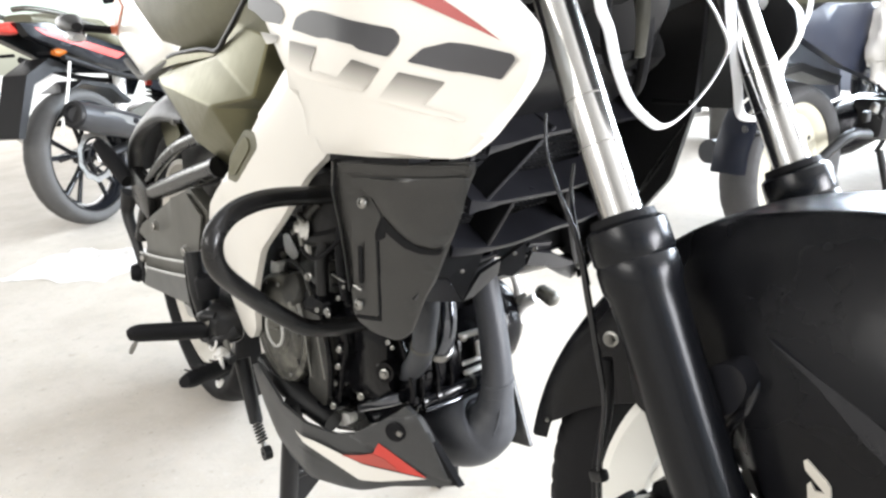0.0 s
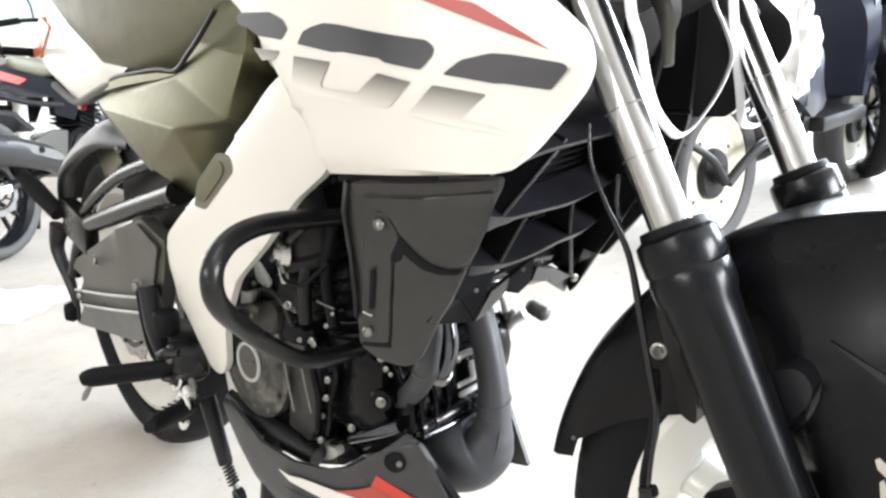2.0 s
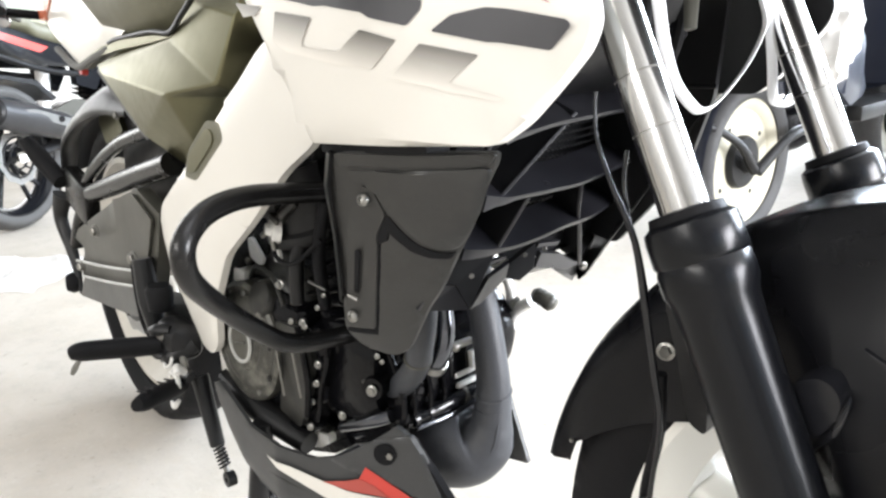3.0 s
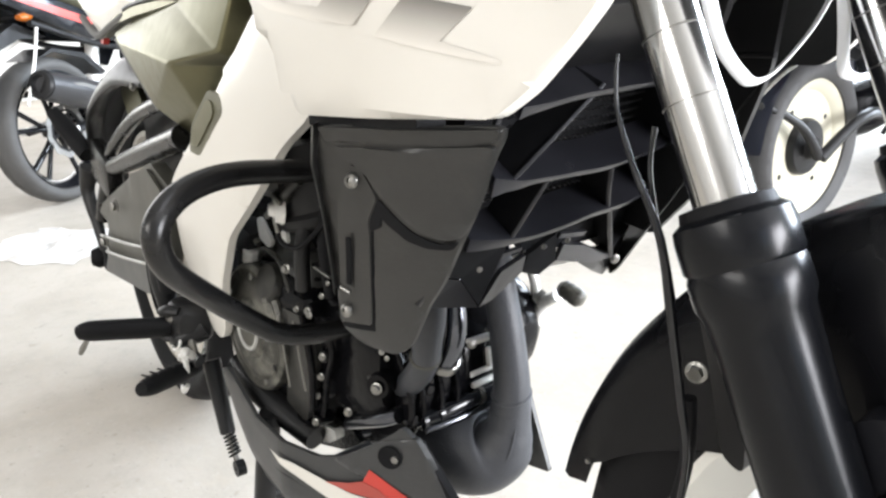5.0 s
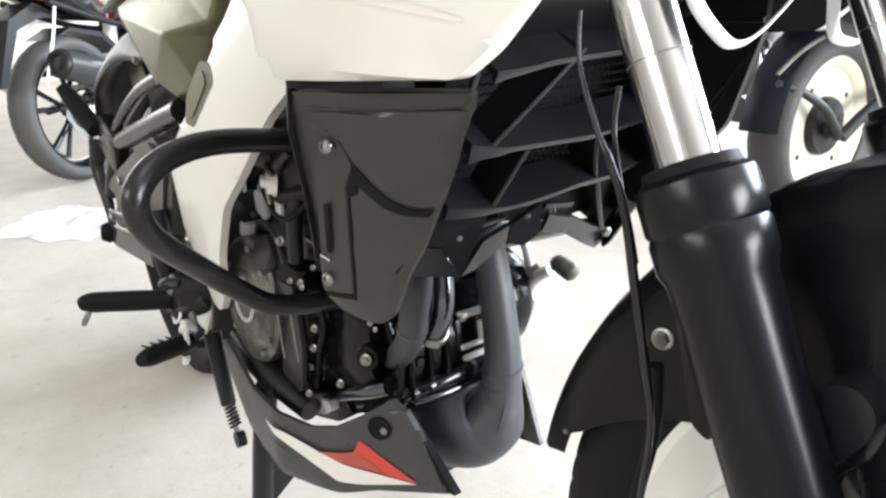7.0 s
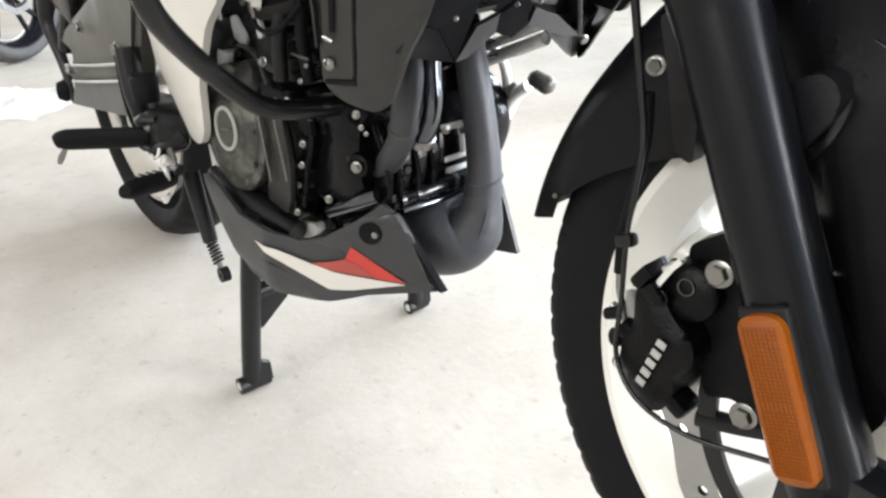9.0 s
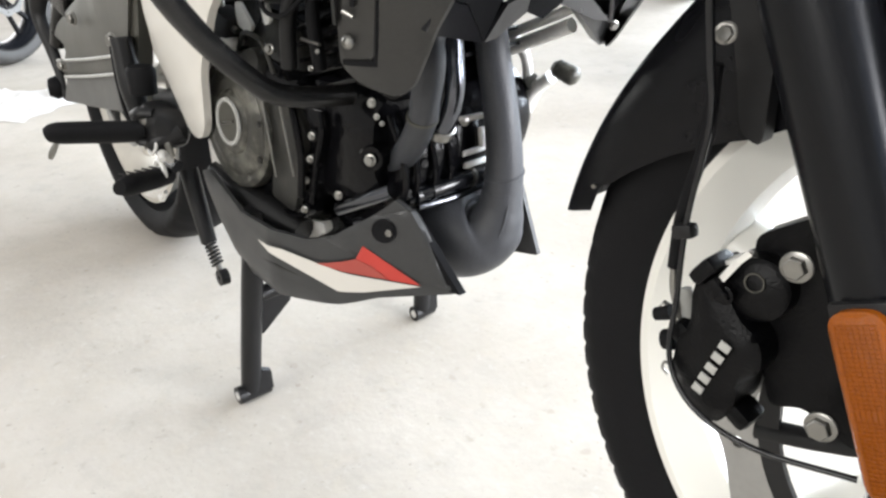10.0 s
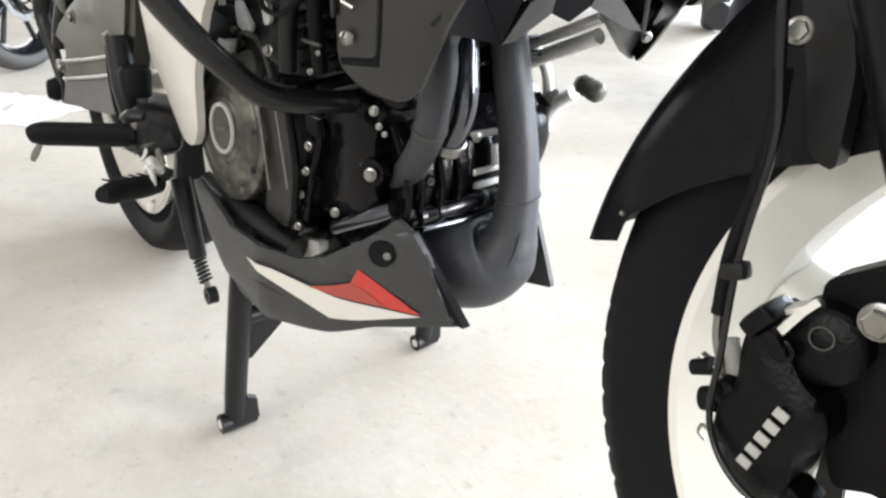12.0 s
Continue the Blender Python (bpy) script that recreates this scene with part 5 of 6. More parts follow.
for x, y, z, r in ((-0.519, -0.094, 0.467, 0.0032), (-0.514, -0.092, 0.455, 0.0022), (-0.510, -0.089, 0.449, 0.0018), (-0.591, -0.087, 0.352, 0.0034)):
    bolt((x, y, z), (0.6, -1, 0.2), r, front_case)
# pipes and studs low on the front of the case
for pts, r in (([(-0.600, -0.080, 0.3325), (-0.5433, -0.078, 0.3633), (-0.520, -0.070, 0.376)], 0.0078), ([(-0.60, -0.060, 0.312), (-0.560, -0.055, 0.335), (-0.530, -0.045, 0.352)], 0.0060),
               ([(-0.545, -0.040, 0.348), (-0.530, -0.0132, 0.3560), (-0.528, 0.0148, 0.3577)], 0.0060), ([(-0.545, -0.02, 0.332), (-0.530, 0.0235, 0.3383), (-0.522, 0.0531, 0.3424)], 0.0042), ([(-0.56, -0.05, 0.365), (-0.54, -0.02, 0.372), (-0.52, 0.04, 0.368)], 0.009)):
    part("water_pipe", tube(pts, r, 16, 5), PIPE, front_case)
for a, b, r in (((-0.536, -0.0693, 0.3725), (-0.526, -0.0363, 0.3772), 0.0030), ((-0.534, -0.0510, 0.3842), (-0.526, -0.0360, 0.3883), 0.0036)):
    stud = part("stud", tube([a, b], r, 10, 1), STEEL, front_case)
    a, b = Vector(a), Vector(b)
    part("stud_nut", lathe([(0.0, -0.004), (r * 1.9, -0.004), (r * 1.9, 0.004), (0.0, 0.004)], a.lerp(b, 0.35), b - a, 6), STEEL, stud)
bolt((-0.528, 0.0148, 0.352), (0.9, -0.6, 0.3), 0.004, front_case)
wedge = box((-0.530, -0.002, 0.3285), (0.010, 0.024, 0.007), (10, -20, 0), 0.002)
part("bare_wedge", wedge, WORN, front_case, "bare aluminium lug")
# gloss black oil gallery across the front of the case
gallery = part("oil_gallery", tube([(-0.512, -0.058, 0.366), (-0.506, -0.012, 0.3685), (-0.508, 0.038, 0.3695)], [0.0075, 0.008, 0.0075], 18, 4), GLOSS, front_case)
for y in (-0.050, -0.030, 0.004, 0.022):
    part("collar", lathe([(0.008, -0.003), (0.0098, -0.0025), (0.0098, 0.0025), (0.008, 0.003)], (-0.508, y, 0.368), (0, 1, 0), 20, close=True), GLOSS if y < 0.01 else STEEL, gallery)
part("thin_pipe", tube([(-0.510, -0.045, 0.354), (-0.505, -0.005, 0.3535), (-0.505, 0.036, 0.3560)], 0.0042, 12, 4), PIPE, gallery)
# sump
part("sump", panel([(-0.745, 0.262), (-0.700, 0.300), (-0.630, 0.312), (-0.600, 0.300), (-0.640, 0.270), (-0.700, 0.245)], lambda x, z: -0.072, 0.10, 0.006, 0.005, 0.0), ENGINE, crank)
part("drain_boss", panel([(-0.700, 0.270), (-0.672, 0.292), (-0.640, 0.300), (-0.637, 0.290), (-0.655, 0.276), (-0.690, 0.262)], lambda x, z: -0.076, 0.012, 0.003, 0.002, 0.0, 0.004), WORN, crank, "bare aluminium sump boss")
part("drain_step", panel([(-0.700, 0.280), (-0.670, 0.302), (-0.640, 0.308), (-0.639, 0.302), (-0.670, 0.294)], lambda x, z: -0.075, 0.012, 0.003, 0.002, 0.0, 0.003), CASE, crank)
part("lower_cradle", panel([(-0.90, 0.40), (-0.84, 0.345), (-0.76, 0.322), (-0.66, 0.318), (-0.63, 0.29), (-0.74, 0.245), (-0.84, 0.270), (-0.92, 0.33)], lambda x, z: -0.064, 0.05, 0.005, 0.004, 0.0), ENGINE, crank)
part("lower_rail", tube([(-0.862, -0.104, 0.302), (-0.80, -0.108, 0.300), (-0.735, -0.104, 0.296), (-0.66, -0.092, 0.286)], [0.014, 0.017, 0.018, 0.014], 14, 5), SATIN, crank)
part("pivot_block", box((-0.850, -0.098, 0.326), (0.058, 0.014, 0.040), (0, -8, 0), 0.003), WORN, crank, "bare aluminium pivot block")
# cylinder and head
cyl = part("cylinder", box((-0.600, 0.0, 0.53), (0.13, 0.135, 0.18), (0, -18, 0), 0.012), ENGINE, bike, "black finned engine cylinder")
for k in range(9):
    z = 0.470 + 0.015 * k
    part("cooling_fin", box((-0.603 + 0.32 * (0.53 - z), 0.0, z), (0.155, 0.165, 0.0045), (0, -18, 0), 0.0015), ENGINE, cyl)
head = part("cylinder_head", box((-0.640, 0.0, 0.652), (0.15, 0.17, 0.09), (0, -18, 0), 0.015), ENGINE, bike)
for x, y, z, r in ((-0.61, -0.085, 0.66, 0.022), (-0.67, -0.085, 0.645, 0.022)):
    part("head_cap", lathe([(0.0, 0.008), (r * 0.8, 0.008), (r, 0.0), (r, -0.01)], (x, y, z), (0, -1, 0), 24), ENGINE, head)
bowl = part("throttle_body", lathe([(0.0, -0.036), (0.030, -0.036), (0.056, -0.026), (0.062, -0.018), (0.062, -0.012), (0.056, -0.008), (0.054, 0.03), (0.058, 0.034), (0.058, 0.06), (0.0, 0.06)], (-0.672, -0.062, 0.574), (-0.15, -0.25, 1), 36), SATIN, bike, "dark round throttle body with silver linkage")
part("throttle_knob", lathe([(0.0, 0.010), (0.011, 0.009), (0.014, 0.002), (0.014, -0.02)], (-0.676, -0.120, 0.587), (-0.3, -1, 0.1), 22), BLACK, bowl)
link = part("throttle_link", lathe([(0.0, 0.010), (0.006, 0.009), (0.008, 0.004), (0.015, 0.003), (0.0165, -0.006), (0.0, -0.008)], (-0.664, -0.120, 0.562), (-0.3, -1, 0.1), 9), WORN, bowl, "silver cast throttle linkage")
for dx, dz, rot in ((0.010, 0.014, 30), (-0.012, -0.006, -40), (0.006, -0.014, 70)):
    part("link_tab", box((-0.664 + dx, -0.124, 0.562 + dz), (0.016, 0.005, 0.006), (0, rot, 10), 0.0015), STEEL, link)
part("throttle_cable", tube([(-0.690, -0.112, 0.560), (-0.672, -0.118, 0.545), (-0.660, -0.120, 0.530), (-0.63, -0.115, 0.53), (-0.60, -0.10, 0.56)], 0.0026, 8, 6), RUBBER, bowl)
part("cable_elbow", tube([(-0.655, -0.112, 0.575), (-0.640, -0.120, 0.585), (-0.622, -0.115, 0.60)], 0.006, 10, 5), CASE, bowl)
part("wire_loom", tube([(-0.640, -0.100, 0.555), (-0.648, -0.103, 0.52), (-0.654, -0.101, 0.475)], 0.0085, 12, 5), SATIN, bowl)
part("wire_loom", tube([(-0.60, -0.092, 0.60), (-0.612, -0.096, 0.54), (-0.605, -0.094, 0.48)], 0.007, 10, 5), RUBBER, bowl)
part("thin_rod", tube([(-0.6276, -0.1000, 0.507), (-0.5890, -0.1030, 0.508)], 0.0016, 8, 1), STEEL, bowl)
conn = part("connector", box((-0.800, -0.098, 0.495), (0.034, 0.028, 0.034), (0, 20, 10), 0.004), SATIN, bowl)
part("connector_cap", box((-0.829, -0.098, 0.484), (0.009, 0.022, 0.026), (0, 25, 10), 0.003), GREY, conn)
part("connector_plug", box((-0.787, -0.100, 0.4745), (0.020, 0.022, 0.020), (0, 10, 15), 0.004), WORN, conn, "pale grey plug")
part("bracket_plate", panel([(-0.783, 0.522), (-0.772, 0.525), (-0.742, 0.502), (-0.752, 0.492), (-0.780, 0.498)], lambda x, z: -0.096, 0.004, 0.001, 0.0008, 0.0), WORN, conn)
part("bracket_plate", panel([(-0.722, 0.530), (-0.706, 0.530), (-0.700, 0.512), (-0.714, 0.506)], lambda x, z: -0.096, 0.004, 0.001, 0.0008, 0.0), WORN, conn)
part("connector_rail", tube([(-0.822, -0.094, 0.53), (-0.800, -0.10, 0.505), (-0.775, -0.098, 0.492)], 0.004, 8, 4), STEEL, conn)
start = part("starter_cover", lathe([(0.0, 0.016), (0.020, 0.015), (0.023, 0.010), (0.024, 0.002), (0.050, -0.004), (0.062, -0.014), (0.066, -0.03), (0.066, -0.06)], (-0.728, -0.099, 0.458), (0.10, -1, 0.35), 40), CASE, crank, "dusty round starter gear cover")
part("cover_lip", tube([(-0.775, -0.098, 0.474), (-0.745, -0.104, 0.496), (-0.705, -0.104, 0.492), (-0.682, -0.104, 0.463)], 0.0028, 8, 5), CASE, start)
part("dusty_shoulder", lathe([(0.0, 0.012), (0.014, 0.010), (0.021, 0.002), (0.022, -0.02)], (-0.808, -0.096, 0.450), (-0.25, -1, 0.5), 24), DUSTY, start, "pale dusty shoulder of the cover")
for x, y, z, r in ((-0.688, -0.104, 0.488, 0.0042), (-0.606, -0.104, 0.4832, 0.0022), (-0.592, -0.104, 0.5014, 0.0018), (-0.632, -0.106, 0.4534, 0.0026), (-0.661, -0.107, 0.4508, 0.0026)):
    bolt((x, y, z), (0.3, -1, 0.25), r, crank)
# bare metal blocks and fins deep between the header pipes
block = part("cover_block", box((-0.520, 0.018, 0.408), (0.022, 0.030, 0.034), (0, -10, 0), 0.003), ENGINE, front_case)
part("bare_edge", box((-0.511, 0.0240, 0.4300), (0.012, 0.030, 0.005), (-3, -10, 0), 0.0015), WORN, block, "bare machined edge")
part("bare_edge", box((-0.507, 0.0346, 0.4083), (0.006, 0.008, 0.020), (0, -10, 0), 0.0015), WORN, block)
for y, z in ((0.0241, 0.3953), (0.0285, 0.3814), (0.026, 0.369)):
    part("fin", box((-0.512, y, z), (0.014, 0.032, 0.0060), (0, -10, 0), 0.0015), WORN if z > 0.37 else GLOSS, block)
bolt((-0.510, 0.012, 0.4285), (0.9, -0.7, 0.2), 0.0035, block)
part("block_web", box((-0.525, 0.0, 0.405), (0.016, 0.012, 0.060), (0, -10, 0), 0.002), CASE, block)
part("alternator_cover", lathe([(0.0, 0.04), (0.04, 0.035), (0.055, 0.02), (0.057, 0.0), (0.057, -0.02)], (-0.560, 0.085, 0.412), (0.15, 1, 0), 36), ENGINE, bike, "gloss black alternator cover")
part("head_pipe_flange", box((-0.50, -0.02, 0.545), (0.03, 0.10, 0.05), (0, -30, 0), 0.008), ENGINE, head)

# exhaust headers and the collector under the engine
ex = part("exhaust_pipe", tube([(-0.520, 0.034, 0.560), (-0.510, 0.037, 0.520), (-0.500, 0.038, 0.482), (-0.489, 0.038, 0.448), (-0.481, 0.038, 0.415), (-0.476, 0.038, 0.385), (-0.474, 0.036, 0.355), (-0.475, 0.034, 0.330)], [0.0162, 0.0165, 0.0170, 0.0174, 0.0180, 0.0190, 0.021, 0.026], 28, 6), EXHAUST, bike, "matt black exhaust header pipe")
part("weld_seam", tube([Vector((-0.4755, 0.0375, 0.378)) + Vector((0.0196 * math.cos(w), 0.0196 * math.sin(w), 0.003 * math.sin(w))) for w in np.linspace(0, 6.2832, 25).tolist()], 0.0017, 6, 1), EXHAUST, ex)
coll = tube([(-0.4745, 0.0355, 0.362), (-0.4745, 0.0350, 0.345), (-0.4765, 0.033, 0.328), (-0.483, 0.030, 0.316), (-0.500, 0.022, 0.307), (-0.535, 0.014, 0.304), (-0.60, 0.010, 0.300), (-0.68, 0.006, 0.295)],
            [0.0205, 0.0230, 0.0290, 0.0380, 0.0470, 0.0540, 0.0540, 0.050], 36, 6)
collector = part("exhaust_collector", coll, EXHAUST, ex, "matt black catalyser box", 70)
part("collector_seam", tube([(-0.4555, 0.026, 0.352), (-0.4535, 0.018, 0.330), (-0.460, 0.006, 0.300), (-0.474, 0.002, 0.283), (-0.492, 0.008, 0.268)], 0.0014, 6, 5), EXHAUST, ex)
hd = part("exhaust_pipe", tube([(-0.4737, -0.0560, 0.545), (-0.4737, -0.0660, 0.5252), (-0.4667, -0.0700, 0.5097), (-0.4657, -0.0720, 0.4949), (-0.4673, -0.0740, 0.4767), (-0.4726, -0.0720, 0.4587), (-0.4909, -0.0660, 0.4342), (-0.5240, -0.0550, 0.4036), (-0.5566, -0.0450, 0.3758)], 0.0132, 24, 6), EXHAUST, bike, "dark bent exhaust header pipe")
part("clamp_band", lathe([(0.0132, -0.0018), (0.0146, -0.0012), (0.0146, 0.0012), (0.0132, 0.0018)], (-0.4726, -0.0722, 0.4600), (-0.35, 0.12, -1), 28, close=True), GREY, hd)
h2 = part("exhaust_pipe", tube([(-0.4795, -0.0400, 0.535), (-0.4750, -0.0400, 0.5195), (-0.4706, -0.0420, 0.5007), (-0.4660, -0.0440, 0.4835), (-0.4689, -0.0440, 0.4638), (-0.4815, -0.0420, 0.4414), (-0.500, -0.030, 0.430), (-0.525, -0.015, 0.425)], 0.0105, 24, 6), PIPE, bike, "gloss black coolant pipe with a clip")
part("clip", lathe([(0.0121, -0.005), (0.0135, -0.004), (0.0135, 0.004), (0.0121, 0.005)], (-0.4830, -0.0418, 0.4395), (-0.5, 0.1, -1), 24, close=True), STEEL, h2)

# far side: gear lever, plated pipe
lever = part("gear_lever", tube([(-0.535, 0.105, 0.398), (-0.522, 0.109, 0.418), (-0.508, 0.110, 0.443), (-0.490, 0.111, 0.458)], [0.0095, 0.0095, 0.008, 0.007], 14, 5), WORN, bike, "plated gear lever with a rubber tip")
part("lever_rubber", lathe([(0.0, -0.016), (0.006, -0.015), (0.0094, -0.010), (0.0088, -0.007), (0.0096, -0.003), (0.0090, 0.0), (0.0098, 0.004), (0.0096, 0.011), (0.006, 0.015), (0.0, 0.016)], (-0.472, 0.112, 0.466), (1, 0.1, -0.25), 18), DUSTY, lever, "dusty grey rubber tip")
part("lever_link", tube([(-0.545, 0.10, 0.50), (-0.523, 0.105, 0.475), (-0.517, 0.107, 0.445)], 0.0055, 10, 4), WORN, lever)
part("link_nut", lathe([(0.0, -0.006), (0.009, -0.006), (0.009, 0.006), (0.0, 0.006)], (-0.515, 0.108, 0.448), (1, -0.4, 0.6), 6), STEEL, lever)
for dz, r in ((0.0, 0.0075), (0.016, 0.0055)):
    part("plated_pipe", tube([(-0.545, 0.095, 0.478 + dz), (-0.515, 0.10, 0.4915 + dz), (-0.495, 0.10, 0.500 + dz), (-0.462, 0.102, 0.515 + dz)], r, 14, 5), WORN, bike, "short plated pipe")

# belly pan with its painted flash
def belly_y(x, z):
    side = -0.106 + 0.62 * (x + 0.55) if x > -0.55 else max(-0.140, -0.106 + 0.35 * (x + 0.55))
    return side + 0.25 * max(0.0, 0.24 - z)


BELLY = [(-0.451, 0.2805), (-0.490, 0.360), (-0.505, 0.373), (-0.512, 0.365), (-0.557, 0.326), (-0.598, 0.309), (-0.660, 0.306), (-0.720, 0.302), (-0.765, 0.318), (-0.803, 0.330), (-0.822, 0.322), (-0.812, 0.302), (-0.785, 0.272), (-0.750, 0.245), (-0.709, 0.226), (-0.640, 0.226), (-0.587, 0.236), (-0.562, 0.243), (-0.520, 0.262)]
def far_belly_y(x, z):
    return -0.080 if x > -0.55 else belly_y(x, z)


for side in (-1, 1):
    m = side > 0
    by = belly_y if side < 0 else far_belly_y
    belly = part("belly_pan", panel(BELLY, by, 0.005, 0.0015, 0.0010, 0.012, corner=0.003, mirror=m), BELLYBLACK, bike, "black belly pan with white and red flash", 30)
    if m:
        continue
    part("print_white", panel([(-0.673, 0.287), (-0.628, 0.290), (-0.578, 0.287), (-0.545, 0.286), (-0.478, 0.285), (-0.530, 0.268), (-0.558, 0.262), (-0.592, 0.269), (-0.636, 0.278)], by, 0.0, 0, 0, 0.008, 0.0036, 0.0, mirror=m), WHITE, belly, "white painted flash")
    part("print_red", panel([(-0.538, 0.3045), (-0.531, 0.321), (-0.478, 0.2866), (-0.508, 0.2872), (-0.524, 0.3000)], by, 0.0, 0, 0, 0.008, 0.0040, 0.0, mirror=m), RED, belly, "bright red painted flash")
    part("print_dark_red", panel([(-0.583, 0.2868), (-0.552, 0.2985), (-0.537, 0.3055), (-0.522, 0.3000), (-0.505, 0.2875), (-0.545, 0.2878)], by, 0.0, 0, 0, 0.008, 0.0040, 0.0, mirror=m), REDGREY, belly)
    part("front_plate", panel([(-0.574, 0.316), (-0.525, 0.353), (-0.491, 0.365), (-0.479, 0.343), (-0.457, 0.286), (-0.479, 0.289), (-0.533, 0.308)], by, 0.006, 0.0022, 0.0018, 0.008, 0.0030, 0.003, mirror=m), BELLYBLACK, belly)
    # the turned-in lip's shade is given as a near-black edge piece
    part("front_edge", panel([(-0.490, 0.360), (-0.446, 0.280), (-0.457, 0.283), (-0.499, 0.340)], by, 0.008, 0.002, 0.002, 0.0, 0.0015, 0.001, mirror=m), CORESHADE, belly)
    part("lower_fold", panel([(-0.700, 0.258), (-0.644, 0.267), (-0.585, 0.259), (-0.556, 0.260), (-0.545, 0.250), (-0.587, 0.241), (-0.64, 0.231), (-0.70, 0.231)], lambda x, z: by(x, z) + 0.1 * (0.262 - z), 0.003, 0.002, 0.002, 0.0, 0.002, 0.003, mirror=m), SATIN, belly)
    # flat near-black disc paints the shade inside the bolt's hollow
    part("recess_shade", lathe([(0.0128, 0.0), (0.0123, 0.0010), (0.0116, 0.0005), (0.0, 0.0004)], (-0.5135 + 0.0025, (by(-0.5135, 0.341) - 0.0036) * -side, 0.341), (0.62, side, 0.0), 26), CORESHADE, belly)
    bolt((-0.5065, (by(-0.5075, 0.341) - 0.0030) * -side, 0.3405), (0.62, side, 0.1), 0.0040, belly)

# centre stand
stand = part("centre_stand", tube([(-0.722, -0.120, 0.300), (-0.728, -0.128, 0.220), (-0.748, -0.132, 0.090), (-0.757, -0.133, 0.026)], 0.0135, 16, 4), SATIN, bike, "black tubular centre stand resting on the floor")
part("stand_leg", tube([(-0.722, 0.120, 0.300), (-0.730, 0.138, 0.220), (-0.750, 0.158, 0.090), (-0.757, 0.164, 0.028)], 0.0135, 16, 4), SATIN, stand)
part("cross_tube", tube([(-0.735, -0.128, 0.178), (-0.740, 0.146, 0.178)], 0.0105, 12, 1), SATIN, stand)
plate([(-0.742, -0.126, 0.172), (-0.740, -0.070, 0.168), (-0.741, -0.074, 0.150), (-0.746, -0.112, 0.112), (-0.748, -0.126, 0.112)], 0.005, stand, "gusset", SATIN)
part("gusset_flange", box((-0.741, -0.098, 0.170), (0.016, 0.056, 0.006), (0, 0, 0), 0.002), SATIN, stand)
for y0, y1, z in ((-0.153, -0.108, 0.0210), (0.148, 0.184, 0.0236)):
    part("stand_foot", tube([(-0.757, y0, z), (-0.757, y1, z + 0.001)], 0.0122, 18, 1), SATIN, stand)
    part("foot_plug", lathe([(0.0, 0.0015), (0.006, 0.001), (0.007, -0.004)], (-0.757, y0, z), (0, -1, 0), 16), WORN, stand)
    plate([(-0.744, y0 + 0.014, z), (-0.744, y1 + 0.002, z + 0.002), (-0.744, y1, z + 0.030), (-0.744, y1 - 0.012, z + 0.036), (-0.744, y0 + 0.018, z + 0.026)], 0.006, stand, "foot_tab", SATIN)

# inner liners, lamp and clutter above the wheel
for side in (-1, 1):
    part("inner_liner", panel([(-0.44, 0.55), (-0.395, 0.545), (-0.325, 0.630), (-0.305, 0.700), (-0.302, 0.77), (-0.305, 0.90), (-0.52, 0.90), (-0.50, 0.70)] if side > 0 else [(-0.47, 0.56), (-0.44, 0.58), (-0.39, 0.69), (-0.30, 0.72), (-0.27, 0.78), (-0.305, 0.90), (-0.52, 0.90), (-0.50, 0.70)], lambda x, z: -0.138, 0.006, 0.003, 0.002, 0.0, mirror=side > 0), SATIN, bike, "black plastic inner liner")
part("headstock", box((-0.35, 0, 0.86), (0.14, 0.19, 0.16), (0, -20, 0), 0.02), SATIN, bike)
part("air_duct", box((-0.375, 0.0, 0.765), (0.10, 0.20, 0.10), (0, -35, 0), 0.02), SATIN, bike)
horn = part("horn", lathe([(0.0, 0.012), (0.02, 0.014), (0.034, 0.010), (0.040, 0.0), (0.036, -0.016), (0.02, -0.024), (0.0, -0.024)], (-0.285, -0.005, 0.800), (1, -0.5, -0.3), 32), SATIN, bike, "round black horn")
part("horn_bracket", tube([(-0.275, -0.01, 0.83), (-0.245, -0.03, 0.800), (-0.232, -0.045, 0.765)], [0.007, 0.006, 0.004], 8, 4, flat=0.5), GREY, horn)
part("headlamp_shell", loft([(-0.20, 0, 0.93, 0.07, 0.05), (-0.17, 0, 0.92, 0.12, 0.085), (-0.09, 0, 0.91, 0.125, 0.09), (-0.05, 0, 0.905, 0.10, 0.07)], 24, 2.6), SATIN, bike, "black headlamp shell")
for pts, r in (([(-0.27, -0.03, 0.86), (-0.262, -0.05, 0.80), (-0.28, -0.02, 0.755), (-0.30, 0.04, 0.75), (-0.31, 0.08, 0.80)], 0.004), ([(-0.28, 0.02, 0.86), (-0.27, 0.01, 0.79), (-0.29, 0.03, 0.74), (-0.33, 0.07, 0.72)], 0.005), ([(-0.325, 0.095, 0.712), (-0.284, 0.095, 0.713)], 0.0022)):
    part("cable", tube(pts, r, 8, 6), RUBBER, bike)
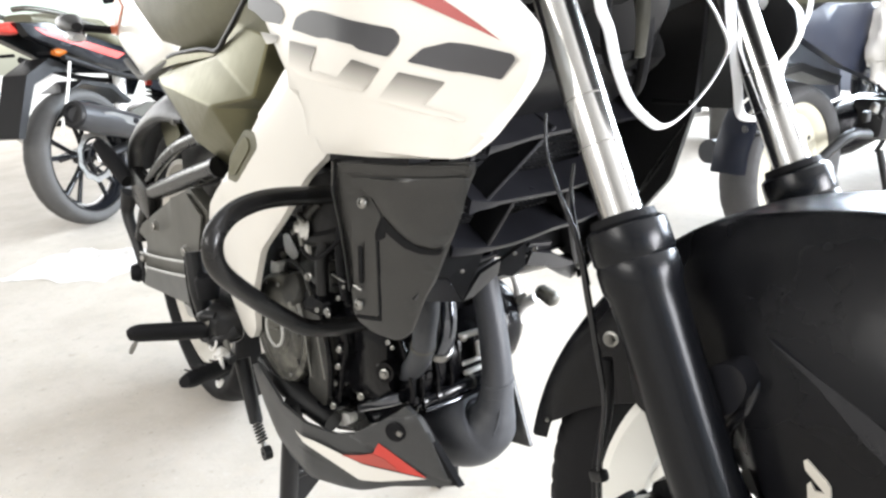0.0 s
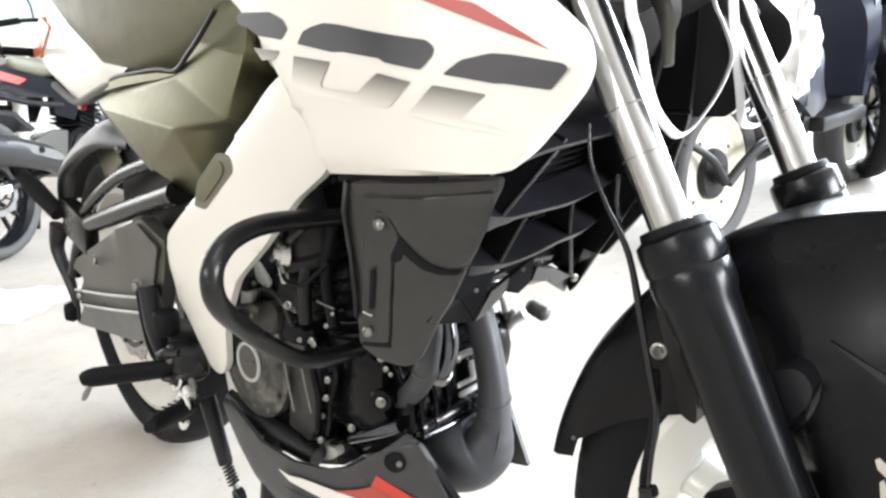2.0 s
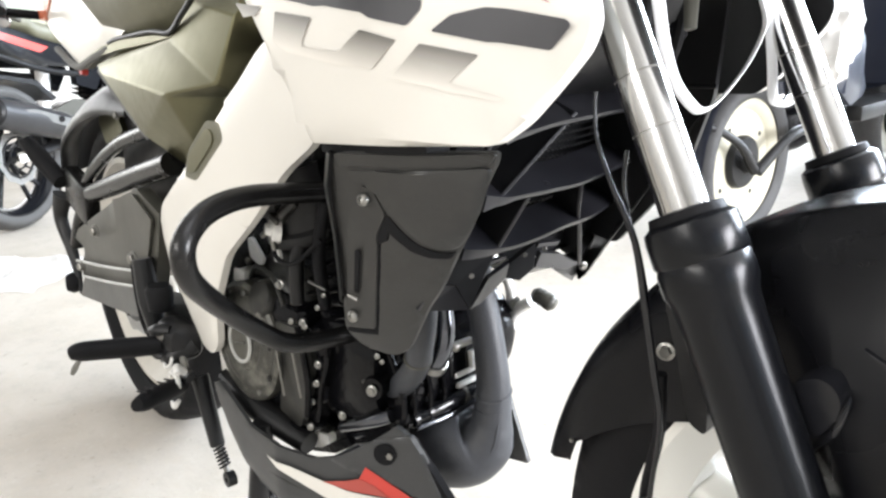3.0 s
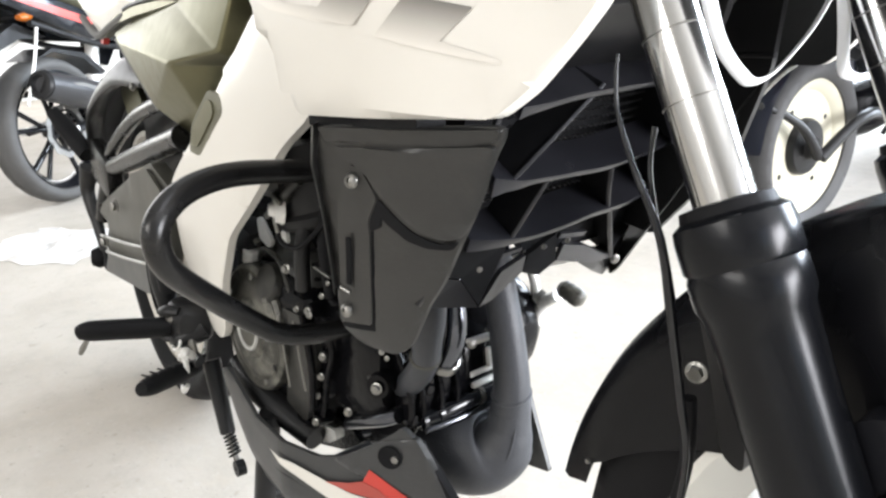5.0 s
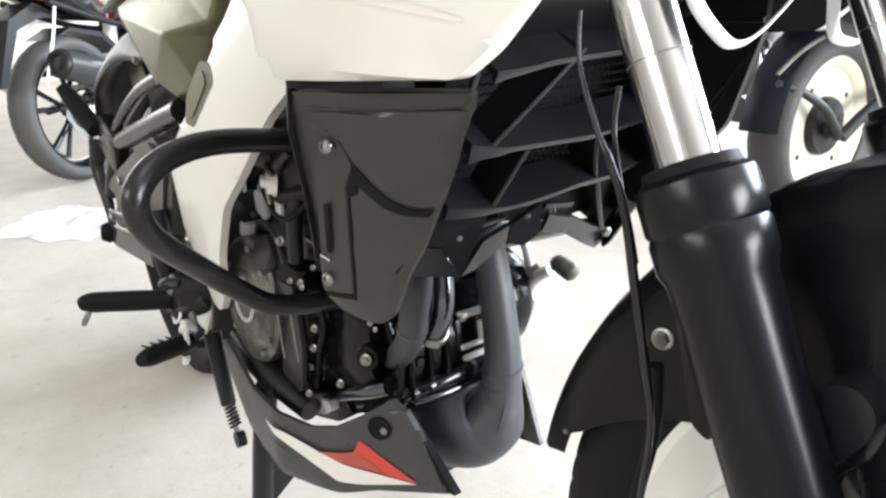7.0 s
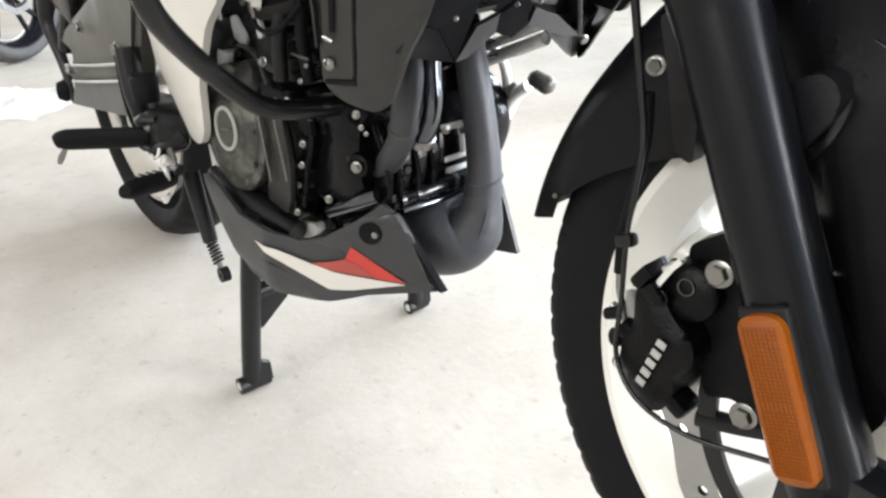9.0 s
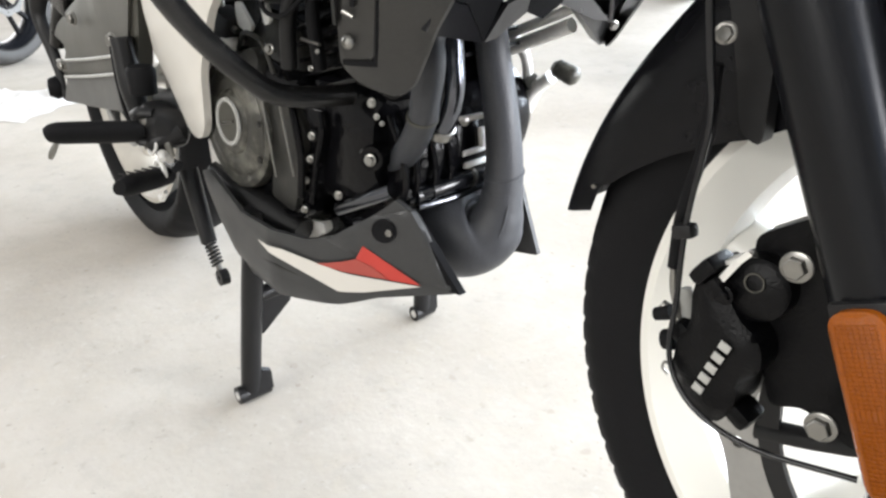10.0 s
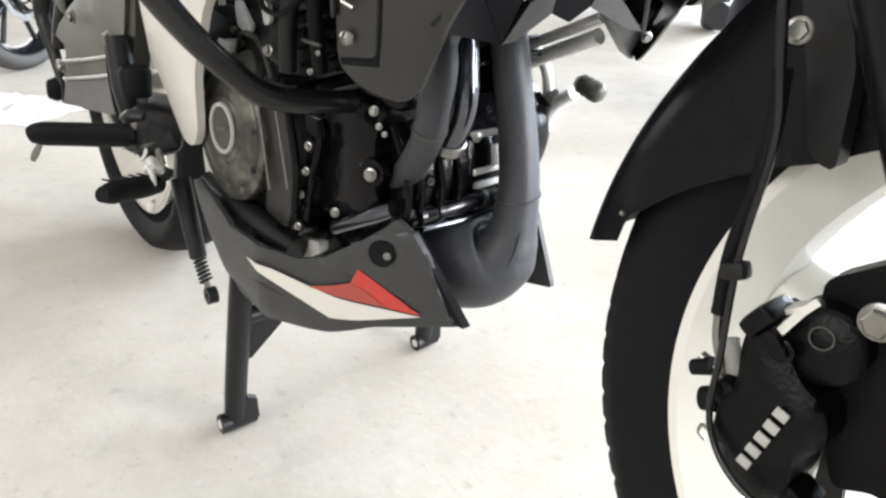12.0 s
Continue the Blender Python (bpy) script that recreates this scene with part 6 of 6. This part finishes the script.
for pts in ([(-0.25, -0.078, 0.86), (-0.246, -0.076, 0.807), (-0.244, -0.066, 0.785), (-0.244, -0.054, 0.757), (-0.245, -0.036, 0.732), (-0.246, -0.010, 0.713), (-0.247, 0.008, 0.7065), (-0.247, 0.030, 0.711), (-0.246, 0.061, 0.731), (-0.245, 0.079, 0.752), (-0.245, 0.082, 0.767), (-0.245, 0.062, 0.790), (-0.246, 0.043, 0.811), (-0.25, 0.03, 0.86)],
            [(-0.25, 0.072, 0.86), (-0.246, 0.077, 0.812), (-0.245, 0.086, 0.776), (-0.243, 0.101, 0.729), (-0.243, 0.109, 0.706), (-0.244, 0.126, 0.698), (-0.245, 0.153, 0.696), (-0.247, 0.170, 0.708), (-0.248, 0.184, 0.751), (-0.249, 0.209, 0.775), (-0.25, 0.217, 0.796), (-0.25, 0.213, 0.86)],
            [(-0.26, 0.12, 0.86), (-0.258, 0.127, 0.813), (-0.258, 0.144, 0.800), (-0.257, 0.172, 0.781), (-0.257, 0.192, 0.765), (-0.258, 0.176, 0.758), (-0.26, 0.15, 0.775), (-0.262, 0.14, 0.86)]):
    part("packing_strap", tube(pts, 0.0040, 8, 6, flat=0.3), TAPE, bike, "loose white packing strap")

# the machine stands level on its stand: small shear and turn of all that is drawn above
for ob in bike.children_recursive:
    for v in ob.data.vertices:
        v.co.z += 0.067 * max(0.0, v.co.y + 0.10)
bike.matrix_world = START @ pose(0.11, -0.469, 0.78, -16.5, 0, 54).inverted() @ bike.matrix_world

# ---- motorcycles parked behind ----
def parked_bike(at, rz, label, paint, stripe, wheel_mat, tyre_mat, trim=None, broad=1.0):
    """A street motorcycle in its own axes: x ahead, the rear tyre on the floor at the origin."""
    trim = trim or SATIN
    b = thing("parked_motorcycle", at, label, "motorcycle", "motorcycles parked behind", rz)
    LOCAL.add(b.name)
    rear = cast_wheel((0, 0, 0.312), 0.312, 0.120, wheel_mat, tyre_mat, b, name="rear_wheel", disc_r=0.115, broad=broad)
    front = cast_wheel((1.33, 0, 0.296), 0.296, 0.095, wheel_mat, tyre_mat, b, name="front_wheel", disc_r=0.14)
    for s in (-1, 1):
        part("swingarm", tube([(0.48, 0.09 * s, 0.36), (0.2, 0.10 * s, 0.33), (-0.04, 0.105 * s, 0.31)], [0.03, 0.025, 0.02], 12, 4, flat=0.6), trim, b)
        part("chain_adjuster", box((-0.02, 0.118 * s, 0.312), (0.07, 0.012, 0.035), (0, 0, 0), 0.006), WORN, b)
        leg = part("fork_leg", tube([(1.03, 0.10 * s, 0.92), (1.16, 0.10 * s, 0.64)], 0.016, 16, 1), CHROME, b)
        part("slider", tube([(1.145, 0.10 * s, 0.67), (1.31, 0.10 * s, 0.31)], [0.026, 0.022], 16, 1), GLOSS, leg)
        part("subframe_tube", tube([(0.50, 0.11 * s, 0.62), (0.22, 0.12 * s, 0.66), (-0.12, 0.11 * s, 0.76)], 0.014, 10, 4), trim, b)
        part("footrest_plate", panel([(0.12, 0.47), (0.36, 0.52), (0.46, 0.50), (0.42, 0.40), (0.34, 0.34), (0.28, 0.40)], lambda x, z: -0.14, 0.012, 0.004, 0.003, 0.0, mirror=s > 0), GREY if s < 0 else WORN, b)
        part("pillion_peg", tube([(0.14, 0.15 * s, 0.46), (0.10, 0.24 * s, 0.455)], 0.014, 10, 1), RUBBER, b)
        part("rider_peg", tube([(0.42, 0.14 * s, 0.38), (0.40, 0.25 * s, 0.375)], 0.015, 10, 1), RUBBER, b)
        tail = part("tail_panel", panel([(0.44, 0.66), (0.46, 0.74), (0.20, 0.80), (-0.16, 0.90), (-0.30, 0.905), (-0.26, 0.85), (-0.04, 0.76), (0.2, 0.68)], lambda x, z: -0.13 + 0.10 * max(0, -x), 0.04, 0.006, 0.006, 0.06, mirror=s > 0), paint, b)
        part("stripe", panel([(0.20, 0.735), (0.26, 0.755), (-0.05, 0.835), (-0.24, 0.885), (-0.20, 0.855), (0.02, 0.785)], lambda x, z: -0.13 + 0.10 * max(0, -x), 0.002, 0.001, 0.0005, 0.06, 0.002, mirror=s > 0), stripe, tail)
        side = part("side_panel", panel([(0.44, 0.73), (0.62, 0.74), (0.66, 0.64), (0.56, 0.54), (0.42, 0.58)], lambda x, z: -0.125, 0.03, 0.008, 0.006, 0.0, mirror=s > 0), paint, b)
        shroud = part("tank_cover", panel([(0.66, 0.72), (0.95, 0.80), (1.06, 0.83), (1.00, 0.73), (0.90, 0.56), (0.82, 0.54), (0.78, 0.66)], lambda x, z: -0.16, 0.03, 0.008, 0.006, 0.0, mirror=s > 0), paint, b)
        part("stripe", panel([(0.80, 0.74), (1.00, 0.79), (0.96, 0.74), (0.86, 0.68)], lambda x, z: -0.16, 0.002, 0.001, 0.0005, 0.0, 0.002, mirror=s > 0), stripe, shroud)
        bar = part("handlebar", tube([(1.0, 0.03 * s, 1.0), (0.98, 0.14 * s, 1.04), (0.92, 0.27 * s, 1.05), (0.86, 0.37 * s, 1.04)], 0.011, 10, 4), SATIN, b)
        part("grip", tube([(0.905, 0.29 * s, 1.05), (0.86, 0.385 * s, 1.04)], 0.017, 12, 1), RUBBER, bar)
        mirror = part("mirror", tube([(0.95, 0.24 * s, 1.05), (0.99, 0.27 * s, 1.14), (1.0, 0.32 * s, 1.20)], 0.005, 8, 4), SATIN, b)
        part("mirror_head", loft([(0.985, 0.35 * s, 1.22, 0.03, 0.02), (0.995, 0.35 * s, 1.22, 0.065, 0.038), (1.01, 0.35 * s, 1.22, 0.06, 0.034), (1.03, 0.35 * s, 1.22, 0.03, 0.016)], 16, 2.4), SATIN, mirror)
        ind = part("indicator", tube([(-0.20, 0.06 * s, 0.78), (-0.21, 0.15 * s, 0.78)], 0.007, 8, 1), RUBBER, b)
        part("indicator_lamp", loft([(-0.24, 0.17 * s, 0.78, 0.012, 0.01), (-0.215, 0.17 * s, 0.78, 0.022, 0.018), (-0.17, 0.17 * s, 0.78, 0.008, 0.006)], 12, 2.2), AMBER, ind)
    eng = part("engine", panel([(0.46, 0.46), (0.60, 0.50), (0.76, 0.48), (0.84, 0.40), (0.80, 0.30), (0.62, 0.25), (0.48, 0.30)], lambda x, z: -0.11, 0.22, 0.012, 0.01, 0.0, corner=0.03), ENGINE, b)
    part("clutch_cap", lathe([(0.0, 0.012), (0.06, 0.010), (0.075, 0.0), (0.078, -0.01)], (0.60, -0.115, 0.39), (0, -1, 0), 28), CASE, eng)
    cylinder = part("cylinder", box((0.76, 0, 0.56), (0.13, 0.14, 0.17), (0, 20, 0), 0.012), ENGINE, b)
    for k in range(6):
        part("cooling_fin", box((0.735 + 0.009 * k, 0, 0.50 + 0.022 * k), (0.17, 0.18, 0.006), (0, 20, 0), 0.002), ENGINE, cylinder)
    part("header_pipe", tube([(0.82, -0.03, 0.58), (0.91, -0.05, 0.50), (0.90, -0.07, 0.34), (0.76, -0.10, 0.24), (0.50, -0.12, 0.24), (0.36, -0.14, 0.32)], 0.019, 14, 6), EXHAUST, b)
    muf = part("silencer", tube([(0.40, -0.145, 0.30), (0.30, -0.155, 0.36), (0.20, -0.165, 0.41), (-0.02, -0.17, 0.475), (-0.20, -0.172, 0.525)], [0.024, 0.046, 0.060, 0.066, 0.060], 24, 5), CAN, b, "dark grey silencer")
    part("silencer_tip", lathe([(0.056, 0.0), (0.060, 0.004), (0.052, 0.016), (0.036, 0.017), (0.030, -0.01), (0.0, -0.012)], (-0.20, -0.172, 0.525), (-0.96, 0, 0.27), 24), SATIN, muf)
    part("heat_shield", panel([(0.30, 0.375), (0.20, 0.440), (-0.04, 0.515), (-0.10, 0.520), (-0.06, 0.49), (0.18, 0.40)], lambda x, z: -0.234, 0.003, 0.002, 0.001, 0.0), GREYR, muf)
    part("fuel_tank", loft([(1.03, 0, 0.85, 0.05, 0.05), (0.98, 0, 0.86, 0.12, 0.09), (0.85, 0, 0.87, 0.155, 0.11), (0.70, 0, 0.84, 0.14, 0.10), (0.58, 0, 0.80, 0.09, 0.06)], 24, 2.6), paint, b)
    part("seat", loft([(0.66, 0, 0.80, 0.08, 0.03), (0.56, 0, 0.80, 0.125, 0.045), (0.38, 0, 0.80, 0.14, 0.05), (0.22, 0, 0.83, 0.13, 0.05), (0.18, 0, 0.87, 0.12, 0.05), (-0.10, 0, 0.905, 0.11, 0.04), (-0.20, 0, 0.92, 0.07, 0.02)], 24, 3.0), SEAT, b)
    for s in (-1, 1):
        part("grab_rail", tube([(0.10, 0.145 * s, 0.87), (-0.10, 0.14 * s, 0.93), (-0.24, 0.11 * s, 0.955), (-0.27, 0.05 * s, 0.955)], 0.011, 10, 5), GREY, b)
    part("tail_lamp", loft([(-0.26, 0, 0.885, 0.06, 0.025), (-0.31, 0, 0.885, 0.055, 0.022), (-0.33, 0, 0.885, 0.03, 0.012)], 16, 3), RED, b)
    part("rear_mudguard", panel([(0.02, 0.70), (-0.14, 0.76), (-0.28, 0.70), (-0.40, 0.46), (-0.37, 0.45), (-0.25, 0.66), (-0.13, 0.70)], lambda x, z: -0.06, 0.12, 0.006, 0.004, 0.0), SATIN, b)
    part("sari_guard", tube([(0.10, 0.13, 0.70), (-0.05, 0.20, 0.60), (-0.16, 0.20, 0.45), (-0.02, 0.18, 0.34)], 0.007, 8, 5), WORN, b)
    part("rear_stay", tube([(-0.10, -0.12, 0.74), (-0.16, -0.13, 0.62), (-0.25, -0.13, 0.45)], 0.006, 8, 4), WORN, b)
    part("monoshock", tube([(0.36, 0, 0.66), (0.30, 0, 0.42)], 0.03, 14, 1), WORN, b)
    part("hugger", panel([(0.30, 0.52), (0.20, 0.60), (0.02, 0.64), (-0.10, 0.61), (0.02, 0.655), (0.22, 0.62), (0.33, 0.53)], lambda x, z: -0.07, 0.14, 0.002, 0.002, 0.0, corner=0.0), SATIN, b)
    part("frame_tube", tube([(1.0, 0, 0.90), (0.86, 0, 0.70), (0.84, 0, 0.45)], 0.02, 12, 4), trim, b)
    part("head_lamp", loft([(1.10, 0, 0.90, 0.10, 0.09), (1.18, 0, 0.90, 0.105, 0.085), (1.22, 0, 0.89, 0.08, 0.06)], 20, 2.6), paint, b)
    part("lamp_glass", loft([(1.215, 0, 0.89, 0.078, 0.055), (1.235, 0, 0.89, 0.05, 0.035)], 20, 2.6), LAMP, b)
    part("clamp", box((1.05, 0, 0.86), (0.06, 0.24, 0.03), (0, 25, 0), 0.008), SATIN, b)
    bm = bmesh.new()
    rows = []
    for ang in np.linspace(30, 165, 24):
        t = radians(float(ang))
        rows.append([bm.verts.new((1.33 + r * math.cos(t), y, 0.296 + r * math.sin(t))) for y, r in ((-0.06, 0.28), (-0.058, 0.31), (-0.03, 0.322), (0.03, 0.322), (0.058, 0.31), (0.06, 0.28))])
    for p, q in zip(rows, rows[1:]):
        for k in range(5):
            bm.faces.new((p[k], p[k + 1], q[k + 1], q[k]))
    bmesh.ops.solidify(bm, geom=bm.faces[:], thickness=0.004)
    part("front_mudguard", bm, paint, b)
    part("main_stand", tube([(0.46, -0.10, 0.28), (0.50, -0.15, 0.12), (0.52, -0.19, 0.012)], 0.012, 10, 3), SATIN, b)
    part("main_stand", tube([(0.46, 0.10, 0.28), (0.50, 0.15, 0.12), (0.52, 0.19, 0.012)], 0.012, 10, 3), SATIN, b)
    return b


def scooter(at, rz, label):
    """A step-through scooter in its own axes: x ahead, the rear tyre on the floor at the origin."""
    b = thing("parked_scooter", at, label, "scooter", "", rz)
    LOCAL.add(b.name)
    for x in (0.0, 1.25):
        c = Vector((x, 0, 0.265))
        wheel = part("rear_wheel" if x == 0 else "front_wheel", lathe([(0.060, -0.012), (0.11, -0.020), (0.168, -0.018), (0.184, -0.034), (0.206, -0.040), (0.208, -0.034), (0.192, -0.02), (0.192, 0.02), (0.208, 0.034), (0.206, 0.040), (0.184, 0.034), (0.168, 0.0), (0.060, 0.0)], c, (0, 1, 0), 48, close=True), CREAM, b, "cream pressed steel wheel disc")
        part("tyre", tyre_mesh(c, 0.265, 0.125, 120), OLDTYRE, wheel)
        part("drum", lathe([(0.0, -0.060), (0.030, -0.060), (0.036, -0.045), (0.080, -0.040), (0.086, -0.030), (0.086, 0.02), (0.0, 0.03)], c, (0, 1, 0), 36), SATIN, wheel, "dark brake drum")
        for k in range(4):
            a = k * math.pi / 2 + 0.6
            part("wheel_hole", lathe([(0.0, 0.001), (0.007, 0.001), (0.008, 0.0)], c + Vector((0.135 * math.cos(a), -0.0205, 0.135 * math.sin(a))), (0, -1, 0), 12), SATIN, wheel)
    unit = part("swing_unit", loft([(-0.02, 0.09, 0.27, 0.03, 0.05), (0.08, 0.09, 0.28, 0.05, 0.075), (0.25, 0.08, 0.30, 0.055, 0.085), (0.40, 0.03, 0.33, 0.08, 0.09), (0.52, 0.0, 0.36, 0.09, 0.08)], 24, 3), ENGINE, b, "black engine and swing arm unit")
    part("side_arm", tube([(-0.01, -0.085, 0.240), (0.10, -0.10, 0.31), (0.20, -0.11, 0.345), (0.33, -0.10, 0.33)], [0.018, 0.016, 0.018, 0.02], 14, 5, flat=0.7), SATIN, b)
    part("fender_stay", tube([(-0.01, -0.075, 0.245), (-0.10, -0.075, 0.335), (-0.18, -0.050, 0.390), (-0.26, -0.030, 0.420)], [0.020, 0.016, 0.014, 0.012], 14, 5, flat=0.8), SATIN, b)
    part("silencer", tube([(0.42, 0.13, 0.22), (0.25, 0.17, 0.25), (0.02, 0.19, 0.29), (-0.12, 0.19, 0.31)], [0.02, 0.045, 0.05, 0.04], 18, 4), EXHAUST, b)
    part("cylinder_cowl", box((0.46, -0.06, 0.36), (0.16, 0.12, 0.14), (0, 10, 0), 0.03), SATIN, b)
    for k in range(5):
        part("bracket", box((0.24 + 0.05 * k, -0.13, 0.40 + 0.02 * (k % 2)), (0.03, 0.02, 0.035), (0, 20 * k, 0), 0.006), STEEL if k % 2 else SATIN, b)
    part("shock_absorber", tube([(0.02, 0.10, 0.27), (0.10, 0.10, 0.60)], 0.026, 12, 1), SATIN, b)
    part("rear_fender", panel([(0.22, 0.53), (-0.02, 0.59), (-0.14, 0.575), (-0.16, 0.555), (-0.02, 0.565), (0.20, 0.50)], lambda x, z: -0.055, 0.11, 0.004, 0.003, 0.0), SATIN, b)
    flap = bmesh.new()
    rows = [[flap.verts.new((x, y, z)) for y in (-0.060, -0.045, 0.045, 0.060)] for x, z in ((-0.12, 0.545), (-0.19, 0.500), (-0.245, 0.440), (-0.285, 0.360), (-0.300, 0.290))]
    for p, q in zip(rows, rows[1:]):
        for k in range(3):
            flap.faces.new((p[k], p[k + 1], q[k + 1], q[k]))
    for row in rows:
        row[0].co.x += 0.012
        row[3].co.x += 0.012
    bmesh.ops.solidify(flap, geom=flap.faces[:], thickness=0.005)
    part("mud_flap", flap, NAVY, b, "dark plastic mud flap")
    part("plate_stay", tube([(-0.30, -0.05, 0.45), (-0.22, -0.06, 0.50), (-0.12, -0.06, 0.53)], 0.006, 8, 4), GREY, b)
    for s in (-1, 1):
        part("body_panel", panel([(-0.25, 0.70), (-0.10, 0.76), (0.35, 0.74), (0.52, 0.62), (0.56, 0.42), (0.44, 0.40), (0.25, 0.50), (0.0, 0.58)], lambda x, z: -0.15 - 0.03 * math.sin((x + 0.25) * 3.4), 0.03, 0.012, 0.010, 0.05, mirror=s > 0), NAVY, b, "dark blue scooter body panel")
        part("leg_shield", panel([(1.00, 0.86), (1.06, 0.70), (0.98, 0.42), (0.93, 0.42), (0.98, 0.70)], lambda x, z: -0.16, 0.16, 0.01, 0.008, 0.0, mirror=s > 0), NAVY, b)
        part("handlebar", tube([(0.98, 0.02 * s, 0.98), (0.95, 0.2 * s, 1.0), (0.88, 0.33 * s, 0.99)], 0.013, 10, 4), SATIN, b)
    part("seat", loft([(-0.22, 0, 0.79, 0.10, 0.03), (-0.1, 0, 0.80, 0.14, 0.05), (0.2, 0, 0.79, 0.15, 0.06), (0.5, 0, 0.77, 0.12, 0.05), (0.56, 0, 0.76, 0.08, 0.03)], 24, 3), SEAT, b)
    part("floorboard", box((0.74, 0, 0.36), (0.42, 0.34, 0.06), (0, 0, 0), 0.02), SATIN, b)
    part("front_apron", loft([(0.94, 0, 0.62, 0.15, 0.22), (1.02, 0, 0.66, 0.17, 0.24), (1.10, 0, 0.68, 0.12, 0.18), (1.14, 0, 0.68, 0.05, 0.1)], 24, 2.6), NAVY, b, "dark blue front apron")
    part("fork", tube([(1.02, 0, 0.80), (1.16, 0, 0.46), (1.25, 0.06, 0.24)], 0.022, 12, 3), SATIN, b)
    part("front_fender", panel([(1.02, 0.36), (1.10, 0.46), (1.25, 0.50), (1.40, 0.46), (1.48, 0.36), (1.42, 0.40), (1.25, 0.46), (1.10, 0.41)], lambda x, z: -0.06, 0.12, 0.004, 0.004, 0.0), NAVY, b)
    part("head_cowl", loft([(0.96, 0, 0.99, 0.10, 0.06), (1.04, 0, 1.0, 0.13, 0.08), (1.12, 0, 0.98, 0.09, 0.06)], 20, 2.6), NAVY, b)
    part("centre_stand", tube([(0.42, -0.10, 0.26), (0.40, -0.15, 0.12), (0.38, -0.18, 0.012)], 0.012, 10, 3), SATIN, b)
    part("centre_stand", tube([(0.42, 0.10, 0.26), (0.40, 0.15, 0.12), (0.38, 0.18, 0.012)], 0.012, 10, 3), SATIN, b)
    wrap = bmesh.new()
    bmesh.ops.create_uvsphere(wrap, u_segments=28, v_segments=22, radius=1.0)
    for v in wrap.verts:
        k = 1.0 + 0.45 * noise.noise(v.co * 2.2) + 0.22 * noise.noise(v.co * 6.0)
        v.co = Vector((0.13 + (v.co.x * 0.045 + v.co.z * 0.02) * k, -0.225 + v.co.y * 0.060 * k, 0.645 + v.co.z * 0.125 * k))
    part("wrapped_panel", wrap, SHEET, b, "part wrapped in bright crumpled plastic", 50)
    part("tail_lamp", loft([(-0.24, 0, 0.72, 0.08, 0.04), (-0.29, 0, 0.71, 0.06, 0.03), (-0.31, 0, 0.70, 0.03, 0.015)], 16, 2.8), RED, b)
    return b


parked_bike((-3.515, 0.06, 0.0), 131, "black parked motorcycle with a red stripe along its tail", GLOSS, RED, GLOSS, PARKTYRE)
parked_bike((-4.7, 1.35, 0.0), 131, "black parked motorcycle with grey trim further back", GLOSS, GREY, GLOSS, PARKTYRE)
scooter((-1.09, 1.72, 0.0), 88, "dark blue scooter with cream pressed steel wheels, on its stand")
parked_bike((-1.02, 3.08, 0.0), 130, "black and red parked motorcycle with its tail towards the scooter", GLOSS, RED, GLOSS, RUBBER)
parked_bike((0.25, 2.75, 0.0), 112, "black parked motorcycle beside the scooter", GLOSS, GREY, GLOSS, RUBBER)
parked_bike((-2.35, 3.3, 0.0), 125, "black parked motorcycle in the back row", GLOSS, GREY, GLOSS, PARKTYRE)
